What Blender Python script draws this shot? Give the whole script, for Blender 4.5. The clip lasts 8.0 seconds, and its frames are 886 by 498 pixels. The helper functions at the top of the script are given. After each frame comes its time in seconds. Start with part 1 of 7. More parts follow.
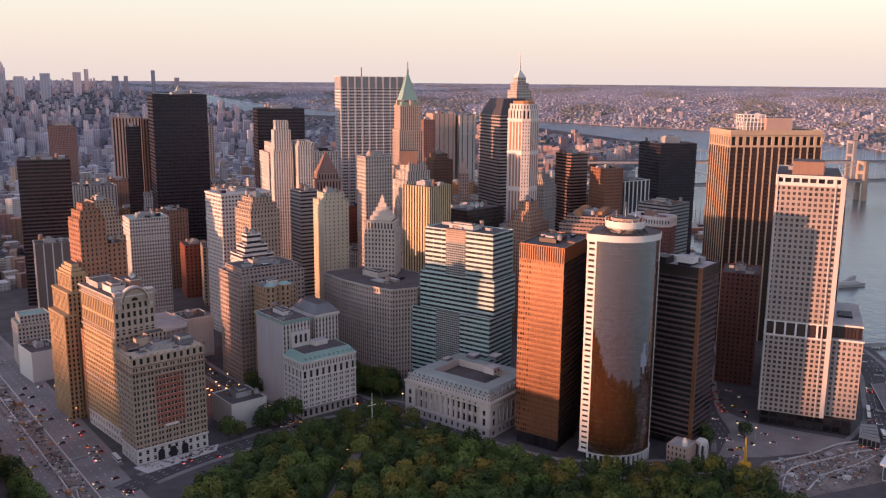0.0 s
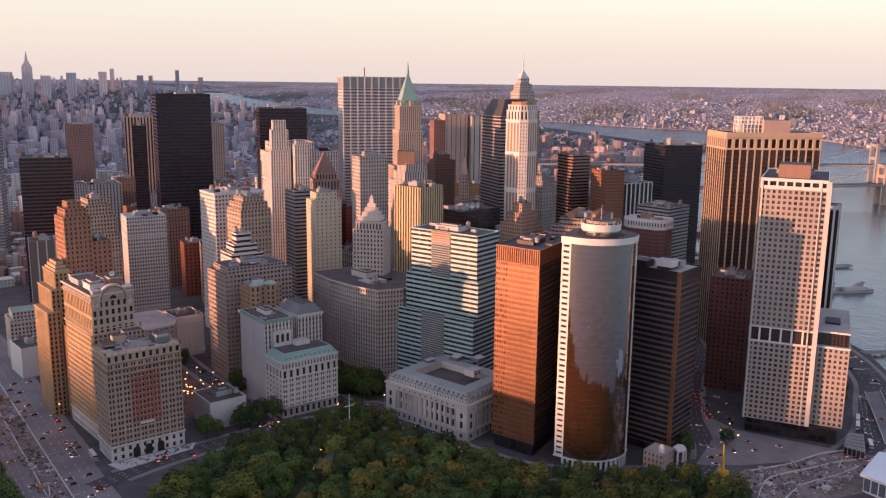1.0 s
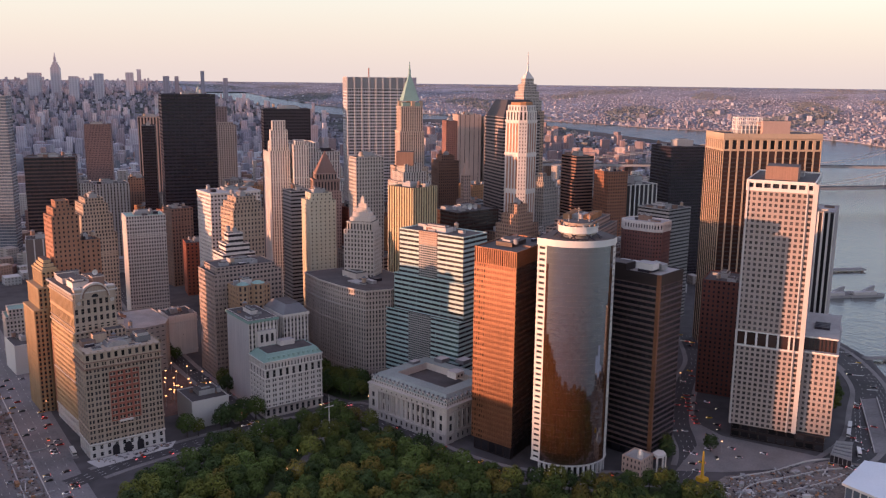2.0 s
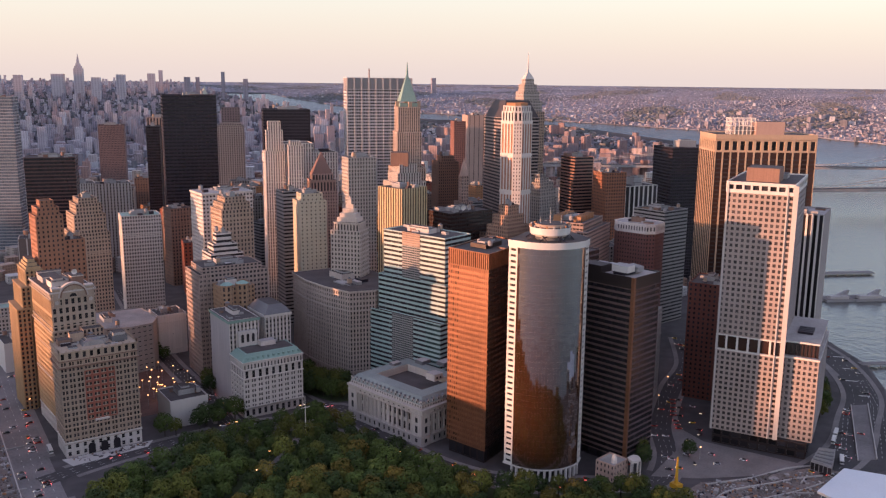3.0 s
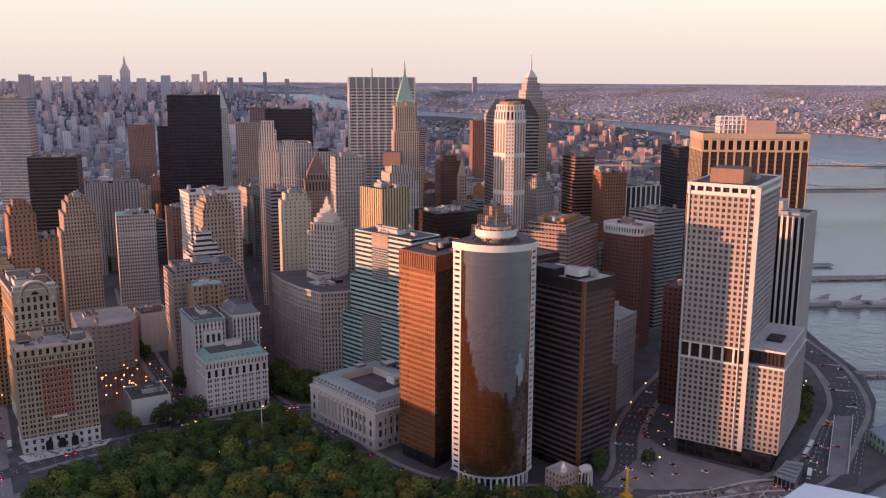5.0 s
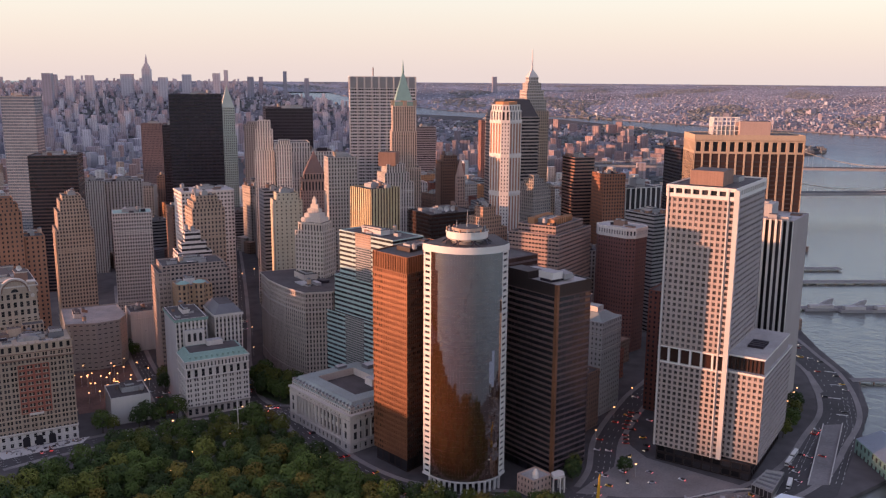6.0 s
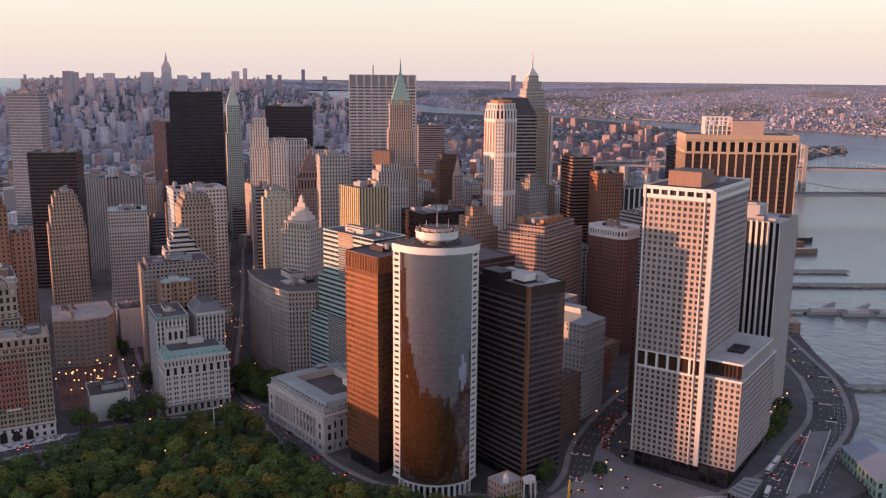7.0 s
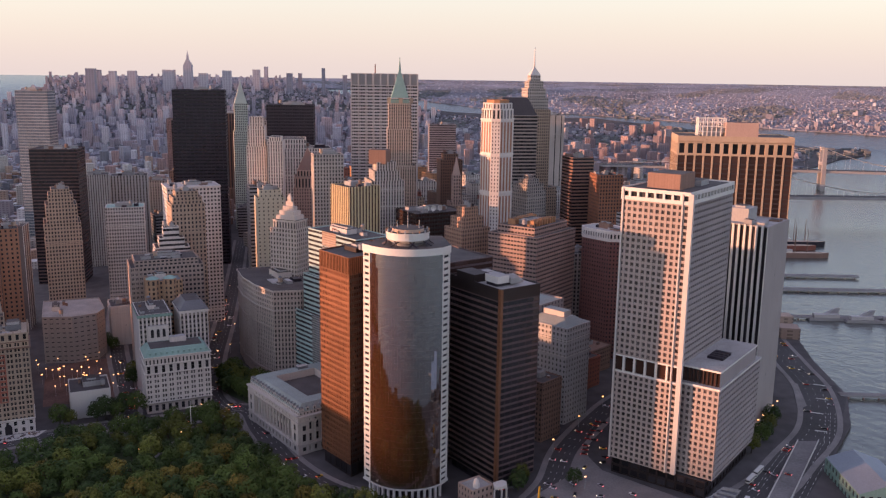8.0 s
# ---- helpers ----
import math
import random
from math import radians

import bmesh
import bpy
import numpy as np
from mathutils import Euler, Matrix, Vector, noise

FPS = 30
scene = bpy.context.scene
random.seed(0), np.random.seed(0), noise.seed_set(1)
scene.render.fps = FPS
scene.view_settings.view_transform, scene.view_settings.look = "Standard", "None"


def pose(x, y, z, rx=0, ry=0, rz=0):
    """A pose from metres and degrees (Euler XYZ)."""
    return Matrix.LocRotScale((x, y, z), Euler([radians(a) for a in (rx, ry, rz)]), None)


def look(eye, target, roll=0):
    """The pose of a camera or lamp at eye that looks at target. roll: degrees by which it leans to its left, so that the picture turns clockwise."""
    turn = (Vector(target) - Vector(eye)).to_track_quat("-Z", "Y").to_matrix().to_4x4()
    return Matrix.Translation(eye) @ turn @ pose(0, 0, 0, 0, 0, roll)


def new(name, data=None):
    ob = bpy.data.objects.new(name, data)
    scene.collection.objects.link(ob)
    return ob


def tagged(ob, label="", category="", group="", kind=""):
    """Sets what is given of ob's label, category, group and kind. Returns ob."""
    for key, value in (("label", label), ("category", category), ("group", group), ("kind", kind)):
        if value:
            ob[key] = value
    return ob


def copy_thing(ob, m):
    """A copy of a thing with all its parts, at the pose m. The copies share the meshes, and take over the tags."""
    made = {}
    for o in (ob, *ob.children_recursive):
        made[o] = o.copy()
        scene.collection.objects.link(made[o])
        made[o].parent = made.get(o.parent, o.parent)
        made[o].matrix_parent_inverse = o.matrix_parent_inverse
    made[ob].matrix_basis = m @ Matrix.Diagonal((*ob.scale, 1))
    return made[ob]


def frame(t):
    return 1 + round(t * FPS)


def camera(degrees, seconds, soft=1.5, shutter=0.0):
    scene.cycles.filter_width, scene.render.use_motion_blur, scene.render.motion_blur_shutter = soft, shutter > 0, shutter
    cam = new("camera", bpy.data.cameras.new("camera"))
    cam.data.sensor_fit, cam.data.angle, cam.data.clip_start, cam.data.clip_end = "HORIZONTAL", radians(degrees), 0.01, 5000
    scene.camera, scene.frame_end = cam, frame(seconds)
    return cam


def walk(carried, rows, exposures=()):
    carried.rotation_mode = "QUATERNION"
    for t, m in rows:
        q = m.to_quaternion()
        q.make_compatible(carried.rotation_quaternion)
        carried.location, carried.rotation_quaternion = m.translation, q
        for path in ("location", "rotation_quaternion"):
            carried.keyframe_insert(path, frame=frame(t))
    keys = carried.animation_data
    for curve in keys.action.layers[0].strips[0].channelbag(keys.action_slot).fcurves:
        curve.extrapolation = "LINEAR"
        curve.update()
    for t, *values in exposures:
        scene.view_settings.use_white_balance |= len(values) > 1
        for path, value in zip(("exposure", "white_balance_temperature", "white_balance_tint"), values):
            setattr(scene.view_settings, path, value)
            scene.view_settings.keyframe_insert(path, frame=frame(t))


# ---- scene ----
cam = camera(54.3, 8.0, 1.25)
PATH = [
    (0, (1.461, -1.258, 251.275), (2.723, 0.246, 250.89), 0.5),
    (0.5, (16.094, -11.084, 251.315), (17.33, -9.56, 250.93), 0.5),
    (1, (30.88, -20.728, 251.367), (32.091, -19.183, 250.983), 0.7),
    (1.5, (45.849, -30.014, 251.438), (47.031, -28.447, 251.054), 0.7),
    (3, (91.506, -56.342, 251.85), (92.611, -54.72, 251.467), 0.6),
    (3.5, (107.1, -64.29, 251.926), (108.179, -62.65, 251.542), 0.5),
    (4, (122.89, -71.668, 251.993), (123.941, -70.01, 251.609), 0.4),
    (4.5, (138.822, -78.339, 252.06), (139.846, -76.665, 251.675), 0.3),
    (6, (186.946, -95.609, 252.293), (187.892, -93.89, 251.906), 0.4),
    (6.5, (203.007, -100.568, 252.338), (203.928, -98.836, 251.95), 0.5),
    (7, (219.056, -104.929, 252.376), (219.952, -103.184, 251.985), 0.5),
    (7.5, (235.098, -108.893, 252.395), (235.968, -107.135, 252.003), 0.7),
    (8, (251.132, -112.633, 252.41), (251.975, -110.862, 252.017), 0.8),
]
walk(cam, [(t, look(eye, target, roll)) for t, eye, target, roll in PATH], [(0.0, 0.81, 6400, 23), (8.0, 0.79, 6400, 24)])

# ---- light ----
SUN_FROM = Vector((-1.0, 0.27, 0.042))
sun_data = bpy.data.lights.new("sun", "SUN")
sun_data.energy, sun_data.angle, sun_data.color = 4.2, radians(0.6), (1.0, 0.49, 0.26)
sun = new("sun", sun_data)
sun.matrix_world = look(SUN_FROM * 900, (0, 0, 0))
world = bpy.data.worlds.new("sky")
world.use_nodes = True
scene.world = world
wn, wl = world.node_tree.nodes, world.node_tree.links
sky = wn.new("ShaderNodeTexSky")
sky.sky_type, sky.sun_disc = "NISHITA", False
sky.sun_elevation, sky.sun_rotation = math.atan(0.042), radians(-75)
sky.air_density, sky.dust_density, sky.ozone_density = 1.0, 0.6, 2.0
# the evening haze that lies on the horizon, fading out upwards
where = wn.new("ShaderNodeTexCoord")
split = wn.new("ShaderNodeSeparateXYZ")
wl.new(where.outputs["Generated"], split.inputs[0])
low = wn.new("ShaderNodeMapRange")
low.interpolation_type = "SMOOTHSTEP"
for slot, value in (("From Min", -0.05), ("From Max", 0.30), ("To Min", 1.0), ("To Max", 0.32)):
    low.inputs[slot].default_value = value
wl.new(split.outputs["Z"], low.inputs["Value"])
tone = wn.new("ShaderNodeValToRGB")
tone.color_ramp.elements[0].position, tone.color_ramp.elements[0].color = 0.0, (0.61, 0.55, 0.485, 1)
tone.color_ramp.elements[1].position, tone.color_ramp.elements[1].color = 0.12, (0.70, 0.69, 0.60, 1)
tone.color_ramp.elements.new(0.45).color = (0.66, 0.50, 0.57, 1)
wl.new(split.outputs["Z"], tone.inputs[0])
sky_bg, haze_bg, blend = wn["Background"], wn.new("ShaderNodeBackground"), wn.new("ShaderNodeMixShader")
sky_bg.inputs[1].default_value, haze_bg.inputs[1].default_value = 0.53, 0.765
wl.new(sky.outputs[0], sky_bg.inputs[0])
wl.new(tone.outputs[0], haze_bg.inputs[0])
wl.new(low.outputs[0], blend.inputs[0])
wl.new(sky_bg.outputs[0], blend.inputs[1])
wl.new(haze_bg.outputs[0], blend.inputs[2])
wl.new(blend.outputs[0], wn["World Output"].inputs[0])


# ---- materials ----
def mat(name, col, rough=0.85, metal=0.0, var=0.25, big=0.03, fine=1.2, bump=0.15, streak=0.15, island=0.0, piece=0.0, spec=0.4):
    """A surface with broad stains, fine grain, rain streaks and a little relief; island, piece: change from pane to pane."""
    m = bpy.data.materials.new(name)
    m.use_nodes = True
    n, l = m.node_tree.nodes, m.node_tree.links
    b = n["Principled BSDF"]
    b.inputs["Roughness"].default_value, b.inputs["Metallic"].default_value = rough, metal
    b.inputs["Specular IOR Level"].default_value = spec
    co = n.new("ShaderNodeTexCoord")

    def noise_at(scale, detail, squash=None):
        t = n.new("ShaderNodeTexNoise")
        t.inputs["Scale"].default_value, t.inputs["Detail"].default_value = scale, detail
        if squash:
            mp = n.new("ShaderNodeMapping")
            mp.inputs["Scale"].default_value = squash
            l.new(co.outputs["Object"], mp.inputs[0])
            l.new(mp.outputs[0], t.inputs["Vector"])
        else:
            l.new(co.outputs["Object"], t.inputs["Vector"])
        return t.outputs["Fac"]

    def calc(op, a, c):
        k = n.new("ShaderNodeMath")
        k.operation = op
        for i, v in enumerate((a, c)):
            if isinstance(v, (int, float)):
                k.inputs[i].default_value = v
            else:
                l.new(v, k.inputs[i])
        return k.outputs[0]

    f = noise_at(fine, 3)
    shade = calc("ADD", calc("MULTIPLY", noise_at(big, 4), 0.6), calc("MULTIPLY", f, 0.4))
    if streak:
        shade = calc("ADD", calc("MULTIPLY", shade, 1 - streak), calc("MULTIPLY", noise_at(1.0, 2, (0.9, 0.9, 0.03)), streak))
    gain = calc("ADD", calc("MULTIPLY", calc("SUBTRACT", shade, 0.5), 4 * var), 1.0)
    if island:
        g = n.new("ShaderNodeNewGeometry")
        gain = calc("MULTIPLY", gain, calc("ADD", calc("MULTIPLY", g.outputs["Random Per Island"], island), 1 - island / 2))
    if piece:
        o = n.new("ShaderNodeObjectInfo")
        gain = calc("MULTIPLY", gain, calc("ADD", calc("MULTIPLY", o.outputs["Random"], piece), 1 - piece / 2))
    mix = n.new("ShaderNodeVectorMath")
    mix.operation = "SCALE"
    mix.inputs[0].default_value = col
    l.new(gain, mix.inputs["Scale"])
    l.new(mix.outputs[0], b.inputs["Base Color"])
    if bump:
        bp = n.new("ShaderNodeBump")
        bp.inputs["Strength"].default_value, bp.inputs["Distance"].default_value = bump, 0.2
        l.new(f, bp.inputs["Height"])
        l.new(bp.outputs[0], b.inputs["Normal"])
    return m


def city_mat(name, ramp, rough=0.85, floor=3.6, bay=4.2, dark=0.45):
    """Walls of a far quarter: each house takes its own colour, with rows of windows in the paint's grain."""
    m = mat(name, (1, 1, 1), rough, var=0.2, fine=0.15, bump=0)
    n, l = m.node_tree.nodes, m.node_tree.links
    g = n.new("ShaderNodeNewGeometry")
    r = n.new("ShaderNodeValToRGB")
    r.color_ramp.interpolation = "CONSTANT"
    el = r.color_ramp.elements
    while len(el) < len(ramp):
        el.new(0.5)
    for i, c in enumerate(ramp):
        el[i].position, el[i].color = i / len(ramp), (*c, 1)
    l.new(g.outputs["Random Per Island"], r.inputs[0])
    co, xyz, nrm = n.new("ShaderNodeTexCoord"), n.new("ShaderNodeSeparateXYZ"), n.new("ShaderNodeSeparateXYZ")
    l.new(co.outputs["Object"], xyz.inputs[0])
    l.new(g.outputs["Normal"], nrm.inputs[0])

    def calc(op, a, c=0.0, d=0.0):
        k = n.new("ShaderNodeMath")
        k.operation = op
        for i, v in enumerate((a, c, d)):
            if isinstance(v, (int, float)):
                k.inputs[i].default_value = v
            else:
                l.new(v, k.inputs[i])
        return k.outputs[0]

    row = calc("LESS_THAN", calc("FRACT", calc("DIVIDE", xyz.outputs[2], floor)), 0.55)
    col = calc("LESS_THAN", calc("FRACT", calc("DIVIDE", calc("ADD", xyz.outputs[0], calc("MULTIPLY", xyz.outputs[1], 0.8)), bay)), 0.5)
    side = calc("LESS_THAN", nrm.outputs[2], 0.5)
    keep = calc("SUBTRACT", 1.0, calc("MULTIPLY", calc("MULTIPLY", row, col), calc("MULTIPLY", side, dark)))
    tint = n.new("ShaderNodeVectorMath")
    tint.operation = "SCALE"
    l.new(r.outputs[0], tint.inputs[0])
    l.new(keep, tint.inputs["Scale"])
    l.new(tint.outputs[0], [x for x in n if x.type == "VECT_MATH"][0].inputs[0])
    return m


M_LIME = mat("limestone", (0.49, 0.42, 0.365), var=0.35, streak=0.3, piece=0.2)
M_WHITE = mat("white_stone", (0.62, 0.555, 0.50), var=0.3, streak=0.3, piece=0.12)
M_GRANITE = mat("grey_granite", (0.36, 0.32, 0.29), var=0.4, streak=0.3)
M_TAN = mat("tan_brick", (0.42, 0.305, 0.225), var=0.35, streak=0.3)
M_BUFF = mat("buff_brick", (0.43, 0.32, 0.235), var=0.35, streak=0.3)
M_BROWN = mat("brown_brick", (0.23, 0.14, 0.105), var=0.35, streak=0.3, piece=0.2)
M_RED = mat("red_brick", (0.26, 0.09, 0.06))
M_ORANGE = mat("orange_brick", (0.40, 0.20, 0.10))
M_PINK = mat("pink_granite", (0.46, 0.32, 0.26))
M_CONC = mat("pale_concrete", (0.52, 0.48, 0.44), var=0.15)
M_GREYC = mat("grey_concrete", (0.32, 0.30, 0.29))
M_ALU = mat("white_panels", (0.66, 0.62, 0.565), 0.45, var=0.1, bump=0.05)
M_BAND = mat("pale_green_panels", (0.37, 0.49, 0.465), 0.4, var=0.15, bump=0.05)
M_DARK = mat("black_steel", (0.034, 0.026, 0.036), 0.5, 0.3, var=0.3)
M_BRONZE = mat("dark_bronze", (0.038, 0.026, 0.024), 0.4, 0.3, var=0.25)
M_COPPERW = mat("sunlit_bronze_panels", (0.22, 0.098, 0.052), 0.42, 0.45, var=0.5, fine=0.6, bump=0.05)
M_GREEN = mat("verdigris_copper", (0.235, 0.355, 0.30), 0.6, var=0.3)
M_ROOF = mat("tar_roof", (0.088, 0.074, 0.070), 1.0, var=0.5, big=0.08)
M_ROOFL = mat("pale_roof", (0.38, 0.35, 0.33), 0.95, var=0.4, big=0.08)
M_SLATE = mat("slate_roof", (0.16, 0.155, 0.16), 0.5, var=0.4)
M_SPAN = mat("grey_spandrels", (0.34, 0.285, 0.24), var=0.3)
M_SPANB = mat("brown_brick_spandrels", (0.33, 0.225, 0.16), var=0.3)
M_PLANT = mat("roof_plant_metal", (0.33, 0.32, 0.31), 0.6, var=0.3)
G_DARK = mat("window_glass", (0.030, 0.026, 0.029), 0.3, var=0.2, bump=0, streak=0, island=1.5, spec=0.2)
G_PIECE = mat("sash_glass", (0.026, 0.023, 0.026), 0.35, var=0.2, bump=0, streak=0, piece=1.5, spec=0.15)
G_BLUE = mat("blue_glass", (0.20, 0.23, 0.27), 0.12, 0.5, var=0.15, bump=0, streak=0, island=0.4)
G_BROWN = mat("bronze_glass", (0.055, 0.028, 0.022), 0.12, 0.0, var=0.2, bump=0, streak=0, island=0.8, spec=0.7)
G_COPPER = mat("sunlit_copper_glass", (0.115, 0.048, 0.028), 0.3, 0.45, var=0.4, bump=0, streak=0, piece=1.7)
# pinkish grey of reflected sky mixed into the panes' base colour
G_SKYLIT = mat("sky_tinted_glass", (0.075, 0.060, 0.058), 0.3, var=0.2, bump=0, streak=0, piece=0.9, island=0.9, spec=0.3)


def coated_glass(name, tint, inner, share, rough=0.03):
    """Mirror-coated panes that let through a share of what the light finds behind them."""
    m = mat(name, tint, rough, 1.0, var=0.06, bump=0, streak=0, piece=0.16, island=0.16)
    n, l = m.node_tree.nodes, m.node_tree.links
    body, mix = n.new("ShaderNodeBsdfDiffuse"), n.new("ShaderNodeMixShader")
    body.inputs["Color"].default_value = (*inner, 1)
    mix.inputs[0].default_value = share
    l.new(n["Principled BSDF"].outputs[0], mix.inputs[1])
    l.new(body.outputs[0], mix.inputs[2])
    l.new(mix.outputs[0], n["Material Output"].inputs[0])
    return m


G_MIRROR = coated_glass("mirror_glass", (0.375, 0.405, 0.43), (0.120, 0.050, 0.024), 0.34)
G_UMBER = mat("umber_glass", (0.045, 0.026, 0.022), 0.25, 0.0, var=0.2, bump=0, streak=0, island=0.8, spec=0.25)
G_BLACK = mat("black_glass", (0.018, 0.015, 0.019), 0.2, 0.0, var=0.2, bump=0, streak=0, island=0.6, piece=0.5, spec=0.5)
G_GREEN = mat("green_glass", (0.05, 0.075, 0.07), 0.12, 0.0, var=0.2, bump=0, streak=0, island=0.8, spec=0.7)
M_ASPHALT = mat("asphalt", (0.066, 0.059, 0.058), 0.9, var=0.5, big=0.02, fine=0.5, streak=0)
M_PAVE = mat("pavement", (0.205, 0.182, 0.170), 0.85, var=0.4, big=0.05, fine=0.8, streak=0)
M_EARTH = mat("bare_earth", (0.19, 0.155, 0.135), 0.95, var=0.9, big=0.06, fine=0.6, bump=0.6, streak=0)
M_GRASS = mat("park_lawn", (0.055, 0.075, 0.03), 0.95, var=0.5, big=0.05, streak=0)
M_ROADL = mat("worn_concrete_road", (0.200, 0.180, 0.172), 0.9, var=0.5, big=0.03, fine=0.6, streak=0)
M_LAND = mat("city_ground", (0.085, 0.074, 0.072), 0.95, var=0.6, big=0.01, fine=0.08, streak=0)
# far land paled towards lilac: the haze of distance is in its colour
M_FARLAND = mat("hazed_far_ground", (0.22, 0.212, 0.24), 0.95, var=0.8, big=0.004, fine=0.03, streak=0)
M_PAINT = mat("road_paint", (0.6, 0.58, 0.52), 0.7, var=0.2, streak=0)


def water_mat():
    m = mat("harbour_water", (0.090, 0.092, 0.080), 0.24, var=0.2, big=0.004, fine=0.03, bump=0, streak=0, spec=0.5)
    n, l = m.node_tree.nodes, m.node_tree.links
    b = n["Principled BSDF"]
    co = n.new("ShaderNodeTexCoord")
    last = None
    for scale, dist in ((0.03, 1.8), (0.10, 1.5)):
        t, bp = n.new("ShaderNodeTexNoise"), n.new("ShaderNodeBump")
        t.inputs["Scale"].default_value, t.inputs["Detail"].default_value = scale, 4
        bp.inputs["Strength"].default_value, bp.inputs["Distance"].default_value = 0.6, dist
        l.new(co.outputs["Object"], t.inputs["Vector"])
        l.new(t.outputs["Fac"], bp.inputs["Height"])
        if last:
            l.new(last, bp.inputs["Normal"])
        last = bp.outputs[0]
    l.new(last, b.inputs["Normal"])
    return m


M_WATER = water_mat()


# ---- building blocks ----
class Shell:
    """Gathers faces, each with its material, for one mesh."""

    def __init__(self):
        self.bulk, self.odd, self.mats = [], [], []

    def slot(self, m):
        if m not in self.mats:
            self.mats.append(m)
        return self.mats.index(m)

    def quads(self, q, m):
        q = np.asarray(q, float).reshape(-1, 4, 3)
        if len(q):
            self.bulk.append((q, self.slot(m)))

    def poly(self, pts, m):
        self.odd.append((np.asarray(pts, float), self.slot(m)))

    def prism(self, fp, z0, z1, m, top=None, bottom=False):
        k = len(fp)
        for i in range(k):
            (ax, ay), (bx, by) = fp[i], fp[(i + 1) % k]
            self.quads([[(ax, ay, z0), (bx, by, z0), (bx, by, z1), (ax, ay, z1)]], m)
        self.poly([(x, y, z1) for x, y in fp], top or m)
        if bottom:
            self.poly([(x, y, z0) for x, y in reversed(fp)], m)

    def box(self, x0, y0, z0, x1, y1, z1, m, top=None):
        self.prism([(x0, y0), (x1, y0), (x1, y1), (x0, y1)], z0, z1, m, top)

    def taper(self, lo, hi, z0, z1, m, top=None):
        k = len(lo)
        for i in range(k):
            a, b, c, d = lo[i], lo[(i + 1) % k], hi[(i + 1) % k], hi[i]
            if math.dist(c, d) < 1e-4:
                self.poly([(*a, z0), (*b, z0), (*c, z1)], m)
            else:
                self.quads([[(*a, z0), (*b, z0), (*c, z1), (*d, z1)]], m)
        if math.dist(hi[0], hi[1]) > 1e-4:
            self.poly([(*p, z1) for p in hi], top or m)

    def mesh(self, name, origin=(0, 0, 0), weld=False):
        me = bpy.data.meshes.new(name)
        groups = [q.reshape(-1, 3) for q, _ in self.bulk] + [p for p, _ in self.odd]
        if not groups:
            return me
        co = np.concatenate(groups) - np.asarray(origin, float)
        sizes = np.concatenate([np.full(len(q), 4) for q, _ in self.bulk] + [np.array([len(p)]) for p, _ in self.odd]).astype(np.int32)
        slots = np.concatenate([np.full(len(q), s) for q, s in self.bulk] + [np.array([s]) for _, s in self.odd]).astype(np.int32)
        corner = np.arange(len(co), dtype=np.int32)
        if weld:
            _, first, corner = np.unique(np.round(co, 3), axis=0, return_index=True, return_inverse=True)
            corner = corner.ravel().astype(np.int32)
            co = co[first]
        me.vertices.add(len(co))
        me.vertices.foreach_set("co", co.astype(np.float32).ravel())
        me.loops.add(len(corner))
        me.loops.foreach_set("vertex_index", corner)
        me.polygons.add(len(sizes))
        me.polygons.foreach_set("loop_start", np.concatenate([[0], np.cumsum(sizes)[:-1]]).astype(np.int32))
        me.polygons.foreach_set("material_index", slots)
        for m in self.mats:
            me.materials.append(m)
        me.update(calc_edges=True)
        me.shade_flat()
        return me


def part(name, shell, parent, label="", kind=""):
    """One mesh under a thing or a part, in the thing's own place."""
    base, up = Vector(), parent
    while up:
        base += up.matrix_basis.translation
        up = up.parent
    ob = new(name, shell.mesh(name, base, name not in ("glazing", "trunk")))
    ob.parent = parent
    return tagged(ob, label, kind=kind)


def thing(name, label, category, x, y, z=0.0, group="", kind=""):
    ob = new(name)
    ob.empty_display_size = 1
    ob.matrix_world = Matrix.Translation((x, y, z))
    return tagged(ob, label, category, group, kind)


def rect(x, y, turn, w, d):
    """Footprint from its south-west corner: width along the turned x, depth along the turned y."""
    c, s = math.cos(radians(turn)), math.sin(radians(turn))
    return [(x, y), (x + c * w, y + s * w), (x + c * w - s * d, y + s * w + c * d), (x - s * d, y + c * d)]


def grow(fp, by):
    """The footprint moved outwards on all sides (inwards if negative)."""
    k, out = len(fp), []
    for i in range(k):
        p, q, r = Vector(fp[i - 1]), Vector(fp[i]), Vector(fp[(i + 1) % k])
        e, f = (q - p).normalized(), (r - q).normalized()
        n1, n2 = Vector((e.y, -e.x)), Vector((f.y, -f.x))
        b = n1 + n2
        out.append(tuple(q + b * (by / max(0.3, 1 + n1.dot(n2)))))
    return out


def spec(bay, floor, wf, hf, dep, wall, glass):
    """How a facade is divided: bay width, storey height, the window's share of both, its depth, and the materials."""
    return dict(bay=bay, floor=floor, wf=wf, hf=hf, dep=dep, wall=wall, glass=glass)


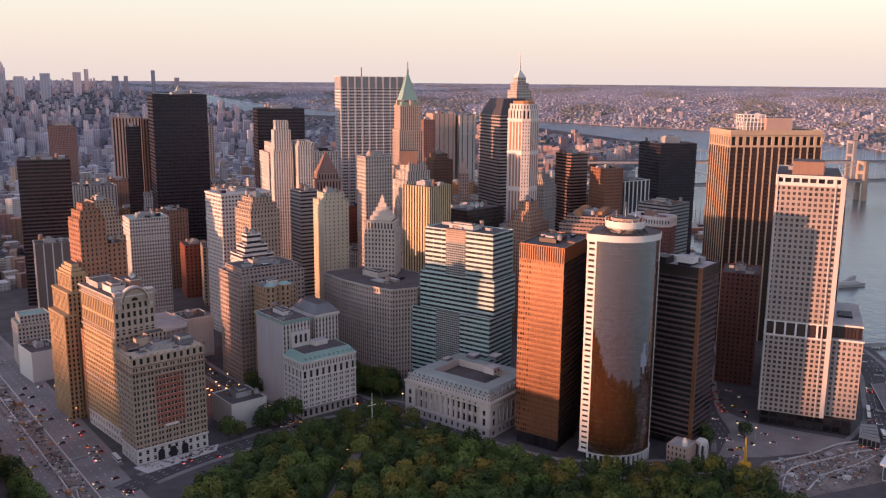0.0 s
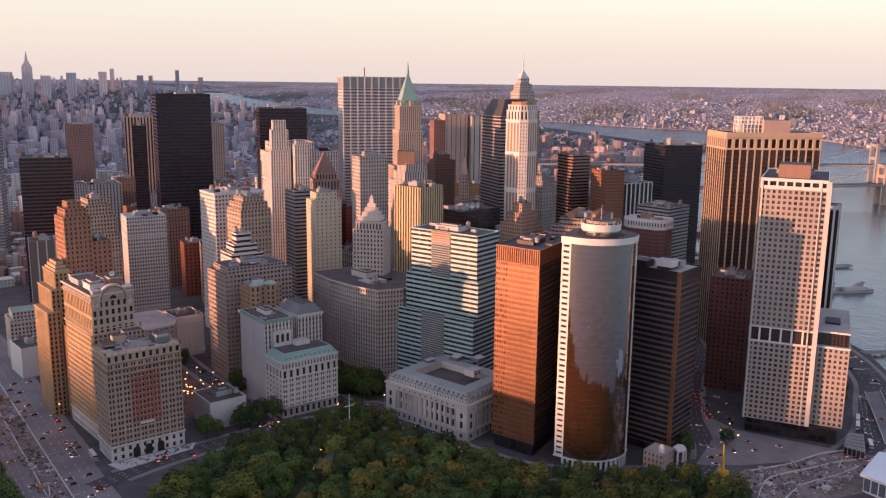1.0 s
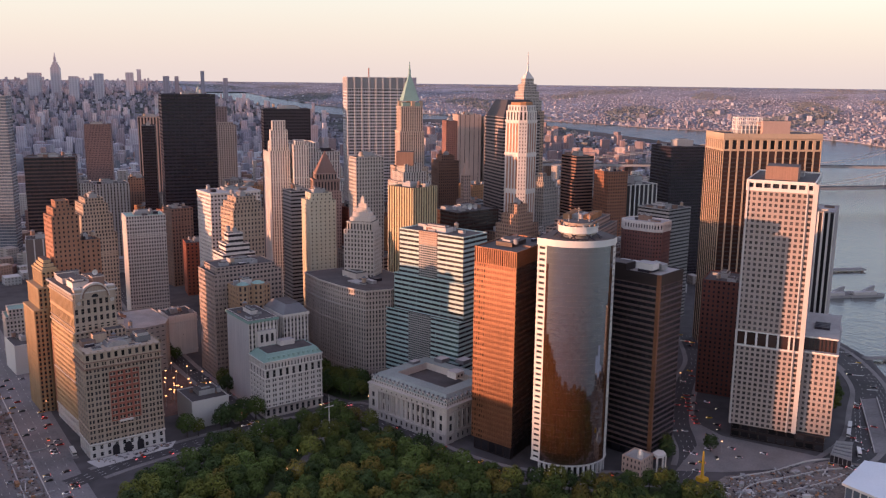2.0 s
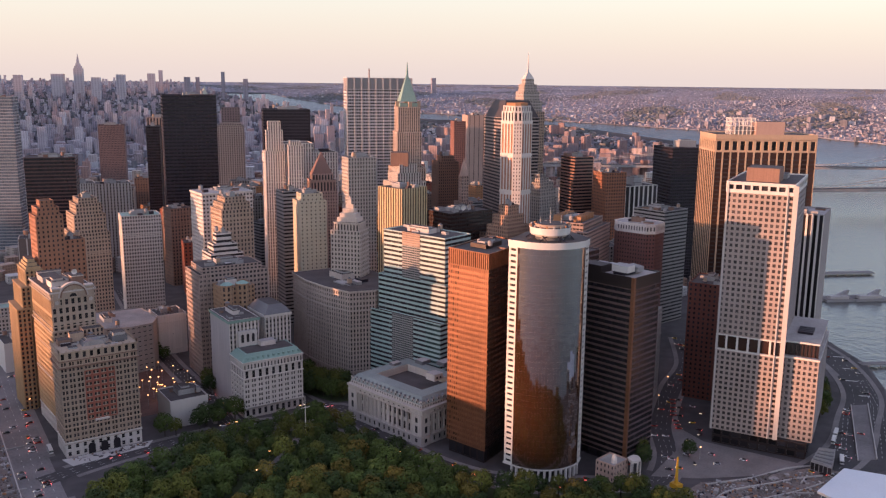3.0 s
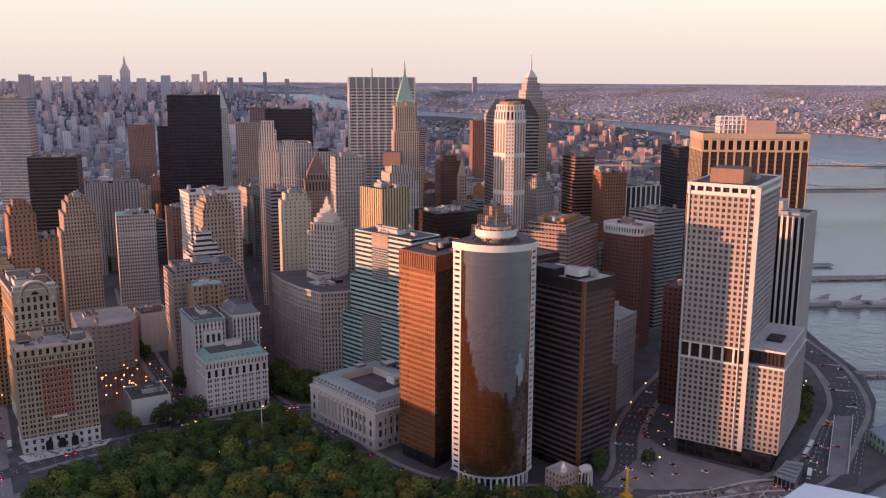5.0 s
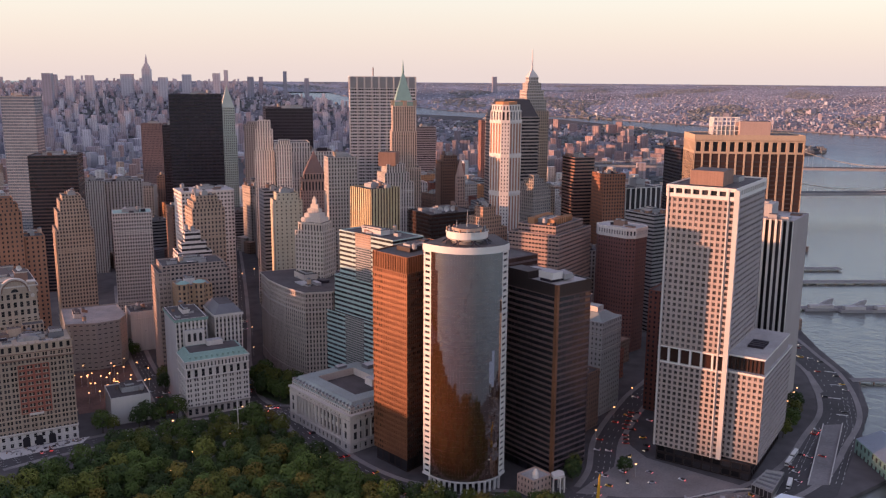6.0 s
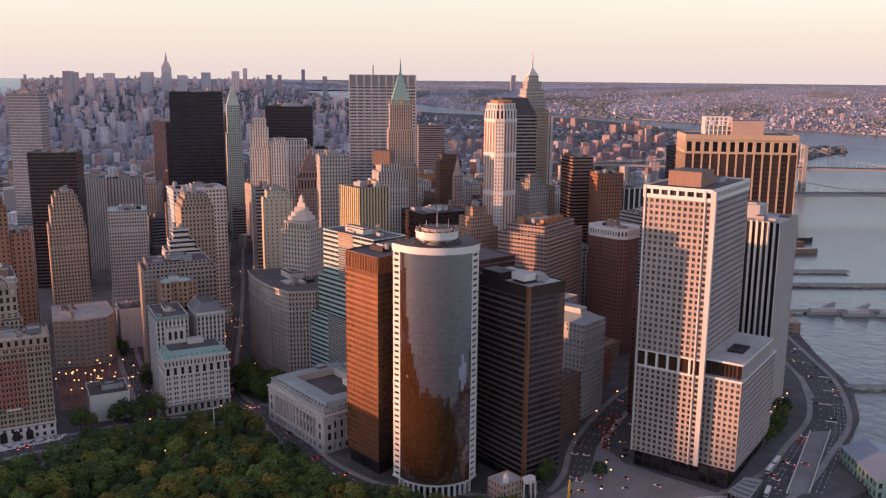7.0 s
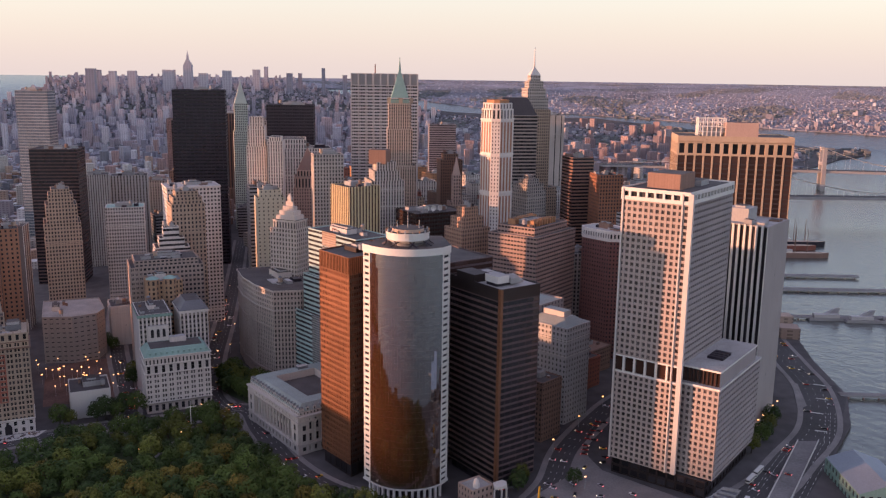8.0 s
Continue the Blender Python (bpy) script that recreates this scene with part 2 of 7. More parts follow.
def facade(walls, panes, a, b, z0, z1, sp):
    """One wall from a to b with its window openings. Returns the openings: middle, width, height, turn."""
    a, b = np.array(a, float), np.array(b, float)
    long = np.linalg.norm(b - a)
    u = (b - a) / long
    nrm = np.array([u[1], -u[0]])
    nx, nz = max(1, round(long / sp["bay"])), max(1, round((z1 - z0) / sp["floor"]))
    cw, ch = long / nx, (z1 - z0) / nz
    mw, mh = cw * (1 - sp["wf"]) / 2, ch * (1 - sp["hf"]) / 2
    i, k = np.meshgrid(np.arange(nx), np.arange(nz), indexing="ij")
    i, k = i.ravel(), k.ravel()
    s0, t0 = i * cw, z0 + k * ch
    s = [s0, s0 + mw, s0 + cw - mw, s0 + cw]
    t = [t0, t0 + mh, t0 + ch - mh, t0 + ch]

    def at(sv, tv, depth=0.0):
        return np.stack([a[0] + u[0] * sv - nrm[0] * depth, a[1] + u[1] * sv - nrm[1] * depth, tv], -1)

    def quad(*c):
        return np.stack(c, 1)

    d = sp["dep"]
    ci, ck = np.arange(nx), np.arange(nz)
    if "span" in sp and mw > 1e-6 and mh > 1e-6:
        # upright piers over the whole height, spandrels set back between them
        e = min(0.22, d * 0.6)
        c0, c1 = ci * cw + mw, (ci + 1) * cw - mw
        p0, p1 = np.concatenate([[0.0], c1]), np.concatenate([c0, [long]])
        lo, hi = np.full(nx, z0), np.full(nx, z1)
        walls.quads(quad(at(p0, np.full(nx + 1, z0)), at(p1, np.full(nx + 1, z0)), at(p1, np.full(nx + 1, z1)), at(p0, np.full(nx + 1, z1))), sp["wall"])
        walls.quads(quad(at(c0, lo), at(c0, lo, d), at(c0, hi, d), at(c0, hi)), sp["wall"])
        walls.quads(quad(at(c1, lo, d), at(c1, lo), at(c1, hi), at(c1, hi, d)), sp["wall"])
        for k0, k1 in ((t[0], t[1]), (t[2], t[3])):
            walls.quads(quad(at(s[1], k0, e), at(s[2], k0, e), at(s[2], k1, e), at(s[1], k1, e)), sp["span"])
        walls.quads(quad(at(s[1], t[1], e), at(s[2], t[1], e), at(s[2], t[1], d), at(s[1], t[1], d)), sp["wall"])
    else:
        if mh > 1e-6:
            b0, b1 = np.concatenate([[z0], z0 + (ck + 1) * ch - mh]), np.concatenate([z0 + ck * ch + mh, [z1]])
            w0, w1 = np.zeros(nz + 1), np.full(nz + 1, long)
            walls.quads(quad(at(w0, b0), at(w1, b0), at(w1, b1), at(w0, b1)), sp["wall"])
            walls.quads(quad(at(s[1], t[1]), at(s[2], t[1]), at(s[2], t[1], d), at(s[1], t[1], d)), sp["wall"])
            walls.quads(quad(at(s[1], t[2], d), at(s[2], t[2], d), at(s[2], t[2]), at(s[1], t[2])), sp["wall"])
        if mw > 1e-6:
            p0, p1 = np.concatenate([[0.0], (ci + 1) * cw - mw]), np.concatenate([ci * cw + mw, [long]])
            q, f = np.meshgrid(np.arange(nx + 1), ck, indexing="ij")
            q, f = q.ravel(), f.ravel()
            f0, f1 = z0 + f * ch + mh, z0 + (f + 1) * ch - mh
            walls.quads(quad(at(p0[q], f0), at(p1[q], f0), at(p1[q], f1), at(p0[q], f1)), sp["wall"])
            walls.quads(quad(at(s[1], t[1]), at(s[1], t[1], d), at(s[1], t[2], d), at(s[1], t[2])), sp["wall"])
            walls.quads(quad(at(s[2], t[1], d), at(s[2], t[1]), at(s[2], t[2]), at(s[2], t[2], d)), sp["wall"])
    if mh <= 1e-6 or mw <= 1e-6:
        walls.quads(quad(at(s[1], t[1], d), at(s[2], t[1], d), at(s[2], t[2], d), at(s[1], t[2], d)), sp["wall"])
        d -= 0.03
    if panes is not None:
        panes.quads(quad(at(s[1], t[1], d), at(s[2], t[1], d), at(s[2], t[2], d), at(s[1], t[2], d)), sp["glass"])
    mid = at((s[1] + s[2]) / 2, (t[1] + t[2]) / 2, d)
    return mid, cw - 2 * mw, ch - 2 * mh, math.atan2(u[1], u[0])


def roof_on(sh, fp, z, m, wallm, lip=0.9, thick=0.5):
    """A flat roof behind a parapet."""
    inner = grow(fp, -thick)
    k = len(fp)
    for i in range(k):
        j = (i + 1) % k
        sh.quads([[(*fp[i], z), (*fp[j], z), (*inner[j], z), (*inner[i], z)]], wallm)
        sh.quads([[(*inner[i], z), (*inner[j], z), (*inner[j], z - lip), (*inner[i], z - lip)]], wallm)
    sh.poly([(*p, z - lip) for p in inner], m)


def window_piece(w, h, frame_mat, glass, rail=True):
    """A sash window: pane, surround and meeting rail."""
    sh = Shell()
    f, o = min(0.08, w * 0.05), 0.06
    x, z = w / 2, h / 2
    sh.quads([[(-x, 0, -z), (x, 0, -z), (x, 0, z), (-x, 0, z)]], glass)
    for x0, z0, x1, z1 in ((-x, -z, x, -z + f), (-x, z - f, x, z), (-x, -z + f, -x + f, z - f), (x - f, -z + f, x, z - f)):
        sh.quads([[(x0, -o, z0), (x1, -o, z0), (x1, -o, z1), (x0, -o, z1)]], frame_mat)
    if rail:
        sh.quads([[(-x + f, -o, -f / 2), (x - f, -o, -f / 2), (x - f, -o, f / 2), (-x + f, -o, f / 2)]], frame_mat)
    if rail == "pair":
        g = w * 0.11
        sh.quads([[(-g, -0.12, -z), (g, -0.12, -z), (g, -0.12, z), (-g, -0.12, z)], [(-g, 0, -z), (-g, -0.12, -z), (-g, -0.12, z), (-g, 0, z)], [(g, -0.12, -z), (g, 0, -z), (g, 0, z), (g, -0.12, z)]], frame_mat)
    return sh.mesh("window")


def set_windows(holes, parent, frame_mat, glass, rail=True, limit=175, name="window"):
    """Single windows in the openings of one wall."""
    mid, w, h, turn = holes
    me = window_piece(w, h, frame_mat, glass, rail)
    base = parent.matrix_world.translation
    for p in mid[:limit]:
        ob = new(name, me)
        ob.parent = parent
        ob.matrix_basis = Matrix.Translation(Vector(p) - base) @ Matrix.Rotation(turn, 4, "Z")
    return mid[limit:], w, h, turn


def tier(b, fp, z0, z1, sp, roof=None, lip=0.9, single=(), frame_mat=None, piece_glass=None, rail=True, limit=175, band=None):
    """One storey group of a building: walls with openings, panes and a roof. single: the walls whose windows are parts of their own."""
    walls, panes = Shell(), Shell()
    k = len(fp)
    top = z1 - (band[0] if band else 0)
    for i in range(k):
        s = sp[i % len(sp)] if isinstance(sp, (list, tuple)) else sp
        own = i in single
        holes = facade(walls, None if own else panes, fp[i], fp[(i + 1) % k], z0, top, s)
        if own:
            left = set_windows(holes, b, frame_mat or s["wall"], piece_glass or G_PIECE, rail, limit)
            if len(left[0]):
                mid, w, h, turn = left
                u = np.array([math.cos(turn), math.sin(turn), 0]) * w / 2
                v = np.array([0, 0, h / 2])
                panes.quads(np.stack([mid - u - v, mid + u - v, mid + u + v, mid - u + v], 1), s["glass"])
    if band:
        wide = grow(fp, band[1])
        walls.prism(wide, top, z1, band[2], bottom=True)
        roof_on(walls, wide, z1 + 0.01, roof or M_ROOF, band[2], 0.005)
    else:
        s = sp[0] if isinstance(sp, (list, tuple)) else sp
        roof_sh = Shell()
        roof_on(roof_sh, fp, z1, roof or M_ROOF, s["wall"], lip)
        top_ob = part("roof", roof_sh, b)
    part("wall", walls, b)
    if panes.bulk:
        part("glazing", panes, b, kind="stuff")
    return b if band else top_ob


def water_tank(b, x, y, z, size, m):
    """A round tank with a pointed lid on four legs."""
    k = 10
    ring = [(x + size * math.cos(i * 6.2832 / k), y + size * math.sin(i * 6.2832 / k)) for i in range(k)]
    sh = Shell()
    for dx, dy in ((-0.6, -0.6), (0.6, -0.6), (0.6, 0.6), (-0.6, 0.6)):
        sh.box(x + dx * size - 0.1, y + dy * size - 0.1, z, x + dx * size + 0.1, y + dy * size + 0.1, z + 2.2, M_DARK)
    sh.prism(ring, z + 2.2, z + 2.2 + size * 2, m, bottom=True)
    sh.taper(ring, [(x, y)] * k, z + 2.2 + size * 2, z + 2.2 + size * 2.7, M_SLATE)
    part("water_tank", sh, b)


def plant(b, fp, z, rng, m=None, count=5, tall=4.0):
    """Lift house, machines and a tank on a flat roof, each a part."""
    u = (Vector(fp[1]) - Vector(fp[0]))
    v = (Vector(fp[-1]) - Vector(fp[0]))
    for i in range(count):
        s = 0.40 if i == 0 else 0.07 + 0.15 * rng.random()
        w, d = s * (0.6 + 0.6 * rng.random()), s * (0.6 + 0.6 * rng.random())
        px, py = (0.42 + 0.16 * rng.random(), 0.55) if i == 0 else (0.12 + 0.76 * rng.random(), 0.12 + 0.76 * rng.random())
        o = Vector(fp[0]) + u * (px - w / 2) + v * (py - d / 2)
        h = tall if i == 0 else 1.2 + 2.6 * rng.random()
        if i == 2 and tall < 9:
            water_tank(b, o.x, o.y, z - 0.9, 1.6 + 0.5 * rng.random(), rng.choice((M_BROWN, M_GREYC, M_TAN)))
            continue
        q = [tuple(o), tuple(o + u * w), tuple(o + u * w + v * d), tuple(o + v * d)]
        sh = Shell()
        sh.prism(q, z - 0.9, z - 0.9 + h, m or M_PLANT if i == 0 else rng.choice((M_PLANT, M_GREYC, M_ROOFL, M_BROWN, M_DARK)), rng.choice((M_ROOF, M_ROOFL, M_ROOF)))
        if i == 0:
            sh.prism(grow(q, -0.25 * min(u.length * w, v.length * d)), z - 0.9 + h, z + h + 0.4, M_PLANT, M_ROOF)
        part("penthouse" if i == 0 else "roof_unit", sh, b)


def belt(b, fp, z, m, out=0.45, high=0.9):
    sh = Shell()
    sh.prism(grow(fp, out), z, z + high, m, bottom=True)
    part("belt_course", sh, b)


rng = random.Random(7)

# ---- ground and water ----
HUB = (125.0, -75.0)


def rise(r):
    """Height of the far land: the plain bends up to the horizon within the camera's range."""
    if r < 2600:
        return 0.0
    k = min(1.0, (r - 2600) / 2250)
    seen = r + 52000 * k ** 3.2
    return 252.0 - r * 252.0 / seen


def sheet(name, label, m, keep, z, step=1.0):
    """A fan of ground round the hub, in rings, where keep(angle, radius) holds."""
    radii = [0, 150, 300, 500, 700, 900, 1150, 1400, 1700, 2000, 2300, *range(2600, 4851, 75)]
    verts, faces, index = [], [], {}

    def vert(i, j):
        if (i, j) not in index:
            a, r = radians(i * step), radii[j]
            index[(i, j)] = len(verts)
            verts.append((HUB[0] + r * math.sin(a), HUB[1] + r * math.cos(a), rise(r) + z))
        return index[(i, j)]

    n = round(360 / step)
    for i in range(n):
        for j in range(len(radii) - 1):
            if keep((i + 0.5) * step, (radii[j] + radii[j + 1]) / 2):
                a, b = vert(i, j), vert((i + 1) % n, j)
                c, d = vert((i + 1) % n, j + 1), vert(i, j + 1)
                faces.append((a, b, c, d) if j else (b, c, d))
    me = bpy.data.meshes.new(name)
    me.from_pydata(verts, [], [f[::-1] for f in faces])
    me.materials.append(m)
    return tagged(new(name, me), label, "ground", kind="structure")


water = sheet("water", "grey-blue harbour and river water with fine ripples", M_WATER, lambda a, r: True, -2.5, 3.0)
water["category"] = "water"

MANHATTAN = [(60, 470), (150, 380), (230, 300), (330, 230), (440, 180), (560, 190), (640, 215), (705, 222), (741, 276), (790, 305), (841, 351), (886, 425), (965, 533),
             (1080, 720), (1290, 960), (1560, 1250), (1850, 1500), (2230, 1690), (2500, 1775), (2620, 1760), (2670, 1815), (2560, 1900), (2500, 2110), (2425, 2315), (2365, 2430),
             (2270, 2580), (2205, 2683), (2010, 2805), (1920, 2900), (1780, 3010), (1600, 3180), (1480, 3500), (1430, 4000), (1500, 4500), (700, 4720), (345, 4400), (315, 3900),
             (60, 3300), (-60, 2500), (-20, 1500), (40, 900), (60, 640)]
BROOKLYN = [(2300, -600), (2300, 300), (2500, 600), (2820, 950), (2960, 1300), (2954, 1548), (2910, 1665), (2890, 1760), (2780, 1965), (2645, 2170), (2510, 2380), (2352, 2590),
            (2198, 2750), (2070, 2895), (1930, 3010), (1780, 3220), (1672, 3515), (1605, 4000), (1655, 4560), (2400, 4200), (3200, 3600), (4000, 2850), (4550, 1900), (4900, 400), (4900, -600)]




def slab(name, label, outline, m, z0, z1, category="ground", bend=False):
    """A flat piece of land with a wall down into the water."""
    bm = bmesh.new()
    top = [bm.verts.new((x, y, z1)) for x, y in outline]
    low = [bm.verts.new((x, y, z0)) for x, y in outline]
    face = bm.faces.new(top)
    k = len(top)
    for i in range(k):
        bm.faces.new((low[i], low[(i + 1) % k], top[(i + 1) % k], top[i]))
    if face.normal.z < 0:
        bmesh.ops.reverse_faces(bm, faces=list(bm.faces))
    bmesh.ops.triangulate(bm, faces=[face])
    if bend:
        for _ in range(8):
            long = [e for e in bm.edges if e.calc_length() > 140]
            if not long:
                break
            bmesh.ops.subdivide_edges(bm, edges=long, cuts=1)
            bmesh.ops.triangulate(bm, faces=[f for f in bm.faces if len(f.verts) > 3])
        for v in bm.verts:
            v.co.z += rise(math.dist(v.co.xy, HUB))
    bm.normal_update()
    me = bpy.data.meshes.new(name)
    bm.to_mesh(me)
    bm.free()
    me.materials.append(m)
    return tagged(new(name, me), label, category, kind="structure")


slab("ground", "dark city ground of the island between the rivers", MANHATTAN, M_LAND, -8, 0.0, bend=True)
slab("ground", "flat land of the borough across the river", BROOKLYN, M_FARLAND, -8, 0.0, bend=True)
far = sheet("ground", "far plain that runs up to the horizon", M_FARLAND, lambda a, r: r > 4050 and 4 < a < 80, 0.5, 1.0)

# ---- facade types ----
# concrete of the west walls, with the warmth of the sun in its colour
M_ROSEC = mat("sunlit_rose_concrete", (0.375, 0.305, 0.268), var=0.2, streak=0.25)
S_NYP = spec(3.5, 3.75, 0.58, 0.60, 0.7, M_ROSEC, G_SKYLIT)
S_STONE = spec(3.0, 3.8, 0.50, 0.60, 0.35, M_LIME, G_DARK)
S_WHITE = spec(3.0, 3.8, 0.50, 0.62, 0.35, M_WHITE, G_DARK) | dict(span=M_SPAN)
S_TAN = spec(2.9, 3.7, 0.50, 0.58, 0.35, M_TAN, G_DARK)
S_BUFF = spec(2.9, 3.7, 0.50, 0.60, 0.35, M_BUFF, G_DARK) | dict(span=M_SPANB)
S_BROWN = spec(2.9, 3.7, 0.46, 0.58, 0.35, M_BROWN, G_DARK)
S_RED = spec(3.6, 3.8, 0.40, 0.50, 0.35, M_RED, G_DARK)
S_ORANGE = spec(3.4, 3.7, 0.36, 0.5, 0.35, M_ORANGE, G_DARK)
S_GRAN = spec(3.0, 3.9, 0.50, 0.60, 0.4, M_GRANITE, G_DARK) | dict(span=M_SPAN)
S_GREYB = spec(6.0, 3.8, 1.0, 0.45, 0.3, M_GREYC, G_DARK)
S_WHITEB = spec(6.0, 3.8, 1.0, 0.45, 0.3, M_CONC, G_DARK)
S_BLACK = spec(3.0, 4.0, 0.8, 0.55, 0.25, M_DARK, G_BLACK)
S_BRONZE = spec(3.0, 4.0, 0.8, 0.55, 0.25, M_BRONZE, G_BROWN)
S_STRIPE = spec(3.4, 60, 0.55, 1.0, 0.9, M_CONC, G_DARK)
S_GLASS = spec(3.0, 4.2, 0.94, 0.72, 0.12, M_GREYC, G_BLUE)
S_BLIND = spec(60, 80, 0.02, 0.02, 0.05, M_CONC, G_DARK)


def block(name, label, x, y, turn, w, d, h, sp, roof=None, units=5, tall=4.0, steps=(), single=(), belts=None, **more):
    """A building of one main volume; steps: (height, inset) of set-back storeys above."""
    if belts is None:
        belts = isinstance(sp, dict) and sp["wall"] in (M_LIME, M_WHITE, M_TAN, M_BUFF, M_BROWN, M_RED, M_ORANGE, M_GRANITE)
    b = thing(name, label, "building", x, y)
    fp = rect(x, y, turn, w, d)
    top = tier(b, fp, 0, h, sp, roof, single=single, **more)
    z = h
    wall = (sp[0] if isinstance(sp, list) else sp)['wall']
    if belts:
        for f in (0.09, 0.80, 0.93):
            belt(b, fp, h * f, wall)
    for up, inset in steps:
        fp = grow(fp, -inset)
        top = tier(b, fp, z - 0.9, z + up, sp, roof)
        z += up
    if units:
        plant(top, fp, z, rng, None, units + 2, tall)
    return b, fp, z


# ---- south-west: Battery Place ----
def arch_panel(x, y, z, half, rise_to, m):
    """A doorway with a round head, set a little before a south wall."""
    sh = Shell()
    for i in range(8):
        t0, t1 = math.pi * i / 8, math.pi * (i + 1) / 8
        sh.poly([(x, y, rise_to), (x + half * math.cos(t0), y, rise_to + half * math.sin(t0)), (x + half * math.cos(t1), y, rise_to + half * math.sin(t1))], m)
    sh.quads([[(x - half, y, z), (x + half, y, z), (x + half, y, rise_to), (x - half, y, rise_to)]], m)
    return sh


def whitehall():
    b = thing("office_building", "tan brick and limestone office block with red central panel", "building", 189, 533)
    fp = rect(189, 533, 0.5, 50, 26)
    body = mat("grey_tan_brick", (0.37, 0.275, 0.205), var=0.35, streak=0.35)
    tier(b, fp, 0, 10, spec(5.0, 5, 0.42, 0.6, 0.6, M_WHITE, G_DARK), single=(0, 3))
    tier(b, fp, 9.1, 20.8, spec(4.9, 3.9, 0.70, 0.60, 0.45, body, G_DARK), single=(0, 3), rail="pair")
    tier(b, fp, 20.2, 63.2, spec(4.9, 3.9, 0.72, 0.62, 0.45, body, G_DARK), single=(0, 3), rail="pair", limit=150)
    tier(b, fp, 62.8, 67.6, spec(4.9, 4.8, 0.60, 0.5, 0.4, M_TAN, G_DARK), single=(0, 3), rail="pair")
    tier(b, fp, 67.2, 73.6, spec(4.5, 6, 0.46, 0.62, 0.6, M_BUFF, G_DARK), single=(0, 3), rail=False)
    for z, m, out, high in ((10, M_WHITE, 0.5, 0.8), (20.4, M_TAN, 0.5, 0.8), (62.4, M_BROWN, 1.1, 1.0), (67.0, M_BROWN, 0.6, 0.6), (72.6, M_BUFF, 0.8, 1.0)):
        belt(b, fp, z, m, out, high)
    red = Shell()
    facade(red, None, (204.0, 532.78), (223.6, 532.95), 24.0, 59.0, spec(4.9, 3.9, 0.72, 0.62, 0.3, mat("rosy_brick", (0.33, 0.115, 0.078), var=0.35), G_DARK))
    part("wall_panel", red, b, "red brick panel in the tan wall")
    for k in range(3):
        part("arched_doorway", arch_panel(205.5 + k * 8.2, 532.6, 0.3, 2.3, 5.4, G_DARK), b, "dark arched doorway")
    sign = Shell()
    sign.box(209, 531.6, 23.0, 218, 533.2, 24.2, M_WHITE)
    part("balcony", sign, b, "white stone balcony")
    roof = Shell()
    roof.prism(grow(fp, -0.6), 72.0, 72.4, M_ROOF)
    part("roof_deck", roof, b)
    for e in (0, 1, 3):
        p, q = Vector(fp[e]), Vector(fp[(e + 1) % 4])
        n = round((q - p).length / 4.5)
        for i in range(n + 1):
            o = p.lerp(q, i / n)
            post = Shell()
            post.box(o.x - 0.45, o.y - 0.45, 73.5, o.x + 0.45, o.y + 0.45, 75.6 if i in (0, n) else 74.7, M_BUFF)
            part("parapet_post", post, b)
    vault = Shell()
    for i in range(10):
        t0, t1 = math.pi * i / 10, math.pi * (i + 1) / 10
        p = [(213 - 8 * math.cos(t), 72.3 + 5 * math.sin(t)) for t in (t0, t1)]
        vault.quads([[(p[0][0], 540, p[0][1]), (p[0][0], 553, p[0][1]), (p[1][0], 553, p[1][1]), (p[1][0], 540, p[1][1])]], M_SLATE)
        vault.poly([(p[0][0], 540, p[0][1]), (p[1][0], 540, p[1][1]), (213, 540, 72.3)], M_ROOFL)
        vault.poly([(p[1][0], 553, p[1][1]), (p[0][0], 553, p[0][1]), (213, 553, 72.3)], M_ROOFL)
    part("roof_vault", vault, b, "grey barrel-vaulted roof house")
    for x, y, w, d, h, m in ((225, 541, 10, 12, 5, M_SLATE), (226, 542, 8, 9, 7, M_ROOFL), (192, 549, 9, 8, 5, M_BROWN), (200, 552, 9, 5, 8, M_TAN), (196, 538, 6, 5, 2.4, M_PLANT), (219, 536, 4, 3, 2, M_GREYC)):
        unit = Shell()
        unit.prism(rect(x, y, 0.5, w, d), 72.3, 72.3 + h, m, M_ROOF)
        part("penthouse", unit, b)
    tier(b, rect(193, 559.2, 0.5, 42, 11.6), 0, 58, S_BUFF | dict(wall=body))
    tier(b, rect(210, 559.4, 0.5, 14, 11), 58, 80, S_BUFF | dict(wall=M_BUFF))
    water_tank(b, 229, 564, 57.4, 2.4, M_BROWN)
    plant(b, fp, 73.2, rng, M_GRANITE, 10, 4)


whitehall()


